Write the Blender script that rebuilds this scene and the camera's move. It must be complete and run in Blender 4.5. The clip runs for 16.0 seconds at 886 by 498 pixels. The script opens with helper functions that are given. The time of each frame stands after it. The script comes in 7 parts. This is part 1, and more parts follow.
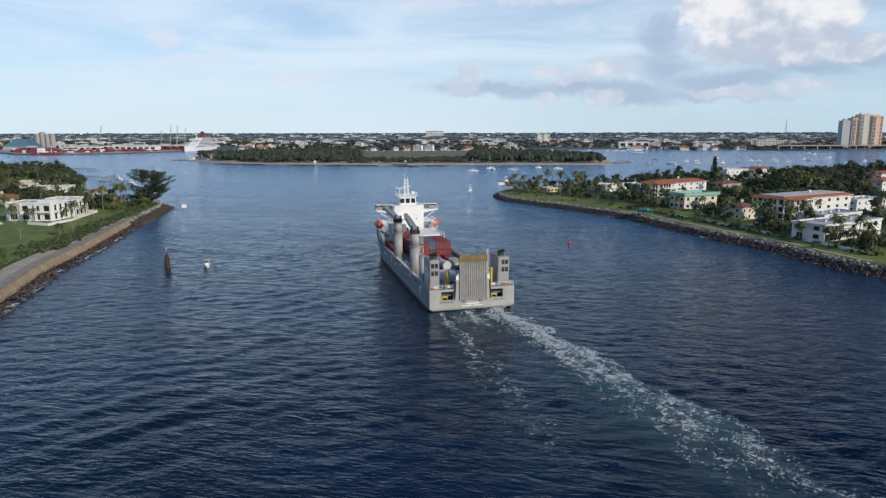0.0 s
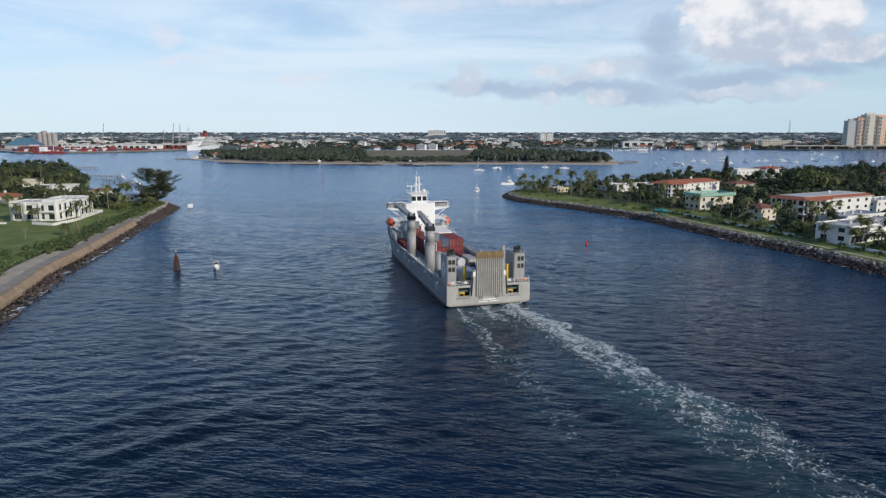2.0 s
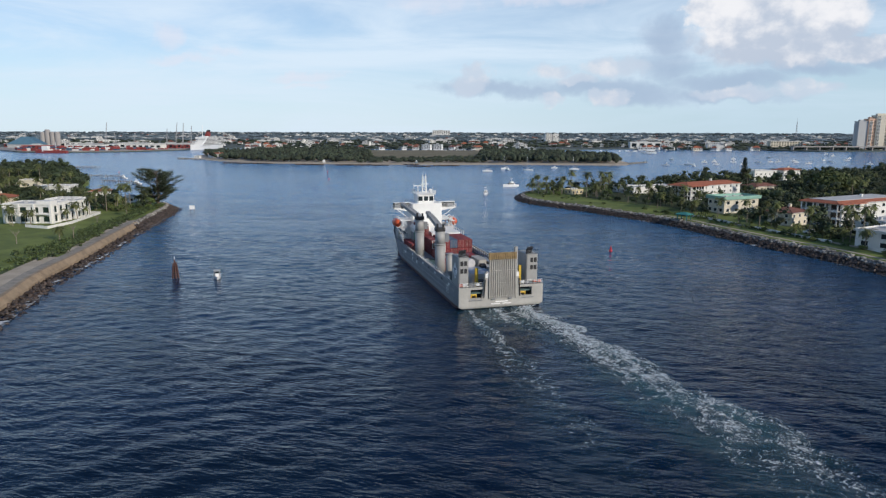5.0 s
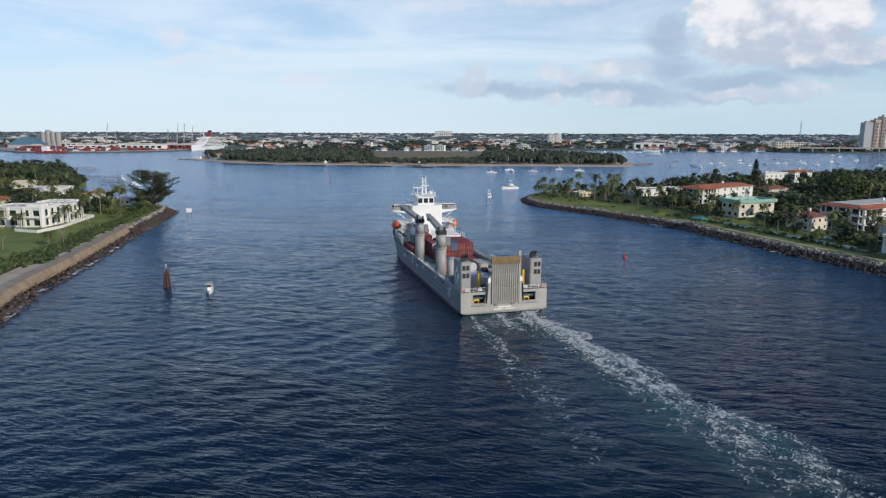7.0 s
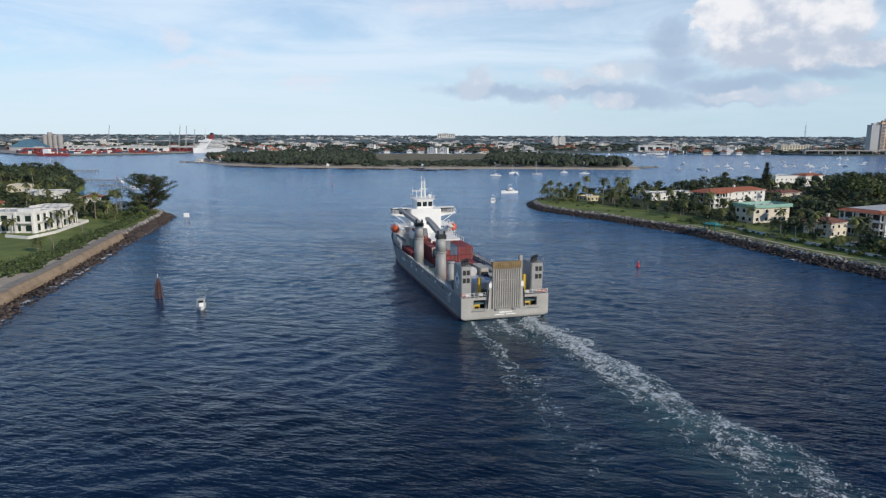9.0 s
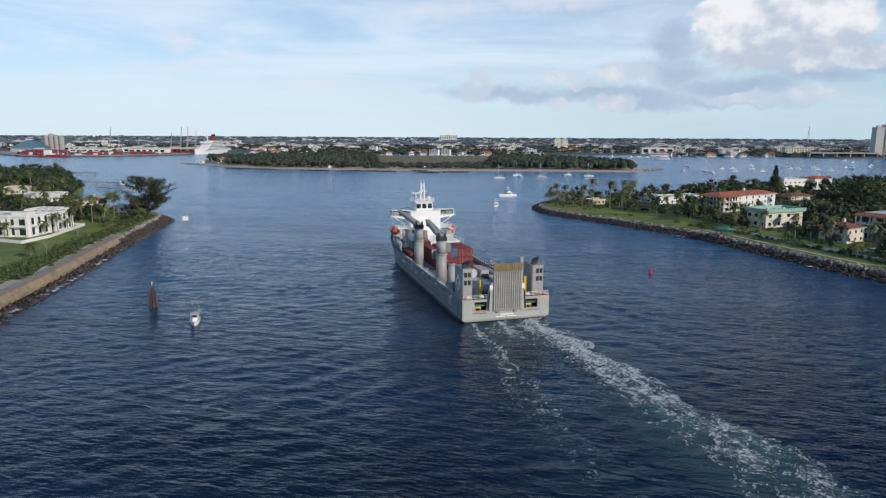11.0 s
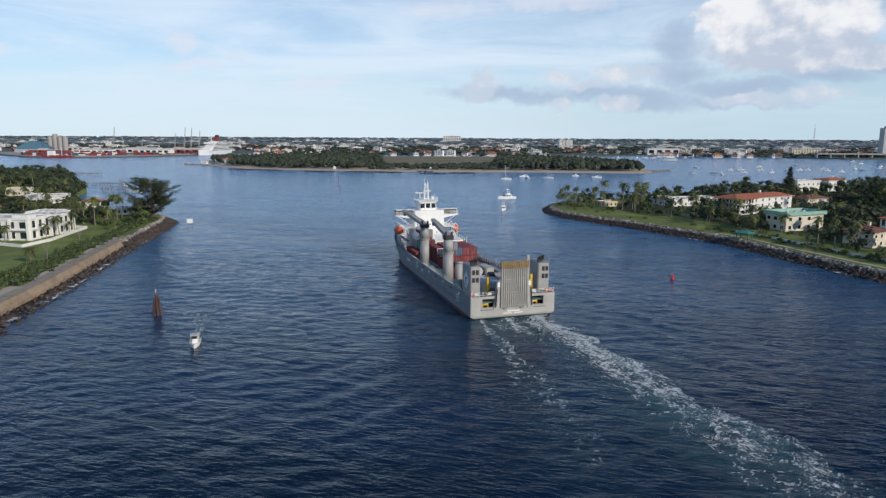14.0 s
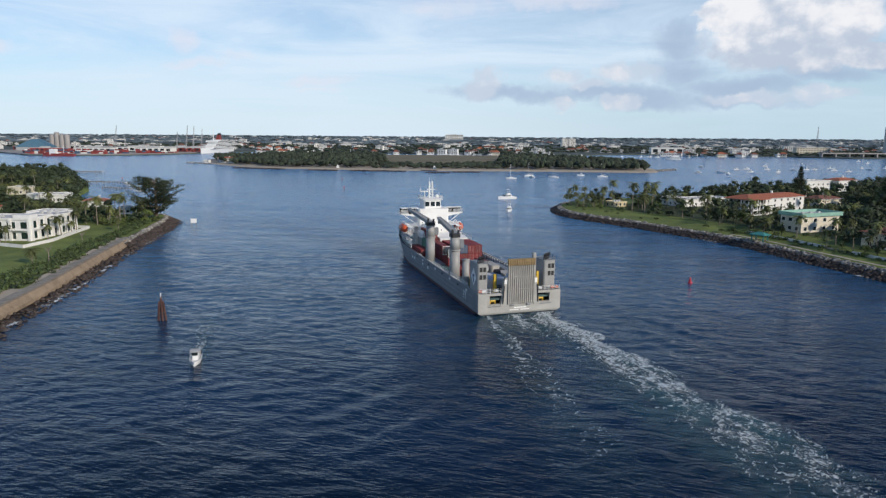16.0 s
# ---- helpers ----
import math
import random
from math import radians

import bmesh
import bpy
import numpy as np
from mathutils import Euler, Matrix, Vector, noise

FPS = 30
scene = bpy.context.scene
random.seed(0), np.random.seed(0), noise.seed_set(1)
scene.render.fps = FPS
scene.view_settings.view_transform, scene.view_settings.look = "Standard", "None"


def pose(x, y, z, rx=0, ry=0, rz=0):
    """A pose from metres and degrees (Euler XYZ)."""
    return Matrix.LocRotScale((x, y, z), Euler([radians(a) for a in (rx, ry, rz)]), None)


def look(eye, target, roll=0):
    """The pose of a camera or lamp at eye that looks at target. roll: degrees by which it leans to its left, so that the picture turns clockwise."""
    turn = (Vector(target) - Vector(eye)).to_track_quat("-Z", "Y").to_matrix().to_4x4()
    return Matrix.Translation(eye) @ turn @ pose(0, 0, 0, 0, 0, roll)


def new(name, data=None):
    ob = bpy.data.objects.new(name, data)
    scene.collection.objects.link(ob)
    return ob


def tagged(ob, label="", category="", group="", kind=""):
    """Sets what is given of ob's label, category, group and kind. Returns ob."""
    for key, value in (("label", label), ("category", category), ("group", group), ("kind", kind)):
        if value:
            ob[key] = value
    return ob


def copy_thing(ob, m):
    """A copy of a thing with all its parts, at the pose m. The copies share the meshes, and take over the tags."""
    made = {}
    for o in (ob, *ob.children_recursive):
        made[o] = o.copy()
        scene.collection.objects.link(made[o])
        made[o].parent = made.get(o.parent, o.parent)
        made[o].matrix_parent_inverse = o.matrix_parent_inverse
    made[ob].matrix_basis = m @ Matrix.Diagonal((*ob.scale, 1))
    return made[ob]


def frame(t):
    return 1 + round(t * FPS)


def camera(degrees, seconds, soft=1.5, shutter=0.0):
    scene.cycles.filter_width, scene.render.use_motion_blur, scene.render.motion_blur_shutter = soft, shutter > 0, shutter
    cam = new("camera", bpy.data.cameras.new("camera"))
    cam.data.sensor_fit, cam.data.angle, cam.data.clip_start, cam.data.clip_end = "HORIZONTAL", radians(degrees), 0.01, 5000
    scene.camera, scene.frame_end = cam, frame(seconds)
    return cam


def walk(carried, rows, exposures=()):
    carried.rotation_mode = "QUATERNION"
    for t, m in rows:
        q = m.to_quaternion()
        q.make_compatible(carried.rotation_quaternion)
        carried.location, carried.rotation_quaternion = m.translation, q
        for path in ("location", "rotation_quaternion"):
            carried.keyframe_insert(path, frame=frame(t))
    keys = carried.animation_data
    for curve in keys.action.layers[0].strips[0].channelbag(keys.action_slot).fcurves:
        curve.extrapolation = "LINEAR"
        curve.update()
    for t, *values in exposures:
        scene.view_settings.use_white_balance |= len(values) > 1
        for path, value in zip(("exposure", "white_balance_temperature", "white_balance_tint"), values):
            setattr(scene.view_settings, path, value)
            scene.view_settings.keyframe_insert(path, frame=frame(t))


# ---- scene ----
cam = camera(68.5, 16.0, soft=1.3)
PATH = [
    (0, (4.004, -14.616, 44.381), (3.992, -12.648, 44.024), -0.1),
    (0.5, (2.552, -13.223, 44.331), (2.541, -11.255, 43.974), -0.1),
    (1, (1.144, -11.795, 44.229), (1.131, -9.827, 43.872), -0.1),
    (1.5, (-0.136, -10.227, 44.098), (-0.151, -8.259, 43.741), -0.0),
    (2, (-1.292, -8.446, 43.956), (-1.307, -6.479, 43.598), -0.0),
    (2.5, (-2.369, -6.507, 43.821), (-2.387, -4.539, 43.463), -0.0),
    (3, (-3.375, -4.356, 43.713), (-3.394, -2.389, 43.354), 0.0),
    (3.5, (-4.203, -1.948, 43.646), (-4.223, 0.02, 43.287), 0.1),
    (4, (-4.84, 0.666, 43.61), (-4.862, 2.633, 43.251), 0.1),
    (6.5, (-7.173, 14.413, 43.663), (-7.201, 16.381, 43.307), 0.2),
    (7, (-7.544, 17.075, 43.677), (-7.574, 19.043, 43.321), 0.2),
    (7.5, (-7.809, 19.667, 43.712), (-7.84, 21.635, 43.358), 0.3),
    (8, (-8.026, 22.194, 43.752), (-8.06, 24.163, 43.399), 0.2),
    (8.5, (-8.298, 24.553, 43.786), (-8.334, 26.521, 43.434), 0.2),
    (9, (-8.632, 26.661, 43.811), (-8.67, 28.63, 43.462), 0.2),
    (11.5, (-10.526, 35.602, 43.954), (-10.571, 37.572, 43.611), 0.3),
    (12, (-11.045, 37.023, 43.955), (-11.092, 38.993, 43.613), 0.3),
    (12.5, (-11.632, 38.242, 43.944), (-11.679, 40.212, 43.602), 0.3),
    (13, (-12.278, 39.374, 43.943), (-12.326, 41.344, 43.602), 0.4),
    (13.5, (-12.954, 40.501, 43.966), (-13.004, 42.471, 43.625), 0.3),
    (14, (-13.722, 41.633, 43.981), (-13.774, 43.603, 43.639), 0.3),
    (14.5, (-14.547, 42.826, 44.008), (-14.6, 44.796, 43.665), 0.3),
    (15, (-15.368, 44.143, 44.033), (-15.423, 46.112, 43.689), 0.3),
    (15.5, (-16.173, 45.523, 44.07), (-16.229, 47.492, 43.725), 0.4),
    (16, (-16.976, 46.864, 44.098), (-17.032, 48.833, 43.752), 0.4),
]
walk(cam, [(t, look(eye, target, roll)) for t, eye, target, roll in PATH], exposures=[(0, 0.06, 6300, 10), (16, 0.06, 6300, 10)])

# ---- world, sun ----
SUN_AZ, SUN_EL = radians(130), radians(24)   # azimuth from +y clockwise: behind and to the right
world = bpy.data.worlds.new("sky")
scene.world = world
world.use_nodes = True
wt = world.node_tree
wt.nodes.clear()


class Nodes:
    """Short hand for building a node tree."""

    def __init__(self, tree):
        self.t = tree

    def put(self, kind, **inputs):
        n = self.t.nodes.new(kind)
        for k, v in inputs.items():
            self.set(n, k, v)
        return n

    def set(self, n, k, v):
        sock = n.inputs[int(k[1:])] if k[0] == "i" and k[1:].isdigit() else n.inputs[k]
        if isinstance(v, bpy.types.NodeSocket):
            self.t.links.new(v, sock)
        else:
            sock.default_value = v

    def math(self, op, a, b=0.0, c=0.0, clamp=False):
        n = self.t.nodes.new("ShaderNodeMath")
        n.operation, n.use_clamp = op, clamp
        for i, v in enumerate((a, b, c)):
            self.set(n, "i%d" % i, v)
        return n.outputs[0]

    def ramp(self, v, a, b, lo=0.0, hi=1.0):
        n = self.t.nodes.new("ShaderNodeMapRange")
        n.interpolation_type = "SMOOTHSTEP"
        for i, x in enumerate((v, a, b, lo, hi)):
            self.set(n, "i%d" % i, x)
        return n.outputs[0]

    def mix(self, f, a, b, blend="MIX"):
        n = self.t.nodes.new("ShaderNodeMix")
        n.data_type, n.blend_type = "RGBA", blend
        self.set(n, "i0", f), self.set(n, "i6", a), self.set(n, "i7", b)
        return n.outputs[2]

    def noise(self, vec, scale, detail=4.0, rough=0.55, stretch=None, distort=0.0):
        if stretch:
            m = self.t.nodes.new("ShaderNodeMapping")
            self.set(m, "Vector", vec)
            m.inputs["Scale"].default_value = stretch
            vec = m.outputs[0]
        n = self.t.nodes.new("ShaderNodeTexNoise")
        self.set(n, "Vector", vec)
        n.inputs["Scale"].default_value, n.inputs["Detail"].default_value = scale, detail
        n.inputs["Roughness"].default_value, n.inputs["Distortion"].default_value = rough, distort
        return n.outputs["Fac"]


def build_sky():
    w = Nodes(wt)
    sky = wt.nodes.new("ShaderNodeTexSky")
    sky.sky_type, sky.sun_disc = "NISHITA", False
    sky.sun_elevation, sky.sun_rotation = SUN_EL, SUN_AZ
    sky.air_density, sky.dust_density, sky.ozone_density = 1.0, 0.1, 1.5
    co = wt.nodes.new("ShaderNodeTexCoord").outputs["Generated"]
    sep = w.put("ShaderNodeSeparateXYZ", Vector=co)
    x, y, z = sep.outputs
    front = w.ramp(y, 0.1, 0.3)
    yy = w.math("MAXIMUM", y, 0.1)
    u, v = w.math("DIVIDE", x, yy), w.math("DIVIDE", z, yy)
    right = w.ramp(u, -0.15, 0.5)
    # the heaps' outlines are torn by two sizes of noise
    def torn(shift):
        m = wt.nodes.new("ShaderNodeMapping")
        m.inputs["Location"].default_value = shift
        w.set(m, "Vector", co)
        big, small = w.noise(m.outputs[0], 9, 3, 0.55), w.noise(m.outputs[0], 34, 6, 0.62)
        return w.math("ADD", w.math("SUBTRACT", big, 0.5), w.math("MULTIPLY", w.math("SUBTRACT", small, 0.5), 0.45))
    u = w.math("MULTIPLY_ADD", torn((3.1, 0, 0.7)), 0.11, u)
    v = w.math("MULTIPLY_ADD", torn((0, 5.3, 2.2)), 0.055, v)
    puff = w.noise(co, 14, 8, 0.6, (1, 1, 1.5), 0.3)
    fine = w.noise(co, 48, 6, 0.6)
    # the heaps of cloud: middle u, v, half width, half height, weight of the ragged edge
    def heap(items, soft, ragged):
        total = None
        for u0, v0, a, b in items:
            du = w.math("POWER", w.math("ABSOLUTE", w.math("DIVIDE", w.math("SUBTRACT", u, u0), a)), 2)
            dv = w.math("POWER", w.math("ABSOLUTE", w.math("DIVIDE", w.math("SUBTRACT", v, v0), b)), 2)
            d = w.math("SUBTRACT", 1.0, w.math("ADD", du, dv))
            total = d if total is None else w.math("MAXIMUM", total, d)
        edge = w.math("MULTIPLY", w.math("SUBTRACT", w.math("ADD", w.math("MULTIPLY", puff, 0.75), w.math("MULTIPLY", fine, 0.25)), 0.5), ragged)
        return w.math("MULTIPLY", w.ramp(w.math("ADD", total, edge), 0.0, soft), front)

    white = heap([(0.434, 0.187, 0.085, 0.062), (0.381, 0.176, 0.045, 0.026), (0.525, 0.172, 0.095, 0.056), (0.477, 0.136, 0.13, 0.045), (0.60, 0.128, 0.09, 0.024)], 0.5, 1.5)
    puffs = heap([(0.040, 0.074, 0.027, 0.024), (0.030, 0.062, 0.034, 0.018), (0.143, 0.049, 0.028, 0.016), (0.238, 0.048, 0.025, 0.017),
                  (0.150, 0.091, 0.045, 0.016), (0.245, 0.096, 0.065, 0.019), (0.19, 0.078, 0.06, 0.012), (0.53, 0.066, 0.075, 0.014), (0.435, 0.058, 0.085, 0.013)], 0.8, 1.7)
    grey = heap([(0.286, 0.057, 0.115, 0.028), (0.40, 0.075, 0.14, 0.022), (0.53, 0.097, 0.125, 0.018), (0.65, 0.112, 0.10, 0.016), (0.32, 0.134, 0.058, 0.042),
                 (0.32, 0.098, 0.075, 0.03), (0.10, 0.060, 0.17, 0.016), (0.20, 0.066, 0.15, 0.020), (0.40, 0.055, 0.17, 0.014)], 1.1, 1.2)
    faint = heap([(-0.02, 0.187, 0.09, 0.024), (0.13, 0.198, 0.10, 0.016), (-0.42, 0.135, 0.034, 0.020), (-0.34, 0.118, 0.05, 0.010),
                  (-0.40, 0.104, 0.06, 0.010), (-0.21, 0.075, 0.055, 0.009), (-0.205, 0.062, 0.03, 0.007), (-0.68, 0.128, 0.03, 0.015)], 1.3, 3.0)
    veil = w.noise(co, 2.2, 6, 0.6, (1.0, 1.0, 7.0), 0.6)
    veil = w.math("MULTIPLY", w.ramp(veil, 0.34, 0.68, 0.46, 0.92), w.ramp(z, 0.14, 0.36, 1.0, 0.10))
    veil = w.math("MULTIPLY", veil, w.math("SUBTRACT", 1.0, w.math("MULTIPLY", w.math("MULTIPLY", w.ramp(x, 0.0, 0.55), w.ramp(z, 0.10, 0.30)), 0.65)))
    low = w.ramp(z, 0.0, 0.15, 0.72, 0.0)
    blue = w.mix(1.0, sky.outputs[0], (0.56, 0.84, 1.10, 1), "MULTIPLY")
    # the sky is clearer and deeper blue to the right
    clear = w.math("MULTIPLY", w.ramp(x, 0.0, 0.55), w.ramp(z, 0.10, 0.30))
    blue = w.mix(clear, blue, w.mix(1.0, blue, (0.30, 0.45, 0.60, 1), "MULTIPLY"))
    c = w.mix(veil, blue, (7.5, 8.6, 9.6, 1))
    c = w.mix(low, c, w.mix(right, (7.1, 8.2, 9.1, 1), (5.3, 6.8, 7.8, 1)))
    c = w.mix(w.math("MULTIPLY", faint, 0.5), c, (8.1, 7.9, 8.6, 1))
    c = w.mix(w.math("MULTIPLY", grey, 0.78), c, (3.9, 4.9, 6.4, 1))
    # lit from the upper right: the billows' relief by the difference of two shifted noises
    moved = wt.nodes.new("ShaderNodeMapping")
    moved.inputs["Location"].default_value = (0.010, 0.0, 0.014)
    w.set(moved, "Vector", co)
    relief = w.math("SUBTRACT", w.noise(co, 15, 7, 0.55, (1, 1, 1.3)), w.noise(moved.outputs[0], 15, 7, 0.55, (1, 1, 1.3)))
    body = w.ramp(w.noise(co, 9, 4, 0.5), 0.36, 0.62, -0.10, 0.12)
    top_light = w.ramp(v, 0.11, 0.20, -0.20, 0.10)
    shade = w.ramp(w.math("ADD", w.math("ADD", w.math("MULTIPLY", relief, 1.5), body), top_light), -0.26, 0.22)
    c = w.mix(w.math("MULTIPLY", puffs, 0.8), c, w.mix(shade, (6.0, 6.7, 7.7, 1), (8.6, 8.3, 8.4, 1)))
    c = w.mix(w.math("MULTIPLY", white, 0.95), c, w.mix(shade, (5.4, 6.0, 7.0, 1), (9.3, 9.1, 9.1, 1)))
    bg = w.put("ShaderNodeBackground", Color=c, Strength=0.095)
    out = wt.nodes.new("ShaderNodeOutputWorld")
    wt.links.new(bg.outputs[0], out.inputs[0])


build_sky()
sun = new("sun", bpy.data.lights.new("sun", "SUN"))
sun.data.energy, sun.data.angle, sun.data.color = 3.3, radians(0.6), (1.0, 0.89, 0.74)
sun_dir = Vector((math.sin(SUN_AZ) * math.cos(SUN_EL), math.cos(SUN_AZ) * math.cos(SUN_EL), math.sin(SUN_EL)))
sun.matrix_world = look(sun_dir * 100, (0, 0, 0))


# ---- materials ----
MATS = {}


def mat(name, colour, rough=0.6, metal=0.0, vary=0.25, scale=1.0, grain=8.0, bump=0.15, dist=0.05, tint=None, stretch=None, rnd=0.0, island=0.0, streak=0.0):
    """A painted, stony or leafy surface with variation at two scales, in metres."""
    if name in MATS:
        return MATS[name]
    m = bpy.data.materials.new(name)
    m.use_nodes = True
    t = Nodes(m.node_tree)
    p = m.node_tree.nodes["Principled BSDF"]
    co = m.node_tree.nodes.new("ShaderNodeTexCoord").outputs["Object"]
    big = t.noise(co, scale, 5, 0.6, stretch)
    small = t.noise(co, scale * grain, 4, 0.6, stretch)
    k = t.math("ADD", t.math("MULTIPLY", big, 0.65), t.math("MULTIPLY", small, 0.35))
    dark = tuple(c * (1 - vary) for c in colour) + (1,)
    light = tuple(min(1, c * (1 + vary)) for c in (tint or colour)) + (1,)
    c = t.mix(t.ramp(k, 0.3, 0.7), dark, light)
    if streak:
        s = t.noise(co, 1.4, 3, 0.6, (1, 1, 0.12))
        c = t.mix(t.ramp(s, 0.55, 0.8, 0, streak), c, tuple(x * f for x, f in zip(colour, (0.6, 0.42, 0.3))) + (1,))
    if rnd or island:
        if rnd:
            r = m.node_tree.nodes.new("ShaderNodeObjectInfo").outputs["Random"]
        else:
            r = m.node_tree.nodes.new("ShaderNodeNewGeometry").outputs["Random Per Island"]
        h = t.put("ShaderNodeHueSaturation", Color=c)
        t.set(h, "Value", t.ramp(r, 0, 1, 1 - max(rnd, island), 1 + max(rnd, island)))
        c = h.outputs[0]
    t.set(p, "Base Color", c)
    t.set(p, "Roughness", t.ramp(small, 0.2, 0.8, max(0.02, rough - 0.08), min(1, rough + 0.08)))
    p.inputs["Metallic"].default_value = metal
    if bump:
        b = t.put("ShaderNodeBump", Height=k, Strength=bump, Distance=dist)
        t.set(p, "Normal", b.outputs[0])
    MATS[name] = m
    return m


def glass_mat(name, colour, rough=0.08):
    m = bpy.data.materials.new(name)
    m.use_nodes = True
    p = m.node_tree.nodes["Principled BSDF"]
    p.inputs["Base Color"].default_value = (*colour, 1)
    p.inputs["Roughness"].default_value = rough
    p.inputs["IOR"].default_value = 1.5
    return m


def water_mat():
    m = bpy.data.materials.new("sea_water")
    m.use_nodes = True
    t = Nodes(m.node_tree)
    p = m.node_tree.nodes["Principled BSDF"]
    co = m.node_tree.nodes.new("ShaderNodeTexCoord").outputs["Object"]
    patch = t.noise(co, 0.012, 4, 0.55, (1.0, 2.2, 1))
    # the open lagoon, shallower and ruffled all over, also carries painted sky reflection
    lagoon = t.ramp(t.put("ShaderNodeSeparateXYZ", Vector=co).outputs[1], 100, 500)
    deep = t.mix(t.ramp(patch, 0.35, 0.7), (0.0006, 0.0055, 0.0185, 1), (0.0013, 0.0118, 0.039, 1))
    # its streaky pale blues put grazing sky reflection off ripples into the base colour
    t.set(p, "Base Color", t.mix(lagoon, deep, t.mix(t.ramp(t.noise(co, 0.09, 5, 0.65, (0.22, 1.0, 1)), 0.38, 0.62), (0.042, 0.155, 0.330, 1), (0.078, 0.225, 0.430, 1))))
    t.set(p, "Roughness", t.math("ADD", 0.06, t.math("MULTIPLY", lagoon, 0.10)))
    p.inputs["IOR"].default_value = 1.33
    p.inputs["Specular Tint"].default_value = (0.78, 0.93, 1.0, 1)
    turn = m.node_tree.nodes.new("ShaderNodeMapping")
    turn.inputs["Rotation"].default_value = (0, 0, 0.2)
    t.set(turn, "Vector", co)
    co = turn.outputs[0]
    swell = t.noise(co, 0.10, 2, 0.5, (0.3, 1.0, 1), 0.3)
    chop = t.noise(co, 0.36, 3, 0.55, (0.38, 1.0, 1), 0.4)
    rip = t.noise(co, 1.3, 3, 0.6, (0.45, 1.0, 1), 0.3)
    gust = t.ramp(t.noise(co, 0.015, 3, 0.5, (0.5, 1.6, 1)), 0.3, 0.7, 0.75, 1.1)
    long = t.math("MULTIPLY", t.noise(co, 0.055, 5, 0.6, (0.28, 1.0, 1), 0.4), t.math("MULTIPLY", lagoon, 6.0))
    h = t.math("ADD", t.math("ADD", long, t.math("MULTIPLY", swell, 0.9)), t.math("MULTIPLY", t.math("ADD", t.math("MULTIPLY", chop, t.math("MULTIPLY_ADD", lagoon, 1.6, 1.25)), t.math("MULTIPLY", rip, 0.5)), gust))
    b = t.put("ShaderNodeBump", Height=h, Strength=1.0, Distance=0.42)
    t.set(p, "Normal", b.outputs[0])
    return m


def foam_mat(name, amount, green, edge, length=150.0, churn=1.0):
    """Foam drawn out into a net of threads, over milky water. x: across, the outer side positive; y: astern negative. edge: half width in metres."""
    m = bpy.data.materials.new(name)
    m.use_nodes = True
    t = Nodes(m.node_tree)
    p = m.node_tree.nodes["Principled BSDF"]
    co = m.node_tree.nodes.new("ShaderNodeTexCoord").outputs["Object"]
    sx, sy, _ = t.put("ShaderNodeSeparateXYZ", Vector=co).outputs
    wob = t.math("ADD", t.math("MULTIPLY", t.math("SUBTRACT", t.noise(co, 0.07, 3, 0.5), 0.5), edge * 1.6), t.math("MULTIPLY", t.math("SUBTRACT", t.noise(co, 0.3, 4, 0.6), 0.5), edge * 0.8))
    grow = t.math("MULTIPLY", t.ramp(sy, -length * 0.55, 0, 1.25, 0.55), edge)
    u = t.math("DIVIDE", t.math("ADD", sx, wob), grow)
    aft = t.ramp(sy, -length, -2, 0.0, 1.0)
    start = t.ramp(sy, -1.5, 1.0, 1.0, 0.0)
    side = t.math("MULTIPLY", t.ramp(u, 0.55, 1.05, 1.0, 0.0), t.ramp(u, -1.6, 0.35, 0.0, 1.0))
    dens = t.math("MULTIPLY", t.math("MULTIPLY", side, start), t.ramp(sy, -length, -length * 0.08, 0.12, 1.0))
    # the net of threads: edges of warped cells at two sizes
    warp = m.node_tree.nodes.new("ShaderNodeTexNoise")
    t.set(warp, "Vector", co)
    warp.inputs["Scale"].default_value, warp.inputs["Detail"].default_value = 0.35, 4.0
    bent = t.put("ShaderNodeVectorMath", i0=warp.outputs["Color"])
    bent.operation = "MULTIPLY_ADD"
    bent.inputs[1].default_value = (8.0, 8.0, 0.0)
    t.set(bent, "i2", co)

    def net(scale, width):
        n = m.node_tree.nodes.new("ShaderNodeTexVoronoi")
        n.feature, n.voronoi_dimensions = "DISTANCE_TO_EDGE", "2D"
        t.set(n, "Vector", bent.outputs[0])
        n.inputs["Scale"].default_value = scale
        return t.ramp(n.outputs["Distance"], 0.0, width, 1.0, 0.0)

    grain = t.noise(co, 2.2, 8, 0.74)
    patch = t.ramp(t.noise(co, 0.16, 5, 0.6), 0.36, 0.62)
    torn = t.ramp(t.noise(co, 0.55, 5, 0.65), 0.38, 0.64)
    web = t.math("MAXIMUM", t.math("MULTIPLY", net(0.33, 0.09), 1.0), t.math("MULTIPLY", net(0.95, 0.13), t.math("MULTIPLY", patch, 0.75)))
    web = t.math("MULTIPLY", t.math("MULTIPLY", web, torn), t.ramp(grain, 0.34, 0.66, 0.35, 1.0))
    haze = t.math("MULTIPLY", t.ramp(t.noise(co, 0.42, 9, 0.78, (1, 0.7, 1), 0.8), 0.42, 0.74), 0.5)
    film = t.math("MULTIPLY", t.ramp(t.noise(bent.outputs[0], 0.22, 6, 0.62, (1.3, 0.5, 1)), 0.36, 0.70), 0.42)
    web = t.math("ADD", t.math("ADD", web, haze), film)
    solid_ = t.math("MULTIPLY", t.ramp(t.math("MULTIPLY_ADD", haze, 0.35, t.math("SUBTRACT", grain, 0.08)), 0.38, 0.66), t.math("ADD", t.math("MULTIPLY", patch, 0.18), t.math("MULTIPLY", t.ramp(sy, -60, -3, 0.0, 1.0), churn)))
    thick = t.math("ADD", web, solid_)
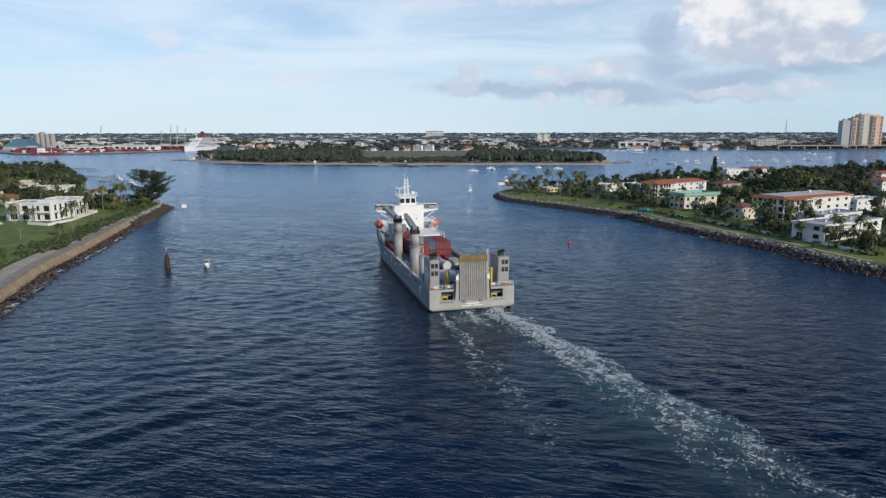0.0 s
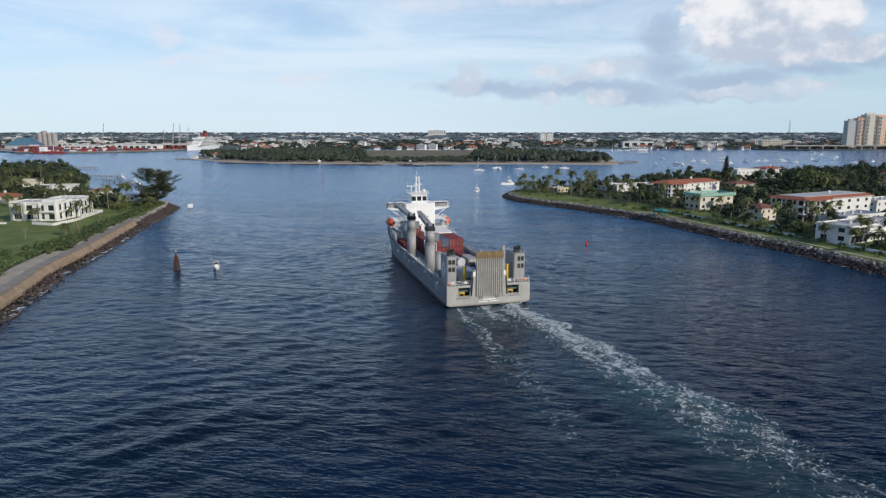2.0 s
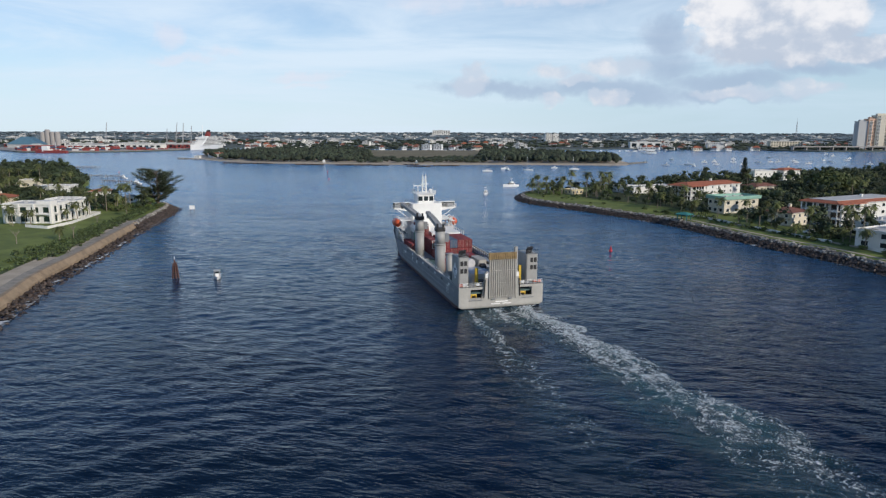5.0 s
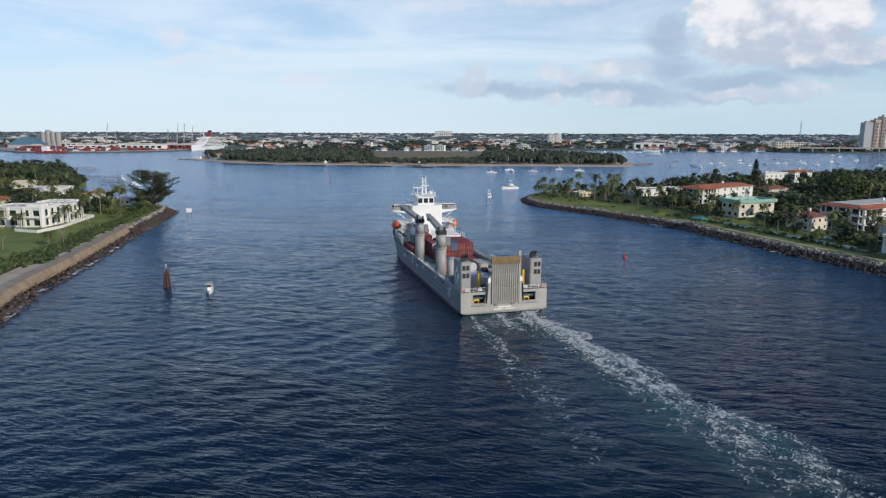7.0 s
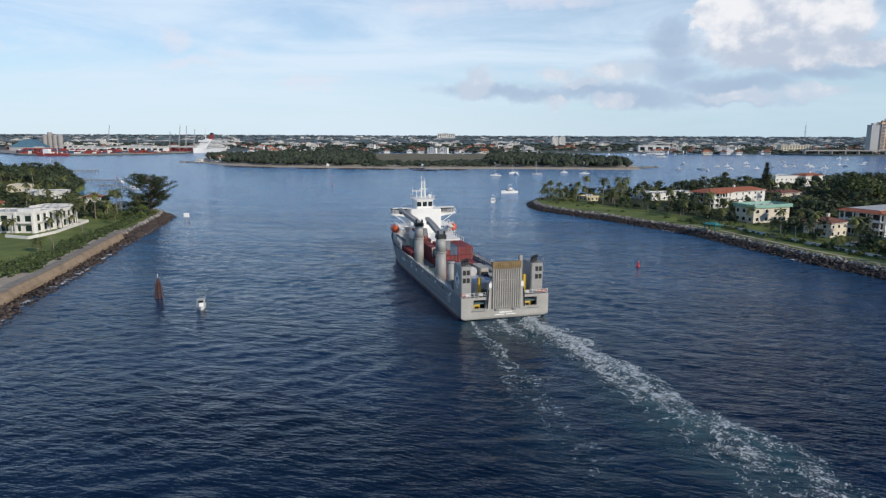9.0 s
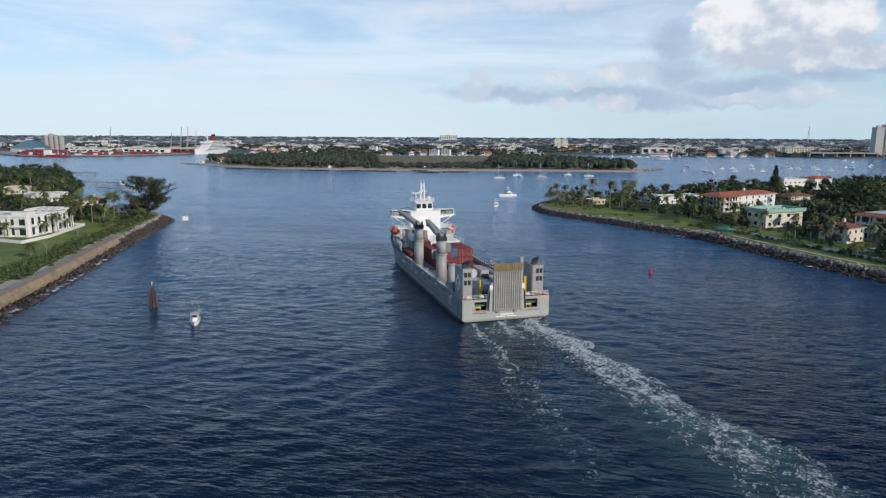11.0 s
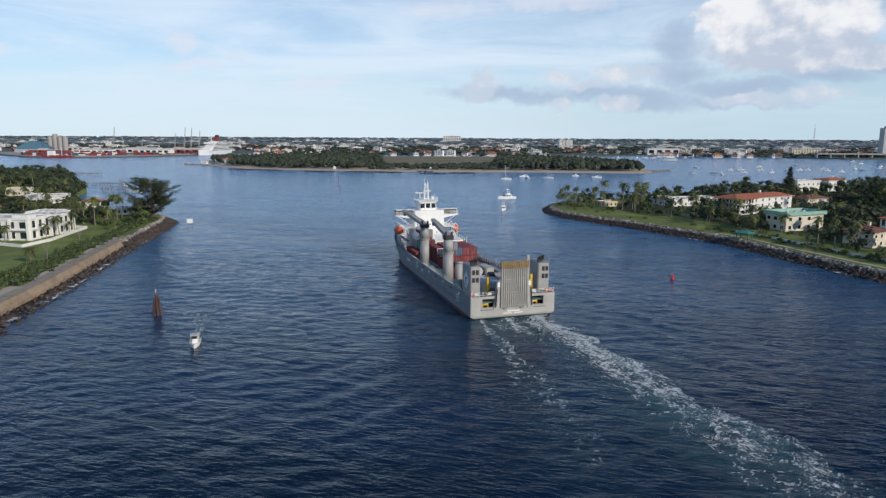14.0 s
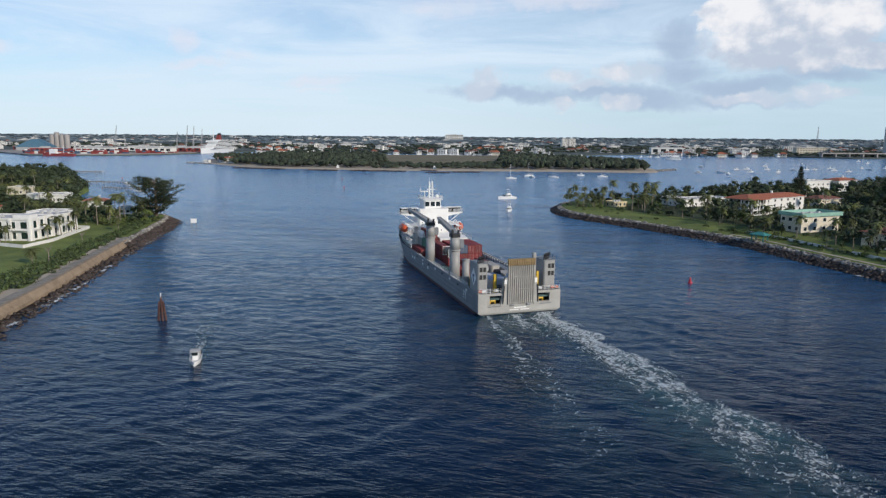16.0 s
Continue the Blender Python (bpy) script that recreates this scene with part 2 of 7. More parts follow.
    foam = t.ramp(t.math("MULTIPLY", t.math("MULTIPLY", thick, dens), amount), 0.10, 2.2, 0.0, 0.97)
    inner = t.math("MULTIPLY", t.ramp(u, 0.5, 0.95, 1.0, 0.0), t.ramp(u, -2.1, -0.2, 0.0, 1.0))
    cloud = t.ramp(t.noise(co, 0.10, 5, 0.6, (1, 0.55, 1)), 0.26, 0.66, 0.15, 1.0)
    milky = t.math("MULTIPLY", t.math("MULTIPLY", cloud, start), t.math("MULTIPLY", t.math("MULTIPLY", inner, aft), green))
    alpha = t.math("MAXIMUM", foam, milky)
    t.set(p, "Base Color", t.mix(t.ramp(foam, 0.0, 0.5), (0.060, 0.205, 0.240, 1), t.mix(t.ramp(grain, 0.34, 0.64), (0.40, 0.53, 0.58, 1), (0.84, 0.88, 0.90, 1))))
    t.set(p, "Alpha", alpha)
    p.inputs["Roughness"].default_value = 0.6
    b = t.put("ShaderNodeBump", Height=t.math("ADD", thick, grain), Strength=0.7, Distance=0.35)
    t.set(p, "Normal", b.outputs[0])
    return m


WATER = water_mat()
GRASS = mat("lawn_grass", (0.108, 0.155, 0.028), 0.95, vary=0.3, scale=0.08, grain=22, bump=0.5, dist=0.1, tint=(0.15, 0.185, 0.038))
SCRUB = mat("scrub_ground", (0.05, 0.068, 0.022), 0.95, vary=0.4, scale=0.15, grain=12, bump=0.5, dist=0.2)
SAND = mat("sand", (0.42, 0.36, 0.28), 0.95, vary=0.2, scale=0.2, grain=15, bump=0.3)
PAVING = mat("grey_paving", (0.27, 0.245, 0.205), 0.9, vary=0.3, scale=0.5, grain=9)
SEAWALL = mat("tan_concrete", (0.30, 0.225, 0.15), 0.9, vary=0.3, scale=0.3, grain=9, bump=0.4, streak=0.5)
ROCK = mat("grey_rock", (0.20, 0.19, 0.175), 0.9, vary=0.45, scale=0.5, grain=6, bump=0.6, dist=0.15, rnd=0.4)
ROCK_I = mat("grey_rock_heap", (0.26, 0.245, 0.22), 0.9, vary=0.45, scale=0.5, grain=6, bump=0.6, dist=0.15, island=0.45)
DARK_ROCK = mat("wet_dark_rock", (0.055, 0.04, 0.032), 0.6, vary=0.5, scale=0.6, grain=6, bump=0.6, dist=0.15, rnd=0.5)
DARK_ROCK_I = mat("wet_dark_rock_heap", (0.055, 0.04, 0.032), 0.6, vary=0.5, scale=0.6, grain=6, bump=0.6, dist=0.15, island=0.5)
HULL = mat("hull_grey_paint", (0.20, 0.215, 0.23), 0.5, vary=0.12, scale=0.25, grain=6, bump=0.05, streak=0.35)
HULL_LIGHT = mat("light_grey_paint", (0.33, 0.33, 0.32), 0.5, vary=0.12, scale=0.3, grain=7, bump=0.05, streak=0.3)
TRANSOM = mat("pale_stern_paint", (0.41, 0.40, 0.37), 0.5, vary=0.12, scale=0.3, grain=7, bump=0.05, streak=0.3)
BOOT = mat("boot_top_red", (0.06, 0.018, 0.02), 0.6, vary=0.3, scale=0.5)
DECK = mat("deck_green_paint", (0.09, 0.15, 0.14), 0.7, vary=0.3, scale=0.5)
WHITE = mat("white_paint", (0.80, 0.80, 0.78), 0.45, vary=0.06, scale=0.4, bump=0.05)
STUCCO = mat("white_stucco", (0.74, 0.73, 0.70), 0.9, vary=0.08, scale=0.4, bump=0.15, streak=0.12)
CREAM = mat("cream_stucco", (0.68, 0.62, 0.50), 0.9, vary=0.1, scale=0.4, bump=0.15, streak=0.15)
PINK = mat("pink_stucco", (0.80, 0.52, 0.36), 0.9, vary=0.1, scale=0.3, bump=0.1, streak=0.1)
YELLOW_WALL = mat("yellow_stucco", (0.66, 0.56, 0.34), 0.9, vary=0.1, scale=0.4)
GREY_WALL = mat("grey_wall", (0.36, 0.37, 0.38), 0.9, vary=0.15, scale=0.3, streak=0.2)
TILE_RED = mat("terracotta_tiles", (0.36, 0.12, 0.065), 0.85, vary=0.3, scale=0.7, grain=6, bump=0.5, dist=0.1)
TILE_BROWN = mat("brown_tiles", (0.20, 0.085, 0.06), 0.85, vary=0.3, scale=0.7, grain=6, bump=0.5, dist=0.1)
ROOF_GREY = mat("flat_roof_grey", (0.50, 0.50, 0.49), 0.9, vary=0.15, scale=0.4)
ROOF_GREEN = mat("verdigris_fascia", (0.25, 0.44, 0.36), 0.7, vary=0.15, scale=0.5)
CABANA = mat("teal_paint", (0.05, 0.22, 0.20), 0.6, vary=0.15, scale=0.8)
GLASS = glass_mat("dark_window_glass", (0.02, 0.028, 0.032))
GREEN_GLASS = glass_mat("green_window_glass", (0.018, 0.036, 0.032))
RED_C = mat("container_red", (0.18, 0.022, 0.025), 0.55, vary=0.25, scale=0.5, bump=0.05, rnd=0.25, streak=0.3)
BLUE_C = mat("container_blue", (0.05, 0.10, 0.17), 0.55, vary=0.2, scale=0.5, bump=0.05, streak=0.3)
GREEN_C = mat("container_green", (0.08, 0.22, 0.16), 0.55, vary=0.2, scale=0.5, bump=0.05)
LOCK = mat("worn_lock_steel", (0.42, 0.28, 0.25), 0.5, vary=0.35, scale=1.5)
TANK = mat("tank_olive", (0.17, 0.16, 0.13), 0.6, vary=0.2, scale=0.6)
RAMP = mat("ramp_steel", (0.42, 0.40, 0.36), 0.6, vary=0.15, scale=0.6, bump=0.08, streak=0.4)
RAMP_FLAP = mat("ramp_flap_ochre", (0.30, 0.21, 0.10), 0.7, vary=0.3, scale=0.8, bump=0.1)
YELLOW = mat("yellow_paint", (0.62, 0.40, 0.04), 0.5, vary=0.15, scale=0.8)
ORANGE = mat("lifeboat_orange", (0.62, 0.10, 0.03), 0.4, vary=0.1, scale=0.8)
BLACK = mat("black_paint", (0.018, 0.018, 0.02), 0.5, vary=0.3, scale=1)
TARP = mat("white_tarpaulin", (0.52, 0.52, 0.54), 0.8, vary=0.1, scale=0.6, bump=0.5, dist=0.3)
RUST_WOOD = mat("weathered_red_timber", (0.085, 0.042, 0.036), 0.9, vary=0.4, scale=0.8, stretch=(3, 3, 0.5))
TIMBER = mat("grey_timber", (0.20, 0.17, 0.14), 0.9, vary=0.3, scale=0.8)
BUOY_RED = mat("buoy_red", (0.55, 0.03, 0.05), 0.5, vary=0.15, scale=1)
BARK = mat("bark", (0.13, 0.10, 0.075), 0.95, vary=0.35, scale=2, bump=0.5)
PALM_BARK = mat("palm_bark", (0.24, 0.205, 0.165), 0.95, vary=0.25, scale=2, bump=0.4, stretch=(1, 1, 4))
LEAF = mat("broad_leaves", (0.029, 0.046, 0.017), 0.7, vary=0.4, scale=0.35, bump=0, rnd=0.35)
LEAF_LIGHT = mat("light_leaves", (0.085, 0.115, 0.028), 0.7, vary=0.35, scale=0.35, bump=0, rnd=0.3)
LEAF_DARK = mat("casuarina_needles", (0.028, 0.04, 0.018), 0.8, vary=0.4, scale=0.4, bump=0, rnd=0.2)
FROND = mat("palm_fronds", (0.105, 0.120, 0.036), 0.65, vary=0.35, scale=0.6, bump=0, rnd=0.35)
HEDGE = mat("sea_grape_leaves", (0.060, 0.088, 0.026), 0.7, vary=0.45, scale=0.12, bump=0, island=0.35)
MEADOW = mat("dry_meadow", (0.17, 0.145, 0.085), 0.95, vary=0.3, scale=0.03, grain=9, bump=0.3)
HEDGE_DARK = mat("grove_leaves", (0.032, 0.047, 0.019), 0.75, vary=0.45, scale=0.1, bump=0, island=0.35)
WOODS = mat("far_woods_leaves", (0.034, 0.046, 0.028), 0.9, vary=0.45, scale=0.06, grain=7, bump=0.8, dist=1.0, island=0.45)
# distance haze is put into this pale bluish leaf colour
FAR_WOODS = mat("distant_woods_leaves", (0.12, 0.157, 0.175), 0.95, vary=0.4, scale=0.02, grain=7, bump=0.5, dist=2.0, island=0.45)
FAR_GROUND = mat("suburban_ground", (0.075, 0.095, 0.085), 0.95, vary=0.4, scale=0.01, grain=9, bump=0)
PORT_GROUND = mat("port_apron", (0.33, 0.30, 0.27), 0.9, vary=0.25, scale=0.03, grain=9, bump=0)
RED_STEEL = mat("rust_red_steel", (0.24, 0.045, 0.04), 0.7, vary=0.3, scale=0.2, rnd=0.3)
BLUE_ROOF = mat("blue_sheet_roof", (0.08, 0.17, 0.24), 0.6, vary=0.15, scale=0.1)
SILO = mat("silo_concrete", (0.36, 0.34, 0.33), 0.9, vary=0.15, scale=0.1, streak=0.2)


# ---- mesh helpers ----
class M:
    """Collects faces for one mesh."""

    def __init__(self):
        self.v, self.f = [], []

    def add(self, vs, fs):
        o = len(self.v)
        self.v += [tuple(p) for p in vs]
        self.f += [tuple(i + o for i in f) for f in fs]
        return self

    def box(self, x0, x1, y0, y1, z0, z1, bevel=0.0, m=None):
        if bevel:
            b = min(bevel, (x1 - x0) / 3, (y1 - y0) / 3)
            ring = [(x0 + b, y0), (x1 - b, y0), (x1, y0 + b), (x1, y1 - b), (x1 - b, y1), (x0 + b, y1), (x0, y1 - b), (x0, y0 + b)]
            return self.prism(ring, z0, z1, m)
        vs = [(x, y, z) for z in (z0, z1) for x, y in ((x0, y0), (x1, y0), (x1, y1), (x0, y1))]
        if m is not None:
            vs = [m @ Vector(p) for p in vs]
        return self.add(vs, [(3, 2, 1, 0), (4, 5, 6, 7), (0, 1, 5, 4), (1, 2, 6, 5), (2, 3, 7, 6), (3, 0, 4, 7)])

    def prism(self, ring, z0, z1, m=None):
        n = len(ring)
        vs = [(x, y, z) for z in (z0, z1) for x, y in ring]
        if m is not None:
            vs = [m @ Vector(p) for p in vs]
        return self.add(vs, [tuple(range(n))[::-1], tuple(range(n, 2 * n))] + [(i, (i + 1) % n, n + (i + 1) % n, n + i) for i in range(n)])

    def tube(self, a, b, r0, r1=None, n=8, caps=True):
        a, b = Vector(a), Vector(b)
        r1 = r0 if r1 is None else r1
        q = (b - a).to_track_quat("Z", "Y")
        vs = []
        for c, r in ((a, r0), (b, r1)):
            vs += [c + q @ Vector((r * math.cos(2 * math.pi * i / n), r * math.sin(2 * math.pi * i / n), 0)) for i in range(n)]
        fs = [(i, (i + 1) % n, n + (i + 1) % n, n + i) for i in range(n)]
        if caps:
            fs += [tuple(range(n))[::-1], tuple(range(n, 2 * n))]
        return self.add(vs, fs)

    def path(self, pts, radii, n=6):
        """A bent tapered tube."""
        vs = []
        for i, p in enumerate(pts):
            d = (Vector(pts[min(i + 1, len(pts) - 1)]) - Vector(pts[max(i - 1, 0)])).normalized()
            q = d.to_track_quat("Z", "Y")
            vs += [Vector(p) + q @ Vector((radii[i] * math.cos(2 * math.pi * k / n), radii[i] * math.sin(2 * math.pi * k / n), 0)) for k in range(n)]
        fs = []
        for i in range(len(pts) - 1):
            fs += [(i * n + k, i * n + (k + 1) % n, (i + 1) * n + (k + 1) % n, (i + 1) * n + k) for k in range(n)]
        fs += [tuple(range(n))[::-1], tuple(range((len(pts) - 1) * n, len(pts) * n))]
        return self.add(vs, fs)

    def loft(self, rings, caps=True, closed=True):
        n = len(rings[0])
        vs = [p for r in rings for p in r]
        fs = []
        for i in range(len(rings) - 1):
            for k in range(n if closed else n - 1):
                fs.append((i * n + k, i * n + (k + 1) % n, (i + 1) * n + (k + 1) % n, (i + 1) * n + k))
        if caps:
            fs += [tuple(range(n))[::-1], tuple(range((len(rings) - 1) * n, len(rings) * n))]
        return self.add(vs, fs)

    def blob(self, c, r, rng, lump=0.25, base=None):
        """A lumpy stone or clump; base: unit vertices and faces."""
        vs, fs = base or ICO
        s = [1 + rng.uniform(-lump, lump) for _ in vs]
        return self.add([(c[0] + v[0] * r[0] * k, c[1] + v[1] * r[1] * k, c[2] + v[2] * r[2] * k) for v, k in zip(vs, s)], fs)

    def mesh(self, name, material, smooth=False):
        me = bpy.data.meshes.new(name)
        me.from_pydata(self.v, [], self.f)
        me.materials.append(material)
        if smooth:
            me.polygons.foreach_set("use_smooth", [True] * len(me.polygons))
        me.update()
        return me


def ico(sub):
    bm = bmesh.new()
    bmesh.ops.create_icosphere(bm, subdivisions=sub, radius=1)
    vs = [tuple(v.co) for v in bm.verts]
    fs = [tuple(v.index for v in f.verts) for f in bm.faces]
    bm.free()
    return vs, fs


ICO, ICO2 = ico(1), ico(2)


def part(name, b, material, parent, label="", smooth=False):
    """Links one mesh under a thing or a part."""
    ob = new(name, b if isinstance(b, bpy.types.Mesh) else b.mesh(name, material, smooth))
    ob.parent = parent
    return tagged(ob, label)


def thing(name, label, category, m=None, group="", kind=""):
    ob = tagged(new(name), label, category, group, kind)
    if m is not None:
        ob.matrix_world = m
    return ob


def solid(name, b, material, label, category="", kind="", smooth=False, group=""):
    return tagged(new(name, b.mesh(name, material, smooth)), label, category, group, kind)


# ---- water ----
def graded(lo, hi, mid0, mid1, step, grow):
    """Steps fine between mid0 and mid1, widening outside."""
    a = list(np.arange(mid0, mid1 + step / 2, step))
    s, x = step, a[-1]
    while x < hi:
        s *= grow
        x = min(hi, x + s)
        a.append(x)
    s, x, left = step, a[0], []
    while x > lo:
        s *= grow
        x = max(lo, x - s)
        left.append(x)
    return np.array(left[::-1] + a)


def build_water():
    xs, ys = graded(-4800, 4800, -130, 130, 0.9, 1.12), graded(-1500, 4990, 55, 290, 0.9, 1.06)
    X, Y = np.meshgrid(xs, ys)
    Z = np.zeros_like(X)
    rng = np.random.RandomState(4)
    for _ in range(34):
        lam = rng.uniform(2.3, 6.5)
        a = rng.normal(0.25, 0.55) + math.pi / 2
        k = 2 * math.pi / lam
        Z += 0.0045 * lam ** 0.6 * np.sin(k * (X * math.cos(a) + Y * math.sin(a)) + rng.uniform(0, 6.28))
    fade = np.clip(1 - (np.maximum(np.abs(X) - 130, 0) / 120), 0, 1) * np.clip(1 - np.maximum(Y - 250, 0) / 110, 0, 1) * np.clip((Y - 20) / 40, 0, 1)
    # the ship's bow wave spreading to port and starboard as long oblique crests
    for side, x_axis in ((-1, -2.0), (1, 10.0)):
        off = side * (X - x_axis)
        band = np.exp(-((off - (26 + 0.16 * (170 - Y))) / 15.0) ** 2) * np.clip((off - 6) / 8, 0, 1)
        ux, uy = (0.80, -0.60) if side < 0 else (-0.88, -0.47)
        s = X * ux + Y * uy + 1.2 * np.sin(0.07 * X) + 1.0 * np.sin(0.05 * Y + 1)
        along = -uy * X + ux * Y
        rough = 0.55 + 0.45 * np.sin(along / 7.3 + 0.6 * np.sin(s / 11)) * np.sin(along / 17.0 + s / 23)
        Z += band * rough * (0.13 * np.sin(2 * math.pi * s / 9.5 + 0.9 * np.sin(along / 13)) + 0.07 * np.sin(2 * math.pi * s / 5.3 + 1.3 * np.sin(along / 9)))
    Z *= fade * fade * (3 - 2 * fade)
    me = bpy.data.meshes.new("water")
    nx, ny = len(xs), len(ys)
    i = np.arange((nx - 1) * (ny - 1))
    r, c = i // (nx - 1), i % (nx - 1)
    a = r * nx + c
    faces = np.stack([a, a + 1, a + nx + 1, a + nx], 1)
    me.vertices.add(nx * ny)
    me.vertices.foreach_set("co", np.stack([X, Y, Z], 2).ravel())
    me.loops.add(faces.size)
    me.loops.foreach_set("vertex_index", faces.ravel())
    me.polygons.add(len(faces))
    me.polygons.foreach_set("loop_start", np.arange(0, faces.size, 4))
    me.polygons.foreach_set("loop_total", np.full(len(faces), 4))
    me.polygons.foreach_set("use_smooth", np.ones(len(faces), bool))
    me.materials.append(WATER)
    me.update(calc_edges=True)
    tagged(new("water", me), "dark blue rippled sea water of the inlet", "water", kind="structure")


build_water()


# ---- land ----
def smooth_line(pts, step=6.0):
    """A rounded line through the points."""
    out = []
    n = len(pts)
    for i in range(n - 1):
        p0, p1, p2, p3 = (Vector(pts[max(0, min(n - 1, j))]) for j in (i - 1, i, i + 1, i + 2))
        k = max(1, int((p2 - p1).length / step))
        for s in range(k):
            t = s / k
            out.append(0.5 * ((2 * p1) + (p2 - p0) * t + (2 * p0 - 5 * p1 + 4 * p2 - p3) * t * t + (3 * p1 - p0 - 3 * p2 + p3) * t ** 3))
    return out + [Vector(pts[-1])]


def inset(line, d):
    """The line moved d metres to its left."""
    out = []
    for i, p in enumerate(line):
        t = (line[min(i + 1, len(line) - 1)] - line[max(i - 1, 0)]).normalized()
        out.append(p + Vector((-t.y, t.x)) * d)
    return out


def inside(p, poly):
    x, y = p[0], p[1]
    hit = False
    j = len(poly) - 1
    for i in range(len(poly)):
        xi, yi, xj, yj = poly[i][0], poly[i][1], poly[j][0], poly[j][1]
        if (yi > y) != (yj > y) and x < (xj - xi) * (y - yi) / (yj - yi) + xi:
            hit = not hit
        j = i
    return hit


def land(name, line, profile, closing, material, label, category="ground"):
    """profile: (metres inland, height) from the waterline up; closing: the far corners."""
    b = M()
    rows = [[(p.x, p.y, z) for p in inset(line, d)] for d, z in profile]
    b.loft(rows, caps=False, closed=False)
    top = rows[-1] + [(x, y, profile[-1][1]) for x, y in closing]
    b.add(top, [tuple(range(len(top)))])
    me = b.mesh(name, material)
    bm = bmesh.new()
    bm.from_mesh(me)
    bmesh.ops.triangulate(bm, faces=[f for f in bm.faces if len(f.verts) > 4])
    bmesh.ops.recalc_face_normals(bm, faces=bm.faces)
    if sum(f.normal.z * f.calc_area() for f in bm.faces) < 0:
        bmesh.ops.reverse_faces(bm, faces=bm.faces)
    bm.to_mesh(me)
    bm.free()
    return tagged(new(name, me), label, category, kind="structure")


# right bank, from near to far, land on its left-hand side when walked from far to near
RIGHT_FAR = [(330, 640), (250, 590), (170, 540), (110, 505), (70, 482), (50, 466)]
RIGHT = smooth_line(RIGHT_FAR + [(40, 450), (36.5, 432), (37.5, 412), (45, 394), (60, 373), (82, 338), (96, 311), (104.5, 282), (114, 251), (123, 227), (129, 200), (137, 180), (160, 140), (230, 60)])
RIGHT_CLOSE = [(900, 60), (900, 690), (500, 670)]
land("ground_east", RIGHT, [(-1.0, -1.2), (0.5, -0.5), (5.2, 2.4), (7.0, 3.0)], RIGHT_CLOSE, GRASS, "green grassy bank behind the rock revetment")
LEFT = smooth_line([(-60, 20), (-92, 95), (-107, 144), (-113, 165), (-120, 188), (-126, 220), (-133.5, 253), (-141, 288), (-147, 318), (-153, 345), (-158, 364), (-165, 376), (-180, 386), (-206, 401),
                    (-240, 432), (-277, 490), (-302, 545), (-345, 602), (-400, 690), (-450, 750)])
LEFT_CLOSE = [(-1000, 790), (-1000, 20)]
land("ground_west", LEFT, [(-1.0, -1.0), (1.5, -0.6), (4.3, 0.0), (4.9, 2.9), (6.5, 3.0)], LEFT_CLOSE, GRASS, "green lawn and sandy bank behind the seawall")


def strip(name, line, d0, z0, d1, z1, thick, material, label, sel, category="paving", kind="structure"):
    """A long slab along the bank between two insets, for the stretch sel = (y from, y to)."""
    a = [p for p in zip(inset(line, d0), inset(line, d1)) if sel[0] <= p[0].y <= sel[1]]
    b = M()
    rings = [[(p.x, p.y, z0 - thick), (p.x, p.y, z0), (q.x, q.y, z1), (q.x, q.y, z1 - thick)] for p, q in a]
    b.loft(rings)
    return solid(name, b, material, label, category, kind)


strip("revetment_core", RIGHT, -0.6, -0.5, 5.4, 2.75, 0.6, DARK_ROCK, "dark stony slope under the boulders", (100, 640), "revetment")
strip("garden_soil", RIGHT, 36, 3.06, 300, 3.07, 0.3, SCRUB, "dark planted garden ground", (190, 560), "ground")
strip("tide_bed", LEFT, 0.8, -0.2, 4.2, 0.55, 0.5, DARK_ROCK, "dark wet stony bed at the foot of the seawall", (40, 380), "revetment")
strip("seawall", LEFT, 3.5, 1.6, 4.6, 3.15, 0.9, SEAWALL, "sloping tan concrete seawall stained by the tide", (40, 296), "seawall")
strip("seawall", LEFT, 4.6, 3.16, 5.6, 3.2, 0.4, SEAWALL, "flat tan concrete coping of the seawall", (40, 296), "seawall")
strip("thicket_soil", LEFT, 9.8, 3.05, 16, 3.06, 0.3, SCRUB, "dark soil under the thicket", (60, 340), "ground")
strip("promenade", LEFT, 5.65, 3.1, 8.6, 3.12, 0.3, PAVING, "grey gravelly path behind the seawall", (40, 300), "path")
strip("sand_path", LEFT, 8.6, 3.09, 14.0, 3.10, 0.2, SAND, "bare pale sand beside the path", (40, 212), "sand")
strip("sand_path", LEFT, 8.6, 3.09, 10.4, 3.10, 0.2, SAND, "narrow bare sand beside the path", (213, 300), "sand")
# grey boulder slope: its shade is put into the colour with the dark rock
strip("revetment_slope", LEFT, 0.6, 0.5, 6.2, 3.25, 0.5, DARK_ROCK, "grey stony slope at the head of the bank, darkened for shade", (296, 374), "seawall")


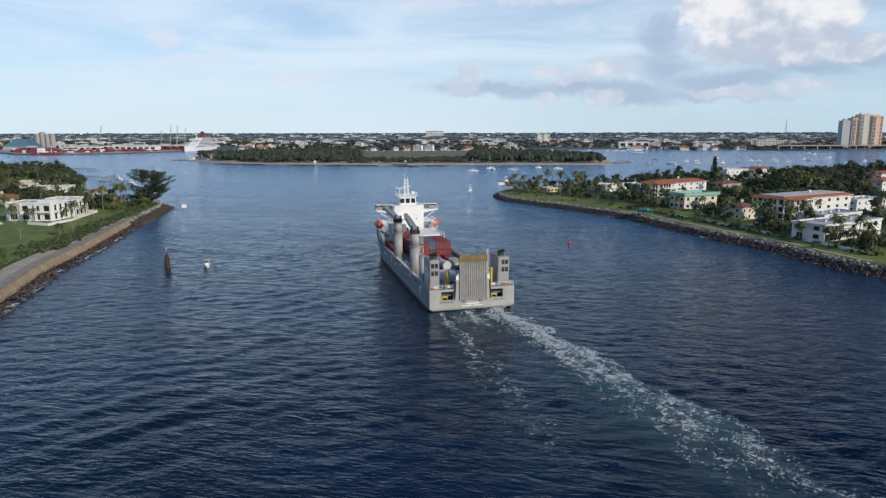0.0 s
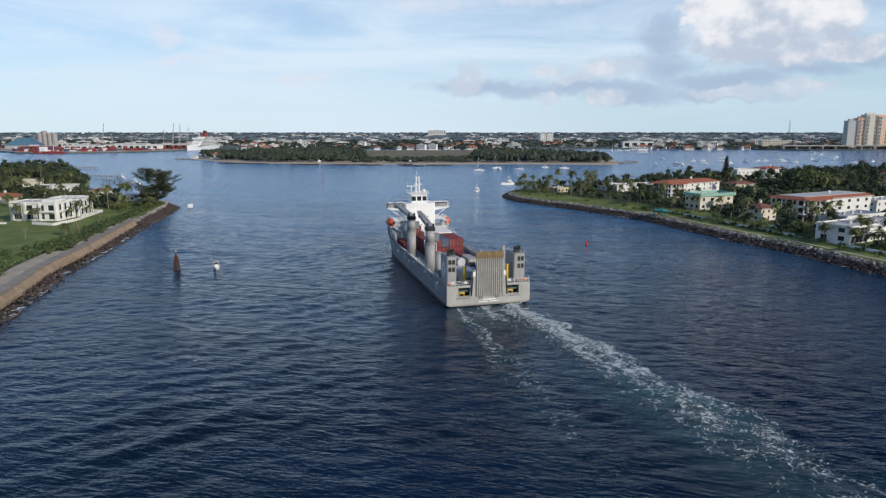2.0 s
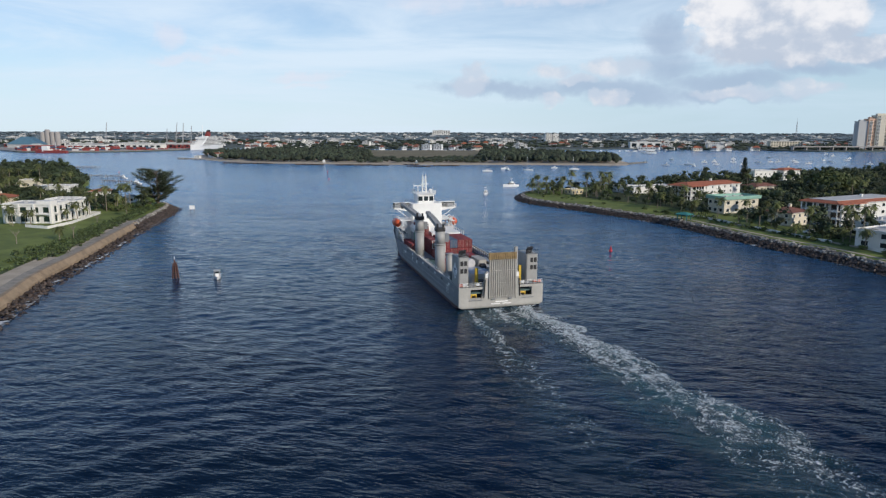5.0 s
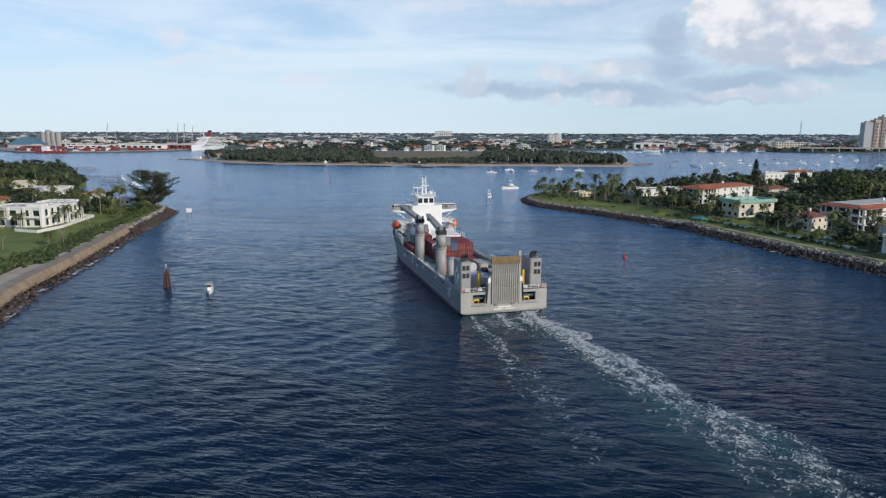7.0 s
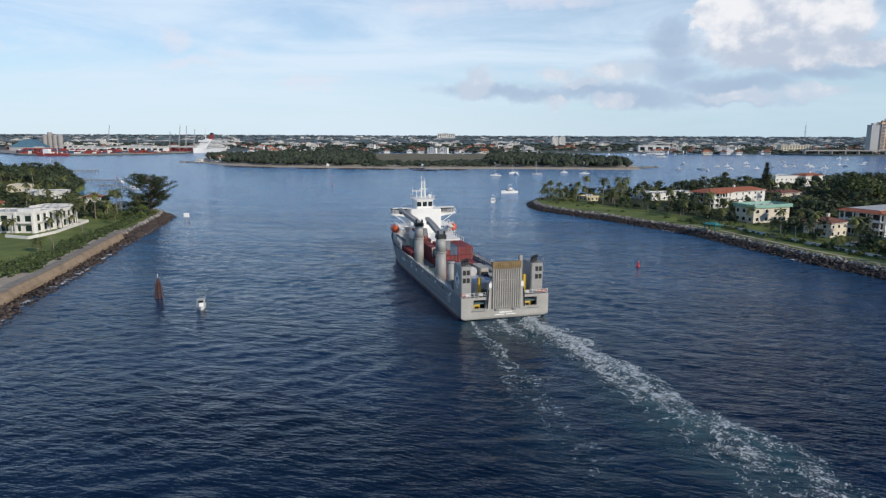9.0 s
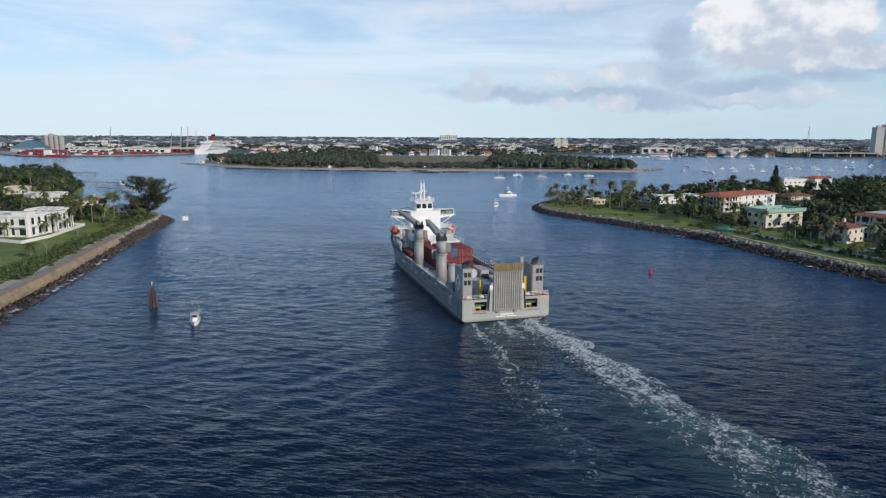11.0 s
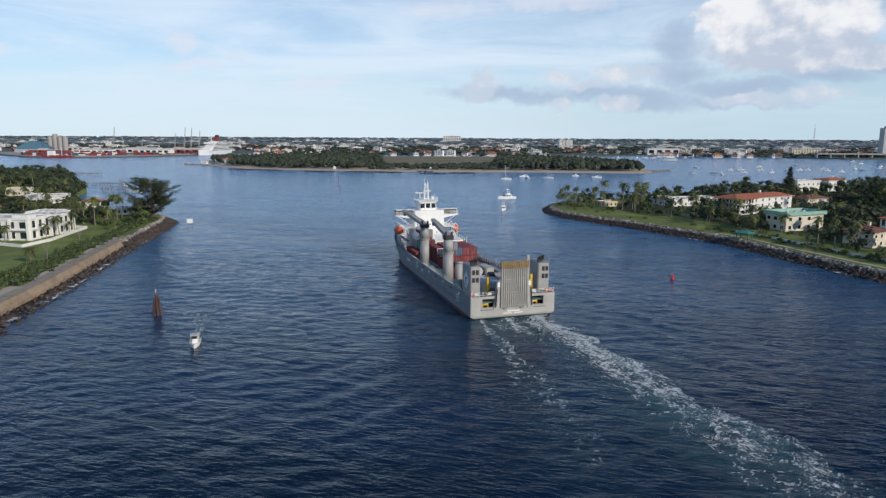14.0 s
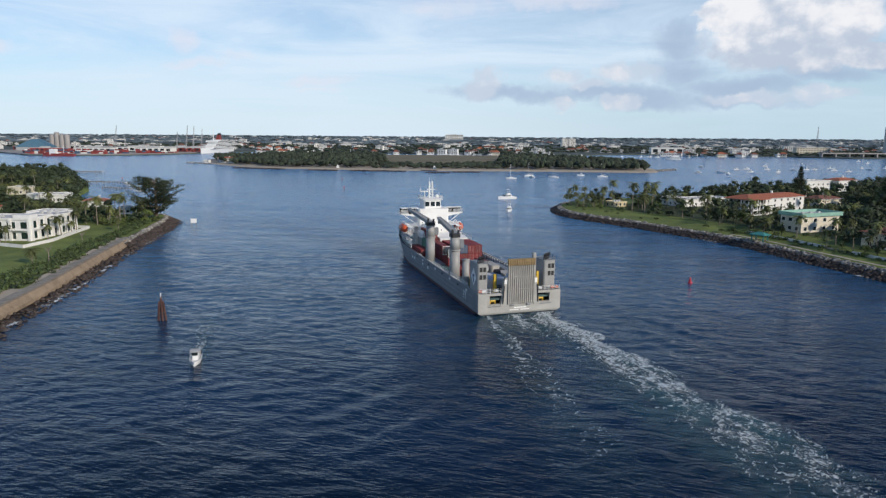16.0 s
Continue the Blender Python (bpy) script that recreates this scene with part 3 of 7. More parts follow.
def rocks(parent_name, label, line, sel, near, d_from, d_to, z_of, count, size, mats, seed, wet=0.0):
    """Loose stones along the bank: the near stretch as single stones, the rest as one heap."""
    rng = random.Random(seed)
    host = thing(parent_name, label, "rocks", kind="structure")
    shapes, low = [], []
    for k in range(6):
        b = M().blob((0, 0, 0), (1, 0.85, 0.6), rng, 0.28)
        shapes.append(b.mesh("rock", mats[0])), low.append(b.mesh("rock", DARK_ROCK))
    idx = [i for i, p in enumerate(line) if sel[0] <= p.y <= sel[1]]
    heap, heap_wet, made = M(), M(), 0
    for _ in range(count):
        i = rng.choice(idx[:-1])
        p, q = line[i], line[i + 1]
        t = (q - p).normalized()
        f = rng.random() ** 0.8
        d = d_from + (d_to - d_from) * f
        c = p + (q - p) * rng.random() + Vector((-t.y, t.x)) * d
        s = size * rng.uniform(0.55, 1.35)
        z = z_of(f) + rng.uniform(-0.15, 0.2)
        if near[0] <= c.y <= near[1] and made < 300:
            made += 1
            ob = new("rock", rng.choice(low if f < wet else shapes))
            ob.parent = host
            ob.matrix_local = Matrix.LocRotScale((c.x, c.y, z), Euler((rng.uniform(-0.4, 0.4), rng.uniform(-0.4, 0.4), rng.uniform(0, 6.3))), (s, s * rng.uniform(0.7, 1.1), s * rng.uniform(0.7, 1.1)))
        else:
            (heap_wet if f < wet else heap).blob((c.x, c.y, z), (s, s * rng.uniform(0.7, 1), s * rng.uniform(0.5, 0.8)), rng, 0.28)
    ob = part("rock_heap", heap, mats[1], host)
    tagged(ob, "heaped boulders along the waterline", kind="stuff")
    if wet:
        tagged(part("wet_rock_heap", heap_wet, DARK_ROCK_I, host), "dark lower boulders, wet or with shade in their colour", kind="stuff")


# ---- island and mainland ----
ISLAND = smooth_line([(-330, 1330), (-440, 1180), (-425, 1080), (-395, 1010), (-370, 975), (-330, 930), (-278, 890), (-220, 872), (-160, 862), (-50, 850), (60, 858), (140, 855), (205, 850), (228, 870), (245, 960), (235, 1100), (150, 1280)], 15)
land("ground_island", ISLAND, [(-2, -0.6), (3, 0.5), (7, 1.2), (12, 1.6)], [(-100, 1380)], SAND, "sandy beach and ground of the wooded island", "island")
MAIN = smooth_line([(4900, 1600), (2500, 1520), (1100, 1490), (800, 1450), (700, 1540), (560, 1555), (440, 1610), (300, 1560), (200, 1490), (100, 1525), (-50, 1545), (-360, 1600), (-520, 1620), (-565, 1560), (-586, 1430), (-660, 1300), (-740, 1262), (-850, 1268), (-990, 1395), (-1500, 1400), (-2600, 1350), (-4900, 1350)], 60)


def build_mainland():
    b = M()
    line = MAIN[::-1]
    b.loft([[(p.x, p.y, -0.5) for p in line], [(p.x, p.y, 1.8) for p in line], [(p.x * 1.02, max(p.y, 1200) + 120, 2.4) for p in line],
            [(p.x * 1.1, 2600, 9) for p in line], [(p.x * 1.15, 4960, 22) for p in line]], caps=False, closed=False)
    me = b.mesh("ground_mainland", FAR_GROUND)
    ob = tagged(new("ground_mainland", me), "low suburban mainland shore in the distance", "ground", kind="structure")
    bm = bmesh.new()
    bm.from_mesh(me)
    bmesh.ops.recalc_face_normals(bm, faces=bm.faces)
    if sum(f.normal.z for f in bm.faces) < 0:
        bmesh.ops.reverse_faces(bm, faces=bm.faces)
    bm.to_mesh(me)
    bm.free()


build_mainland()


def main_z(y):
    return 2.4 + 6.6 * (y - 1500) / 1100 if y < 2600 else 9 + 13 * (y - 2600) / 2360


# ---- cargo ship: x to starboard, y to the bow, stern at the origin ----
def rails(b, pts, h, posts, r=0.035, bars=3):
    """A pipe railing along the points."""
    for k in range(bars):
        z = h * (k + 1) / bars
        for p, q in zip(pts, pts[1:]):
            b.tube((p[0], p[1], p[2] + z), (q[0], q[1], q[2] + z), r, n=4, caps=False)
    for p, q in zip(pts, pts[1:]):
        n = max(1, int((Vector(q) - Vector(p)).length / posts))
        for k in range(n + 1):
            c = Vector(p).lerp(Vector(q), k / n)
            b.tube(c, c + Vector((0, 0, h)), r, n=4, caps=False)
    return b


def corrugated(b, x0, x1, y0, y1, z0, z1, side_ribs):
    """A container: corrugated long sides, corner posts, top and bottom rails."""
    b.box(x0 + 0.06, x1 - 0.06, y0 + 0.05, y1 - 0.05, z0 + 0.05, z1 - 0.04)
    for x in (x0, x1 - 0.14):
        for y in (y0, y1 - 0.14):
            b.box(x, x + 0.14, y, y + 0.14, z0, z1)
        b.box(x, x + 0.1, y0 + 0.14, y1 - 0.14, z0, z0 + 0.16)
        b.box(x, x + 0.1, y0 + 0.14, y1 - 0.14, z1 - 0.12, z1)
    for i in range(side_ribs):
        y = y0 + 0.3 + (y1 - y0 - 0.6) * i / (side_ribs - 1)
        b.box(x0 + 0.02, x0 + 0.06, y, y + 0.14, z0 + 0.16, z1 - 0.12)
        b.box(x1 - 0.06, x1 - 0.02, y, y + 0.14, z0 + 0.16, z1 - 0.12)
        b.box(x0 + 0.14, x1 - 0.14, y, y + 0.14, z1 - 0.04, z1 - 0.01)
    return b


def container(ship, x, y, z, length, material, label):
    """One container standing on the deck or on another, its doors to the stern."""
    w, h = 2.44, 2.6
    c = thing("shipping_container", label, "container", group="containers on the cargo ship")
    CARGO.append(c)
    part("box", corrugated(M(), x, x + w, y, y + length, z, z + h, int(length * 1.6)), material, c)
    for k in range(2):
        d = M().box(x + 0.16 + k * 1.07, x + 1.21 + k * 1.07, y - 0.02, y + 0.03, z + 0.18, z + h - 0.14)
        door = part("door", d, material, c)
        for q in (0.3, 0.75):
            bar = M().tube((x + 0.16 + k * 1.07 + q, y - 0.06, z + 0.15), (x + 0.16 + k * 1.07 + q, y - 0.06, z + h - 0.12), 0.035, n=5)
            bar.box(x + 0.08 + k * 1.07 + q, x + 0.26 + k * 1.07 + q, y - 0.09, y - 0.04, z + 1.0, z + 1.12)
            part("lock_bar", bar, LOCK, door, "worn steel locking bar")


CARGO = []


def build_ship():
    ship = thing("cargo_ship", "grey cargo ship with two deck cranes and raised stern ramp", "ship")
    hb, top, deck = 11.1, 5.7, 4.25
    # half-breadth along the length
    st = [(0.0, 1.0, 0.96, 0.7), (2.5, 1.0, 1.0, 0.1), (8, 1.0, 1.0, -2.0), (40, 1.0, 1.0, -2.0), (68, 1.0, 0.99, -2.0), (80, 0.97, 0.88, -2.0), (90, 0.86, 0.66, -2.0), (98, 0.66, 0.40, -2.0), (104, 0.40, 0.16, -2.0), (109, 0.10, 0.03, -1.5)]

    def hull_rings(z_lo, z_hi, flare=True):
        rings = []
        for y, bt, bw, keel in st:
            lo = max(z_lo, keel)
            ring = []
            zt = z_hi if z_hi < top else (top if y < 86 else top + max(0, min(3.0, (y - 86) * 0.25)))
            for k in range(4):
                z = lo + (zt - lo) * k / 3
                f = max(0, min(1, z / 6))
                ring.append((hb * (bw + (bt - bw) * f), y + (0.9 if y > 100 else 0) * f, z))
            rings.append(ring)
        return rings

    def shell(rings, thick):
        out = []
        for r in rings:
            port = [(-x, y, z) for x, y, z in r]
            out.append(r + port[::-1])
        return out

    lower = M().loft(shell(hull_rings(-2.0, 0.75), 0))
    part("boot_top", lower, BOOT, ship, "dark red paint along the waterline", smooth=False)
    # side plating with an inner face, so that the bulwark has thickness
    for side in (-1, 1):
        b = M()
        rs = hull_rings(0.76, top)
        prof = []
        for r in rs:
            o = [(side * x, y, z) for x, y, z in r]
            i = [(side * max(0.05, x - 0.25), y, z) for x, y, z in r]
            prof.append(o + i[::-1])
        b.loft(prof)
        plate = part("hull_side", b, HULL, ship)
        # rubbing strakes and freeing ports
        s = M()
        for z in (2.7,):
            s.loft([[(side * (hb + 0.01), y, z), (side * (hb + 0.14), y, z + 0.05), (side * (hb + 0.14), y, z + 0.2), (side * (hb + 0.01), y, z + 0.25)] for y in (3, 30, 60, 67)])
        part("strake", s, HULL, plate)
        c = M().loft([[(side * (hb - 0.32), y, top), (side * (hb + 0.08), y, top), (side * (hb + 0.08), y, top + 0.12), (side * (hb - 0.32), y, top + 0.12)] for y in (0.3, 25, 50, 67)])
        part("cap_rail", c, HULL_LIGHT, plate)
        for y in range(9, 66, 2):
            q = M().box(min(side * (hb - 0.4), side * (hb - 0.9)), max(side * (hb - 0.4), side * (hb - 0.9)), y, y + 0.15, deck, top + 0.02)
            part("bulwark_stay", q, WHITE, plate, "white bulwark stay")
        r = rails(M(), [(side * (hb - 0.15), 8, top + 0.1), (side * (hb - 0.15), 40, top + 0.1)], 1.0, 1.6, 0.04)
        part("railing", r, WHITE, ship, "white pipe railing")
    for y, z, l in ((44, 3.2, 1.2), (50, 3.2, 0.9), (60, 3.4, 1.6), (63, 3.2, 0.8)):
        part("side_mark", M().box(-hb - 0.06, -hb - 0.02, y, y + l, z, z + 0.8), WHITE, ship, "worn white hull mark")
    d = M()
    d.loft([[(-hb * f + 0.2, y, deck - 0.3), (hb * f - 0.2, y, deck - 0.3), (hb * f - 0.2, y, deck), (-hb * f + 0.2, y, deck)] for y, f in ((0.3, 1), (40, 1), (66, 1), (74, 0.975), (80, 0.93), (90, 0.80), (98, 0.56))])
    part("main_deck", d, DECK, ship, "weathered green steel deck")
    f = M()
    f.loft([[(-hb * k + 0.3, y, 7.0), (hb * k - 0.3, y, 7.0), (hb * k - 0.3, y, 7.3), (-hb * k + 0.3, y, 7.3)] for y, k in ((78, 0.96), (90, 0.84), (98, 0.64), (104, 0.38), (108, 0.14))])
    part("forecastle_deck", f, DECK, ship)
    part("hatch_coaming", M().box(-8.2, 8.3, 44, 72, deck, deck + 0.02 + 0.3, 0.3), HULL_LIGHT, ship)

    # transom with two mooring openings
    zo0, zo1 = 2.95, 5.1
    tr = part("transom", M().box(-4.9, 4.9, -0.25, 0.25, 0.75, top), TRANSOM, ship, "pale grey flat stern plate")
    for x0, x1, z0, z1 in ((-hb, -8.1, 0.75, top), (8.1, hb, 0.75, top), (-8.1, -4.9, 0.75, zo0), (4.9, 8.1, 0.75, zo0), (-8.1, -4.9, zo1, top), (4.9, 8.1, zo1, top)):
        part("stern_plate", M().box(x0, x1, -0.25, 0.25, z0, z1), TRANSOM, tr)
    part("transom_skirt", M().loft([[(-hb * 0.985, -0.22, 0.78), (hb * 0.985, -0.22, 0.78), (hb * 0.985, 0.3, 0.78), (-hb * 0.985, 0.3, 0.78)], [(-hb * 0.93, 0.0, 0.3), (hb * 0.93, 0.0, 0.3), (hb * 0.93, 0.8, 0.3), (-hb * 0.93, 0.8, 0.3)]]), TRANSOM, tr)
    for a, c in ((-8.1, -4.9), (4.9, 8.1)):
        part("mooring_recess", M().box(a - 0.1, c + 0.1, 1.6, 1.8, zo0 - 0.3, zo1 + 0.3).box(a - 0.1, c + 0.1, 0.3, 1.6, zo0 - 0.35, zo0 - 0.25), BLACK, tr, "dark mooring opening")
        w = M().tube((a + 0.6, 0.9, zo0 + 0.7), (a + 1.7, 0.9, zo0 + 0.7), 0.42, n=10).box(a + 0.35, a + 0.6, 0.6, 1.2, zo0 - 0.25, zo0 + 1.3).box(a + 1.7, a + 1.9, 0.6, 1.2, zo0 - 0.25, zo0 + 1.2)
        part("winch", w, YELLOW, tr, "yellow mooring winch")
        part("sill", M().box(a - 0.15, c + 0.15, -0.4, -0.24, zo0 - 0.2, zo0 - 0.05), HULL_LIGHT, tr)
    for x in (-8.6, 5.0):
        part("rubbing_bar", M().box(x, x + 3.6, -0.42, -0.25, 2.3, 2.5), HULL, tr)
    bars = M().box(-1.6, 1.7, -0.29, -0.255, 1.62, 1.92)
    part("name_bar", bars, WHITE, tr, "white bar of worn lettering")
    for x in (-2.7, 0.2):
        part("name_bar", M().box(x, x + 2.4, -0.29, -0.255, 1.12, 1.38), WHITE, tr, "white bar of worn lettering")

    # raised stern ramp
    ramp = part("stern_ramp", M().box(-3.5, 3.5, -0.55, -0.32, 2.7, 12.9), RAMP, ship, "ribbed grey-tan stern ramp folded upright")
    for i in range(13):
        x = -3.35 + 6.7 * i / 12
        part("rib", M().box(x - 0.09, x + 0.09, -0.85, -0.55, 2.9, 12.6), RAMP, ramp)
    for z in (3.1, 6.4, 9.6):
        part("cross_beam", M().box(-3.5, 3.5, -0.72, -0.55, z, z + 0.2), RAMP, ramp)
    flap = M().box(-3.6, 3.6, -0.9, -0.3, 12.65, 14.2)
    fl = part("flap", flap, RAMP_FLAP, ramp, "ochre folded ramp flap")
    for i in range(16):
        x = -3.5 + 7.0 * i / 15
        part("tooth", M().box(x - 0.09, x + 0.09, -1.05, -0.9, 12.5, 14.3), RAMP_FLAP, fl)
    for s in (-1, 1):
        fr = M()
        fr.loft([[(s * 3.7, -0.5, z), (s * w, -0.5, z), (s * w, 0.5, z), (s * 3.7, 0.5, z)] for z, w in ((2.4, 5.3), (5.6, 4.6), (9.0, 4.35), (9.6, 4.0))])
        g = part("ramp_frame", fr, TRANSOM, ship, "grey steel ramp guide")
        part("pad", M().box(min(s * 3.72, s * 4.4), max(s * 3.72, s * 4.4), -0.58, -0.5, 8.0, 9.1), WHITE, g, "white painted pad")
        part("ram", M().tube((s * 4.75, -0.65, 3.0), (s * 4.45, -0.65, 7.6), 0.14, n=8), BLACK, g, "dark hydraulic ram")
        part("hinge", M().tube((s * 2.2 - 0.4, -0.5, 2.55), (s * 2.2 + 0.4, -0.5, 2.55), 0.28, n=8), HULL, g)
    part("ramp_post", M().box(3.5, 4.4, 0.3, 1.1, 5.0, 15.3, 0.15), HULL_LIGHT, ship, "tall grey post beside the ramp")

    # engine casings at both quarters
    for s, x0, x1, y0 in ((-1, -10.7, -8.1, 1.4), (1, 7.3, 10.4, 1.7)):
        cas = part("engine_casing", M().box(x0, x1, y0, y0 + 6.0, deck, 12.9, 0.25), HULL_LIGHT, ship, "grey engine casing with louvred vents")
        xa = x0 + (0.3 if s < 0 else 0.9)
        for z in (9.0, 10.9):
            for k in range(2):
                part("vent", M().box(xa + 0.15 + 0.95 * k, xa + 0.9 + 0.95 * k, y0 - 0.06, y0 + 0.02, z, z + 1.15), BLACK, cas, "black louvred vent")
        for k in range(3):
            st_ = M().tube((x0 + 0.6 + 0.75 * k, y0 + 1.2 + 0.6 * k, 12.9), (x0 + 0.6 + 0.75 * k, y0 + 1.0 + 0.6 * k, 13.9), 0.36, n=10)
            st_.tube((x0 + 0.6 + 0.75 * k, y0 + 1.0 + 0.6 * k, 13.9), (x0 + 0.6 + 0.75 * k, y0 + 0.5 + 0.6 * k, 14.4), 0.36, n=10)
            part("exhaust", st_, BLACK, cas, "black sooty exhaust pipe")
        part("casing_rail", rails(M(), [(x0, y0, 12.9), (x1, y0, 12.9), (x1, y0 + 6, 12.9)], 1.0, 1.2, 0.03), HULL, cas)
        # house mark as a plain shape
        xm = x0 - 0.03 if s < 0 else x1 + 0.03
        mk = M().add([(xm, y0 + 3 + 2.0 * math.cos(a), 9.2 + 2.3 * math.sin(a)) for a in (0, math.pi / 2, math.pi, 1.5 * math.pi)], [(0, 1, 2, 3)])
        part("mark", mk, WHITE, cas, "white diamond mark")
        xn = xm - 0.02 if s < 0 else xm + 0.02
        part("mark_core", M().add([(xn, y0 + 2.4, 9.9), (xn, y0 + 3.6, 9.9), (xn, y0 + 3.6, 9.4), (xn, y0 + 3.0, 7.8), (xn, y0 + 2.5, 7.8), (xn, y0 + 3.0, 9.4), (xn, y0 + 2.4, 9.4)], [(0, 1, 2, 3, 4, 5, 6)]), BLUE_C, cas)
    rl = rails(M(), [(-hb + 0.2, -0.1, top), (-4.9, -0.1, top)], 1.1, 0.9, 0.04)
    part("stern_rail", rl, WHITE, ship, "white stern railing")
    part("stern_rail", rails(M(), [(4.9, -0.1, top), (hb - 0.2, -0.1, top)], 1.1, 0.9, 0.04), WHITE, ship, "white stern railing")
    for x in (-10.3, -9.3, -6.0, 5.8, 9.2, 10.4):
        part("liferaft", M().tube((x - 0.4, 0.6, top + 0.5), (x + 0.4, 0.6, top + 0.5), 0.33, n=8), ORANGE if x in (-10.3, 10.4, 9.2) else WHITE, ship, "small life-raft canister")
    for x, y in ((-5.6, 2.5), (6.3, 3.2)):
        part("ladder_tower", M().box(x - 0.35, x + 0.35, y, y + 0.8, deck, 9.9), YELLOW, ship, "yellow painted ladder housing")
    # cargo on the after deck
    tank = M().tube((0.9, 27, 5.9), (-0.6, 34, 5.9), 1.35, n=16)
    part("deck_tank", tank, TARP, ship, "pale horizontal tank on the after deck")
    part("deck_crate", M().box(-5.6, -1.5, 6, 12, deck, 7.6, 0.4).box(-1.0, 3.0, 8, 14, deck, 6.6, 0.4), TARP, ship, "load under pale tarpaulins")
    for x, y, w, l, h, m_ in ((-7.6, 9, 2.2, 5, 2.0, RAMP), (3.6, 12, 3.2, 6, 2.2, TARP), (4.0, 20, 3.0, 5, 1.6, RAMP), (-4.4, 14, 3.4, 4, 2.6, TARP), (-7.4, 19.5, 2.0, 3, 1.8, ORANGE), (3.0, 27, 2.6, 7, 2.6, RAMP), (-1.0, 16, 3.0, 5, 2.0, TARP), (7.0, 12, 1.2, 9, 1.3, HULL), (6.6, 24, 1.8, 12, 1.6, HULL)):
        part("deck_load", M().box(x, x + w, y, y + l, deck, deck + h, 0.35), m_, ship, "lashed deck cargo")
    part("vehicle", M().box(-5.2, -3.4, 2.4, 4.6, deck + 0.4, deck + 2.3, 0.3), BLACK, ship, "dark covered vehicle")
    part("vent_post", M().tube((-9.6, 13.5, deck), (-9.6, 13.5, 11.6), 0.95, n=14).tube((-9.6, 13.5, 11.6), (-9.6, 13.5, 11.9), 1.05, n=14), HULL_LIGHT, ship, "thick grey ventilation post", True)
    part("pallet_stack", M().box(-8.0, -6.2, 15, 17.5, deck, 6.5).box(-6.0, -4.6, 16, 18, deck, 5.8), YELLOW, ship, "yellow and rusty deck gear")
    part("hose_reel", M().tube((1.2, 20, 6.0), (2.6, 20, 6.0), 1.3, n=14), BLACK, ship)

    # two deck cranes on the port side, jibs stowed forward
    for y, tip in ((22.9, (-7.6, 45.0, 19.0)), (47.2, (-9.6, 74.0, 18.6))):
        x = -9.6
        cr = part("deck_crane", M().tube((x, y, deck), (x, y, 12.6), 1.45, 1.4, 20).tube((x, y, 12.6), (x, y, 12.9), 1.6, 1.6, 20).tube((x, y, 12.9), (x, y, 16.4), 1.38, 1.3, 20), HULL_LIGHT, ship, "grey deck crane with stowed jib", True)
        hd = M().box(x - 1.3, x + 1.3, y - 1.2, y + 1.4, 16.4, 17.4, 0.3).box(x - 1.1, x - 0.7, y - 1.0, y - 0.2, 17.4, 18.6).box(x + 0.6, x + 1.0, y - 1.0, y - 0.2, 17.4, 18.4)
        part("crane_head", hd, BLACK, cr, "black crane head with sheaves")
        a = Vector((x + 0.5, y + 0.6, 17.0))
        e = Vector(tip)
        dirn = (e - a).normalized()
        q = dirn.to_track_quat("Y", "Z").to_matrix().to_4x4()
        L = (e - a).length
        jm = Matrix.Translation(a) @ q
        j = M()
        j.loft([[jm @ Vector(p) for p in ((-0.8 * f, y, -0.6 * f), (0.8 * f, y, -0.6 * f), (0.8 * f, y, 0.45 * f), (-0.8 * f, y, 0.45 * f))] for y, f in ((-0.6, 0.8), (3, 1.0), (L * 0.6, 1.0), (L, 0.7))])
        n = int(L / 2.4)
        for k in range(n + 1):
            j.box(-0.84, 0.84, L * k / (n + 1) * 0.8 + 1, L * k / (n + 1) * 0.8 + 1.2, -0.64, 0.49, m=jm)
        part("jib", j, HULL_LIGHT, cr, "grey box-girder jib")
        part("hook_block", M().box(-0.35, 0.35, L - 1.6, L - 0.6, -1.6, -0.3, m=jm), BLACK, cr)
        part("luffing_wire", M().tube(Vector((x, y, 18.4)), jm @ Vector((0, L - 1, 0.4)), 0.05, n=4), BLACK, cr)
        part("cab", M().box(x + 1.1, x + 2.5, y - 0.7, y + 0.9, 13.4, 15.6, 0.2), HULL, cr)

    # containers
    xs = [-2.12, 0.32, 2.76, 5.20]
    for k, x in enumerate(xs):
        for tier in range(2):
            m, lab = (BLUE_C, "dark blue ribbed shipping container") if (k == 1 and tier == 1) else (RED_C, "dark red ribbed shipping container")
            container(ship, x, 47.2, deck + 0.02 + tier * 2.62, 12.2, m, lab)
    container(ship, -9.9, 57.0, deck + 0.02, 12.2, RED_C, "dark red ribbed shipping container")
    container(ship, -7.0, 60.5, deck + 0.02, 6.1, RED_C, "dark red ribbed shipping container")
    container(ship, -7.0, 60.5, deck + 2.64, 6.1, GREEN_C, "faded green shipping container")
    for y, tiers in ((48, 2), (61, 3), (41.2, 1)):
        for tier in range(tiers):
            container(ship, -5.6, y, deck + 0.02 + tier * 2.62, 6.1 if y < 45 else 12.2, RED_C, "dark red ribbed shipping container")
    for x, y, tiers in ((-7.8, 33.5, 1), (-5.3, 31.5, 1), (-2.8, 36.0, 1), (-2.8, 41.0, 1), (2.4, 40.5, 1)):
        for tier in range(tiers):
            container(ship, x, y - 6.5, deck + 0.02 + tier * 2.62, 6.1, RED_C, "dark red ribbed shipping container")
    tk = M().tube((-4.2, 41.5, deck + 4.0), (-4.2, 47, deck + 4.0), 1.15, n=14)
    part("tank_container", tk, TANK, ship, "olive tank container in a white frame", True)
    fr = M()
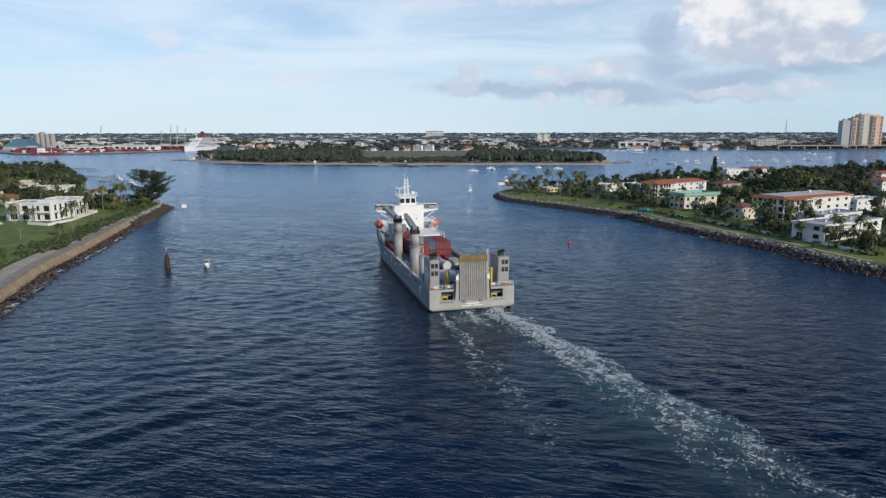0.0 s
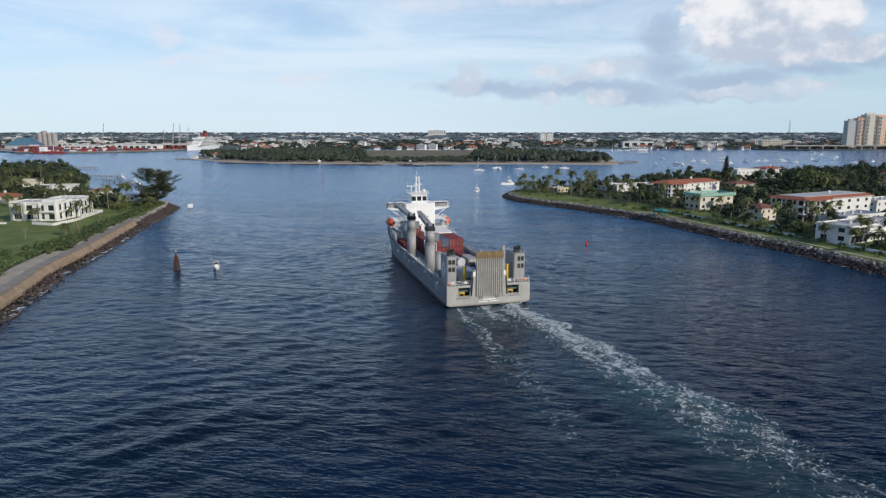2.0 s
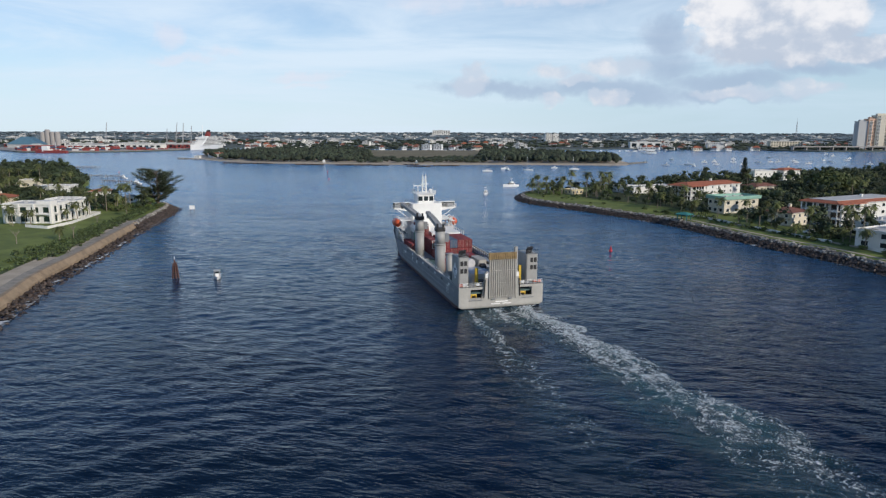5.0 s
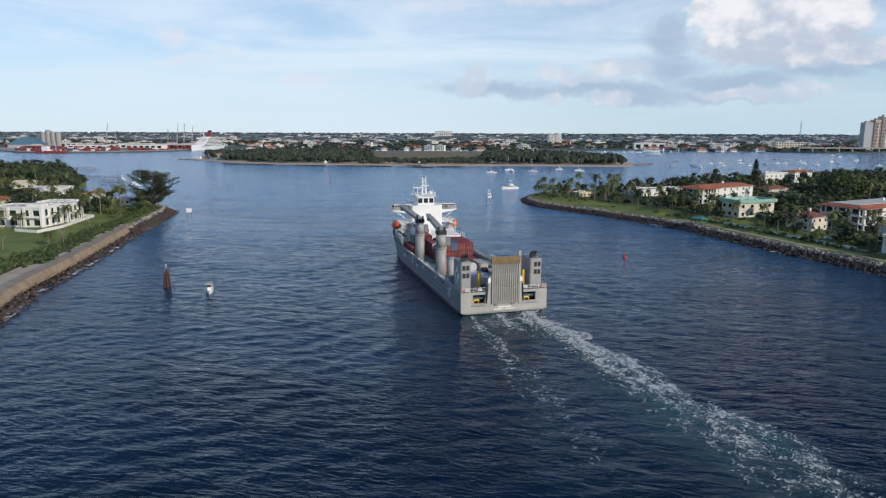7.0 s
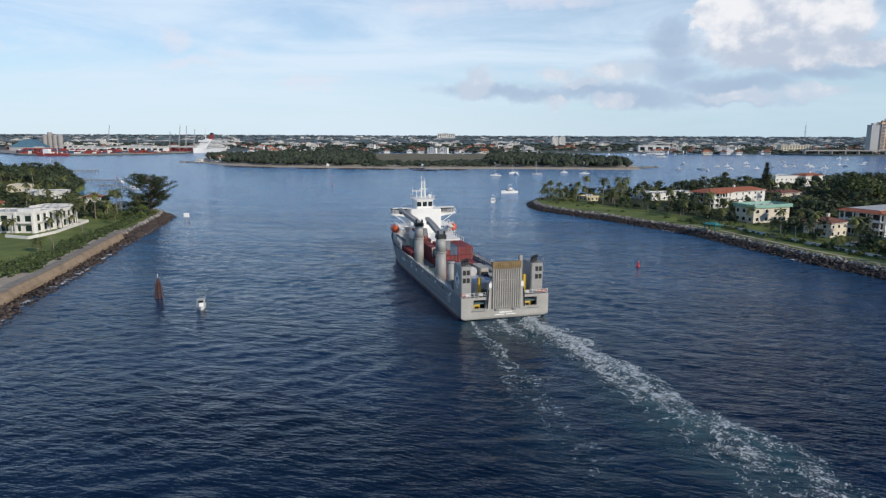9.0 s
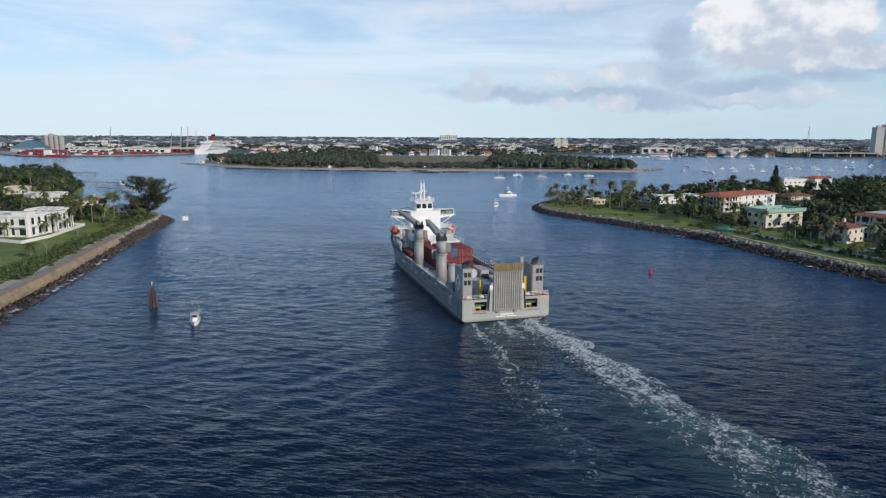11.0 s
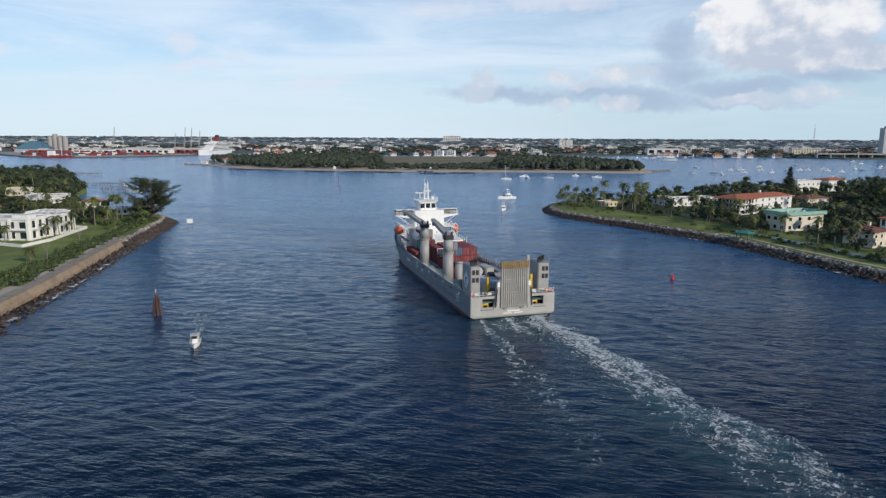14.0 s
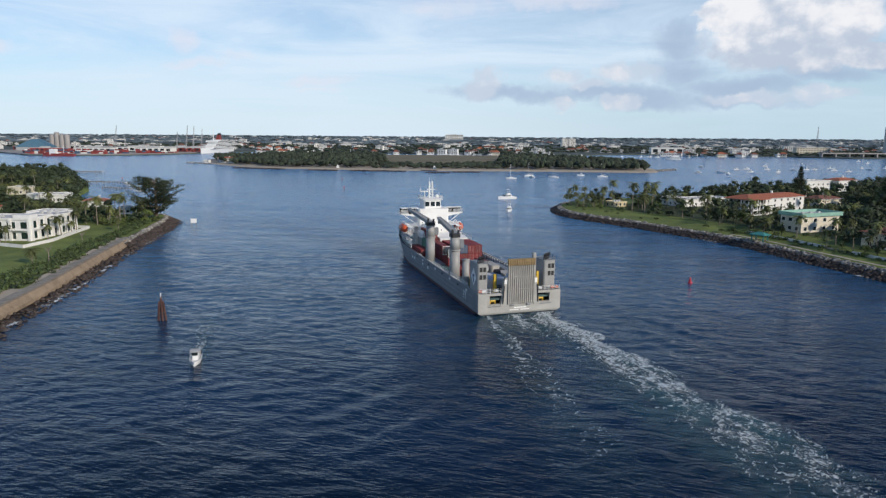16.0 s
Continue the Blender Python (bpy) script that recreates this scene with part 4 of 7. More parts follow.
    for yy in (41.2, 47.1):
        for xx in (-5.5, -3.0):
            fr.box(xx, xx + 0.14, yy, yy + 0.14, deck + 2.65, deck + 5.3)
        fr.box(-5.5, -2.86, yy, yy + 0.14, deck + 2.65, deck + 2.8).box(-5.5, -2.86, yy, yy + 0.14, deck + 5.15, deck + 5.3)
    part("tank_frame", fr, WHITE, ship, "white tank frame")
    for k in range(3):
        part("hatch_cover", M().loft([[(-1.8, 62 + k * 4.2, z0), (8.0, 62 + k * 4.2, z0), (8.0, 65.8 + k * 4.2, z0 + 0.3), (-1.8, 65.8 + k * 4.2, z0 + 0.3)] for z0 in (deck + 4.0, deck + 5.3)]), WHITE, ship, "white sloping hatch cover")

    part("hatch_stack", M().box(-1.6, 7.8, 62.2, 74.2, deck + 0.3, deck + 4.0), HULL_LIGHT, ship, "grey stacked hatch covers")
    tent = M().loft([[(-6.4, 68, deck + 4.6), (-0.6, 68, deck + 4.6), (-0.6, 75, deck + 4.6), (-6.4, 75, deck + 4.6)], [(-6.4, 68, deck + 6.0), (-0.6, 68, deck + 6.0), (-0.6, 75, deck + 6.0), (-6.4, 75, deck + 6.0)], [(-3.6, 71, deck + 9.2), (-3.2, 71, deck + 9.2), (-3.2, 75, deck + 9.2), (-3.6, 75, deck + 9.2)]])
    part("white_cover", tent, WHITE, ship, "white peaked cover before the bridge house")
    part("cover_base", M().box(-6.2, -0.8, 68.3, 74.8, deck, deck + 4.6), HULL_LIGHT, ship)
    for y, z, w_, h_ in ((9.0, 2.4, 0.28, 1.9), (10.1, 2.4, 0.9, 0.28), (10.1, 3.2, 0.9, 0.28), (10.1, 4.0, 0.9, 0.28), (9.0, 4.0, 1.1, 0.28)):
        part("hull_letter_bar", M().box(-hb - 0.07, -hb - 0.02, y, y + w_, z, z + h_), WHITE, ship, "white painted hull mark")
    for side in (-1, 1):
        for z in (1.5, 4.1):
            part("hull_seam", M().loft([[(side * (hb + 0.004), y, z), (side * (hb + 0.05), y, z), (side * (hb + 0.05), y, z + 0.09), (side * (hb + 0.004), y, z + 0.09)] for y in (4, 30, 60, 66)]), HULL_LIGHT, ship)
        for y in range(8, 64, 7):
            part("fairlead", M().box(min(side * (hb + 0.004), side * (hb + 0.12)), max(side * (hb + 0.004), side * (hb + 0.12)), y, y + 1.1, 4.6, 5.1), BLACK if y % 2 else WHITE, ship)

    # bridge house
    by = 76.0
    bh = part("bridge_house", M().box(-5.6, 5.6, by, by + 13, deck, 18.1, 0.5), WHITE, ship, "white accommodation block with bridge wings")
    part("lower_house", M().box(-6.8, 6.8, by + 1.5, by + 16, deck, 9.4, 0.5), WHITE, bh)
    for z in (9.4, 12.0):
        part("balcony", M().box(-9.8, 9.8, by + 0.6, by + 13, z, z + 0.18), WHITE, bh)
        part("balcony_rail", rails(M(), [(-9.7, by + 0.7, z + 0.18), (-5.6, by + 0.7, z + 0.18)], 1.0, 1.2, 0.05), WHITE, bh)
        part("balcony_rail", rails(M(), [(5.6, by + 0.7, z + 0.18), (9.7, by + 0.7, z + 0.18)], 1.0, 1.2, 0.05), WHITE, bh)
    for s in (-1, 1):
        wing = M().loft([[(s * 5.0, by + 2.2, z0), (s * 11.6, by + 2.2, z1), (s * 11.6, by + 5.4, z1), (s * 5.0, by + 5.4, z0)] for z0, z1 in ((15.0, 16.1), (16.4, 16.4))])
        w = part("bridge_wing", wing, WHITE, bh, "white open bridge wing")
        part("wing_rail", rails(M(), [(s * 5.4, by + 2.2, 16.4), (s * 11.5, by + 2.2, 16.4), (s * 11.5, by + 5.4, 16.4)], 1.2, 1.3, 0.05), WHITE, w)
        part("wing_roof", M().box(min(s * 5.2, s * 11.2), max(s * 5.2, s * 11.2), by + 2.6, by + 5.0, 18.1, 18.3), WHITE, w)
        part("wing_console", M().box(min(s * 8.6, s * 10.8), max(s * 8.6, s * 10.8), by + 3.0, by + 4.4, 16.4, 17.5, 0.2), HULL, w, "dark grey wing console")
        part("wing_screen", M().box(min(s * 5.65, s * 11.4), max(s * 5.65, s * 11.4), by + 4.6, by + 4.7, 16.4, 18.1), GLASS, w)
        part("strut", M().tube((s * 5.6, by + 2.6, 12.4), (s * 10.6, by + 2.6, 16.0), 0.12, n=6), WHITE, w)
        for x in (5.6, 11.0):
            part("wing_post", M().tube((s * x, by + 2.7, 16.4), (s * x, by + 2.7, 18.1), 0.07, n=6), WHITE, w)
        # stair towers and lifeboats
        stair = M()
        for k in range(3):
            z = deck + k * 2.6
            stair.box(min(s * 8.2, s * 9.6), max(s * 8.2, s * 9.6), by - 3.2, by + 1.4, z + 2.5, z + 2.6)
            for i in range(9):
                stair.box(min(s * 8.3, s * 9.3), max(s * 8.3, s * 9.3), by - 3 + 0.42 * i, by - 2.75 + 0.42 * i, z + 0.26 * i, z + 0.26 * i + 0.06)
            for x in (8.25, 9.55):
                stair.tube((s * x, by - 3.1, z), (s * x, by - 3.1, z + 3.6), 0.06, n=5).tube((s * x, by - 3.0, z + 0.9), (s * x, by + 1.0, z + 3.4), 0.06, n=5)
        part("stairs", stair, WHITE, bh, "white outside stairs")
        lb = M()
        rings = []
        for y, r in ((0, 0.25), (0.6, 1.0), (1.6, 1.35), (5.0, 1.35), (6.2, 1.0), (6.8, 0.25)):
            rings.append([(s * 10.4 + r * 0.95 * math.cos(a), by - 0.2 + y, 11.2 + r * 1.05 * math.sin(a)) for a in [2 * math.pi * i / 12 for i in range(12)]])
        lb.loft(rings)
        boat = part("lifeboat", lb, ORANGE, ship, "orange enclosed lifeboat on white davits", True)
        for y in (0.8, 5.6):
            dv = M()
            dv.path([(s * 8.2, by + y, 9.4), (s * 8.8, by + y, 12.4), (s * 10.0, by + y, 13.3), (s * 10.5, by + y, 12.6)], [0.16, 0.15, 0.13, 0.1], 6)
            dv.path([(s * 9.0, by + y, 9.4), (s * 10.6, by + y, 9.7), (s * 11.2, by + y, 10.2)], [0.12, 0.12, 0.1], 6)
            part("davit", dv, WHITE, boat, "white davit arms")
        part("keel_band", M().box(s * 10.4 - 1.3, s * 10.4 + 1.3, by + 0.6, by + 6.0, 11.1, 11.2), BLACK, boat)
    for z in (10.4, 13.3):
        for x in (-4.2, -2.0, 0.4, 2.8):
            part("porthole", M().tube((x, by - 0.03, z), (x, by + 0.05, z), 0.22, n=10), GLASS, bh)
    wh = part("wheelhouse", M().box(-3.1, 3.1, by + 1.5, by + 8, 18.1, 21.2, 0.4), WHITE, bh)
    for x in (-2.75, -0.75, 1.25):
        part("window", M().box(x, x + 1.5, by + 1.44, by + 1.52, 18.9, 20.5), GLASS, wh)
    part("roof_overhang", M().box(-3.6, 3.6, by + 1.0, by + 8.6, 21.2, 21.4), WHITE, wh)
    part("roof_rail", rails(M(), [(-3.5, by + 8.4, 21.4), (-3.5, by + 1.1, 21.4), (3.5, by + 1.1, 21.4), (3.5, by + 8.4, 21.4)], 1.1, 1.2, 0.05), WHITE, wh)
    mast = M()
    for x in (-0.7, 0.7):
        mast.tube((x, by + 4, 21.3), (x * 0.75, by + 4, 27.6), 0.32, 0.24, 8)
    for k in range(6):
        z = 21.9 + k * 0.95
        mast.box(-0.7, 0.7, by + 3.9, by + 4.1, z, z + 0.12)
        mast.tube((-0.65, by + 4, z), (0.62, by + 4, z + 1.0), 0.05, n=4)
    part("mast", mast, WHITE, wh, "white twin-legged mast")
    ra = M().tube((-2.6, by + 3, 21.3), (-2.6, by + 3, 24.0), 0.15, n=6).box(-4.2, -1.2, by + 2.9, by + 3.15, 24.0, 24.3)
    part("radar", ra, WHITE, wh, "white radar scanner on a post")
    part("radar", M().box(-1.5, 1.5, by + 3.2, by + 3.45, 24.6, 24.85), WHITE, wh)
    part("antenna", M().tube((-0.5, by + 4, 27.0), (-0.5, by + 4, 29.2), 0.04, n=4).tube((0.5, by + 4, 27.0), (0.5, by + 4, 28.4), 0.04, n=4).tube((3.4, by + 5, 21.3), (3.4, by + 5, 23.5), 0.04, n=4).tube((-3.3, by + 6, 21.3), (-3.3, by + 6, 25.5), 0.04, n=4), WHITE, wh)
    dome = M()
    dome.blob((2.4, by + 4.5, 22.1), (0.7, 0.7, 0.8), random.Random(1), 0.0, ICO2)
    part("radome", dome, WHITE, wh, smooth=True)
    for s in (-1, 1):
        part("side_frame", rails(M(), [(s * (hb - 0.35), 66.5, top + 0.1), (s * (hb - 0.6), 76, top + 0.1), (s * (hb - 1.3), 84, top + 0.1)], 3.4, 1.9, 0.09, 2), WHITE, bh, "white pipe framework beside the house")
    part("foremast", M().tube((0, 99, 7.3), (0, 99, 16), 0.3, 0.15, 8).box(-1.2, 1.2, 98.9, 99.1, 13, 13.2), WHITE, ship)
    return ship


SHIP = build_ship()
SHIP_ROWS = [(0, 10.36, 144.2, 15.3), (2, 9.1, 152.5, 15.6), (4, 7.5, 160.5, 16.0), (6.5, 5.45, 169.1, 16.5), (9, 3.4, 178.3, 17.1), (11.5, 1.45, 187.9, 17.75), (14, -0.55, 197.5, 18.5), (16, -2.25, 205.3, 18.9)]


def foam_strip(w, l0, l1, seed):
    """A foam sheet with a low uneven relief."""
    rng = random.Random(seed)
    b = M()
    nx, ny = 10, 90
    vs = [(-w + 2 * w * i / nx, l0 + (l1 - l0) * j / ny, 0.30 + rng.uniform(-0.05, 0.09)) for j in range(ny + 1) for i in range(nx + 1)]
    b.add(vs, [(j * (nx + 1) + i, j * (nx + 1) + i + 1, (j + 1) * (nx + 1) + i + 1, (j + 1) * (nx + 1) + i) for j in range(ny) for i in range(nx)])
    return b


WAKE = thing("wake", "white and pale green foam trailing behind the cargo ship", "wake")
WAKE["kind"] = "stuff"
s_foam = part("starboard_foam", foam_strip(24, -150, 0.5, 1), foam_mat("foam_starboard", 3.0, 0.62, 7.6, 165, 1.5), WAKE, "bright churned white foam", True)
s_foam.matrix_local = pose(5.2, -0.6, 0.03, 0, 0, 2.0)
p_foam = part("port_foam", foam_strip(14, -125, 0.5, 2), foam_mat("foam_port", 1.9, 0.22, 4.8, 115, 0.12), WAKE, "thin broken foam", True)
p_foam.matrix_local = pose(-9.0, -0.6, 0.0, 0, 0, -5.5)
m_foam = part("stern_eddies", foam_strip(9, -34, 0.5, 3), foam_mat("foam_eddies", 2.3, 0.40, 8.0, 34, 0.10), WAKE, "thin lacy foam in the eddies at the stern", True)
m_foam.matrix_local = pose(-2.6, -0.4, -0.04, 0, 0, -1.5)


def surf(line, y0, y1, d0, d1, label):
    """Broken white water where small waves meet the rocks."""
    rows = [p for p in zip(inset(line, d0), inset(line, d1)) if y0 <= p[0].y <= y1]
    b = M()
    b.loft([[(a.x, a.y, 0.34), ((a.x + c.x) / 2, (a.y + c.y) / 2, 0.42), (c.x, c.y, 0.38)] for a, c in rows], caps=False, closed=False)
    return solid("surf", b, SURF, label, "surf", "stuff")


def surf_mat():
    m = bpy.data.materials.new("surf_foam")
    m.use_nodes = True
    t = Nodes(m.node_tree)
    p = m.node_tree.nodes["Principled BSDF"]
    co = m.node_tree.nodes.new("ShaderNodeTexCoord").outputs["Object"]
    k = t.math("MULTIPLY", t.ramp(t.noise(co, 0.55, 7, 0.7), 0.46, 0.62), t.ramp(t.noise(co, 0.07, 3, 0.5), 0.42, 0.60))
    p.inputs["Base Color"].default_value = (0.74, 0.79, 0.82, 1)
    p.inputs["Roughness"].default_value = 0.7
    t.set(p, "Alpha", k)
    return m


SURF = surf_mat()
surf(LEFT, 90, 330, -1.2, 1.2, "thin broken foam among the tide rocks")
surf(RIGHT, 196, 236, -2.4, 0.3, "white foam along the boulders")
surf(RIGHT, 244, 262, -2.2, 0.3, "white foam along the boulders")
surf(RIGHT, 316, 332, -2.6, 0.3, "white foam along the boulders")

# ---- houses ----
def frame_at(b, c, z):
    """The space of a house: x along its front from b to c, y inward."""
    return pose(b[0], b[1], z, 0, 0, math.degrees(math.atan2(c[1] - b[1], c[0] - b[0])))


def window(house, face, u, z, w, h, L, D, off=0.0, glass=None, bars=1):
    """A framed window, 6 cm proud of the wall it sits in, on one face of a house."""
    if face == "front":
        m = Matrix.Translation((u, -off, z))
    elif face == "left":
        m = Matrix.Translation((off, u, z)) @ pose(0, 0, 0, 0, 0, 90) @ Matrix.Diagonal((1, 1, 1, 1)) @ Matrix.Translation((0, 0, 0))
    else:
        m = Matrix.Translation((L - off, u, z)) @ pose(0, 0, 0, 0, 0, 90)
    s = -1 if face in ("front", "right") else 1
    y0, y1 = sorted((0.01 * s, 0.07 * s))
    ring = lambda a, y: [m @ Vector(p) for p in ((a, y, a), (w - a, y, a), (w - a, y, h - a), (a, y, h - a))]
    f = M().loft([ring(0, y0), ring(0, y1), ring(0.12, y1), ring(0.12, y0), ring(0, y0)], caps=False)
    win = part("window", f, WHITE, house)
    p0, p1 = sorted((0.005 * s, 0.035 * s))
    part("pane", M().box(0.05, w - 0.05, p0, p1, 0.05, h - 0.05, m=m), glass or GLASS, win)


def house(label, B, C, D, storeys, sh, wall, roof, loggia=0.0, bays=(6, 3), z0=3.0, group="", glass=None, win=(1.5, 1.5)):
    """A building with its floors, windows and roof; roof: hip, skirt, flat, fascia or gable. loggia: depth of the open galleries on its left end."""
    L = math.hypot(C[0] - B[0], C[1] - B[1])
    H = storeys * sh
    h = thing("house", label, "house", frame_at(B, C, z0), group)
    e = loggia
    part("wall", M().box(e, L, 0, D, -1.0, H, m=None), wall, h)
    if loggia:
        n = bays[1]
        for k in range(storeys + 1):
            part("floor_slab", M().box(0, e, 0, D, k * sh - 0.28, k * sh), wall, h)
        for k in range(storeys):
            for i in range(n + 1):
                y = (D - 0.45) * i / n
                part("column", M().box(0.02, 0.42, y, y + 0.45, k * sh, (k + 1) * sh - 0.28), wall, h)
            part("parapet", M().box(0.06, 0.2, 0.45, D - 0.45, k * sh, k * sh + 0.35), wall, h)
            part("gallery_rail", rails(M(), [(0.13, 0.45, k * sh + 0.35), (0.13, D - 0.45, k * sh + 0.35)], 0.6, 1.5, 0.03, 2), WHITE, h)
            for i in range(n):
                window(h, "left", D * (i + 0.12) / n, k * sh + 0.05, D / n * 0.78, sh - 0.6, L, D, e, glass)
    else:
        for k in range(storeys):
            for i in range(bays[1]):
                window(h, "left", D * (i + 0.3) / bays[1], k * sh + 0.8, min(win[0], D / bays[1] * 0.6), win[1], L, D, 0, glass)
    for k in range(storeys):
        for i in range(bays[0]):
            w = min(win[0], (L - e) / bays[0] * 0.66)
            window(h, "front", e + (L - e) * (i + 0.25) / bays[0], k * sh + (0.8 if win[1] < 2 else 0.3), w, win[1], L, D, 0, glass, 1 if w < 2 else 2)
    o = 0.8
    if roof in ("hip", "skirt", "brown"):
        m = TILE_BROWN if roof == "brown" else TILE_RED
        i = min(D / 2 - 0.2, 5.5) if roof != "skirt" else 2.2
        rise = i * (0.36 if roof != "skirt" else 0.55)
        ring0 = [(-o, -o, H), (L + o, -o, H), (L + o, D + o, H), (-o, D + o, H)]
        ring1 = [(x, y, H + 0.18) for x, y, _ in ring0]
        ring2 = [(i, i, H + rise), (L - i, i, H + rise), (L - i, D - i, H + rise), (i, D - i, H + rise)]
        rf = part("roof", M().loft([ring0, ring1, ring2], caps=True), m, h, "clay tiled roof")
        if roof == "skirt":
            part("flat_roof", M().box(i - 0.1, L - i + 0.1, i - 0.1, D - i + 0.1, H + rise - 0.1, H + rise + 0.12), ROOF_GREY, rf, "pale flat roof")
        # ridge and hip tiles
        t = M()
        for a, b in zip(ring1, ring2):
            t.tube(a, b, 0.13, n=5)
        part("hip_tiles", t, m, rf)
        part("gutter", M().tube((-o, -o - 0.05, H + 0.1), (L + o, -o - 0.05, H + 0.1), 0.09, n=6), WHITE, rf)
        part("chimney", M().box(L * 0.6, L * 0.6 + 1.1, D * 0.5, D * 0.5 + 1.0, H + rise * 0.5, H + rise + 1.3), wall, rf)
    else:
        fm = ROOF_GREEN if roof == "fascia" else wall
        fh = 1.3 if roof == "fascia" else 0.5
        oo = 0.7 if roof == "fascia" else 0.12
        rf = part("roof", M().box(-oo, L + oo, -oo, D + oo, H - 0.3, H + 0.05), ROOF_GREY, h, "flat roof")
        for x0, x1, y0, y1 in ((-oo - 0.1, L + oo + 0.1, -oo - 0.25, -oo), (-oo - 0.1, L + oo + 0.1, D + oo, D + oo + 0.25), (-oo - 0.25, -oo, -oo, D + oo), (L + oo, L + oo + 0.25, -oo, D + oo)):
            part("fascia", M().box(x0, x1, y0, y1, H - 0.35, H + fh), fm, rf)
        for k in range(3):
            part("roof_unit", M().box(L * (0.25 + 0.22 * k), L * (0.25 + 0.22 * k) + 1.3, D * 0.45, D * 0.45 + 1.0, H + 0.05, H + 1.1, 0.1), ROOF_GREY, rf)
    return h


# beside the channel, on the wooded bank
house("white three-storey building with galleries and a red tiled roof edge", (160.5, 287), (206, 311), 17, 3, 3.25, STUCCO, "skirt", 3.4, (7, 3), win=(2.3, 1.6))
house("white building with galleries and a red hipped tile roof", (134.5, 394), (177, 421), 14, 3, 2.75, STUCCO, "hip", 3.0, (8, 3))
house("cream apartment block with a broad green roof band", (130.3, 331), (151, 339.5), 11, 2, 3.7, CREAM, "fascia", 0, (4, 3), win=(2.0, 1.8))
house("white modern house with a flat roof", (145.5, 227), (179, 246), 13, 2, 3.1, STUCCO, "flat", 0, (5, 2), win=(2.6, 1.9))
house("white flat-roofed wing of a modern house", (165, 262), (189, 275), 12, 2, 2.7, STUCCO, "flat", 0, (4, 2))
house("small cream house with a brown tiled roof", (141.5, 287.5), (152, 294), 11, 2, 2.9, CREAM, "brown", 0, (3, 2))
house("long low white flats among palms", (113, 432), (147, 449), 12, 1, 4.3, STUCCO, "flat", 0, (9, 3))
house("low white flats beside the palms", (108, 446), (121, 453), 10, 1, 3.9, STUCCO, "flat", 0, (4, 3))
house("small yellow house among palms", (72, 428), (80, 432), 8, 1, 2.8, YELLOW_WALL, "flat", 0, (3, 2))
house("white house with a flat roof behind trees", (246, 552), (268, 560), 14, 2, 4.0, STUCCO, "flat", 0, (5, 2))
house("white house with a hipped tile roof behind trees", (272, 556), (290, 564), 12, 2, 4.2, STUCCO, "hip", 0, (4, 2))
house("white house with a low flat roof", (213, 317), (236, 328), 12, 2, 3.1, STUCCO, "flat", 0, (5, 2))
house("house with a brown tiled roof behind trees", (196, 440), (214, 449), 12, 1, 4.5, CREAM, "brown", 0, (4, 2))
house("white house with a tiled roof among trees", (300, 430), (322, 440), 13, 2, 3.6, STUCCO, "hip", 0, (5, 2))
house("white villa with a tiled roof among trees", (345, 500), (370, 510), 13, 2, 3.8, STUCCO, "hip", 0, (5, 2))
def front_gallery(label, length, storeys, sh, depth=2.2):
    """Open galleries along a stretch of a house's front."""
    h = next(o for o in scene.objects if o.get("label") == label)
    bays = max(2, int(length / 4))
    for k in range(storeys):
        part("gallery_slab", M().box(0.0, length, -depth, -0.01, k * sh - 0.26, k * sh), STUCCO, h)
        part("gallery_parapet", M().box(0.1, length - 0.1, -depth + 0.02, -depth + 0.16, k * sh, k * sh + 0.4), STUCCO, h)
        part("gallery_rail", rails(M(), [(0.2, -depth + 0.1, k * sh + 0.4), (length - 0.2, -depth + 0.1, k * sh + 0.4)], 0.6, 1.5, 0.03, 2), WHITE, h)
        for i in range(bays + 1):
            x = (length - 0.4) * i / bays
            part("column", M().box(x, x + 0.4, -depth + 0.17, -depth + 0.57, k * sh, (k + 1) * sh - 0.26), STUCCO, h)
            if i < bays and x > 3.5:
                part("glass_door", M().box(x + 0.7, x + length / bays - 0.4, -0.1, -0.02, k * sh + 0.05, k * sh + 2.4), GLASS, h)
    part("gallery_roof", M().box(-0.6, length + 0.3, -depth - 0.5, -0.82, storeys * sh - 0.05, storeys * sh + 0.3), TILE_RED, h, "clay tiled gallery roof")


front_gallery("white three-storey building with galleries and a red tiled roof edge", 17.0, 3, 3.25)
front_gallery("white building with galleries and a red hipped tile roof", 15.0, 3, 2.75)


def glass_screen():
    """The glazed corner of the modern house."""
    h = next(o for o in scene.objects if o.get("label") == "white modern house with a flat roof")
    for k in range(2):
        for i in range(4):
            part("glass_panel", M().box(0.4 + 2.6 * i, 2.85 + 2.6 * i, -0.16, -0.09, 0.3 + 3.1 * k, 2.8 + 3.1 * k), GLASS, h)
        for i in range(5):
            part("mullion", M().box(0.3 + 2.6 * i, 0.4 + 2.6 * i, -0.22, -0.08, 0.2 + 3.1 * k, 2.9 + 3.1 * k), ROOF_GREY, h)
        part("balcony", M().box(11.2, 24.0, -1.6, -0.01, 3.1 * (k + 1) - 0.3, 3.1 * (k + 1) - 0.06), STUCCO, h)
    part("balcony_rail", rails(M(), [(11.4, -1.5, 3.04), (23.8, -1.5, 3.04)], 1.0, 1.3, 0.03), WHITE, h)


glass_screen()


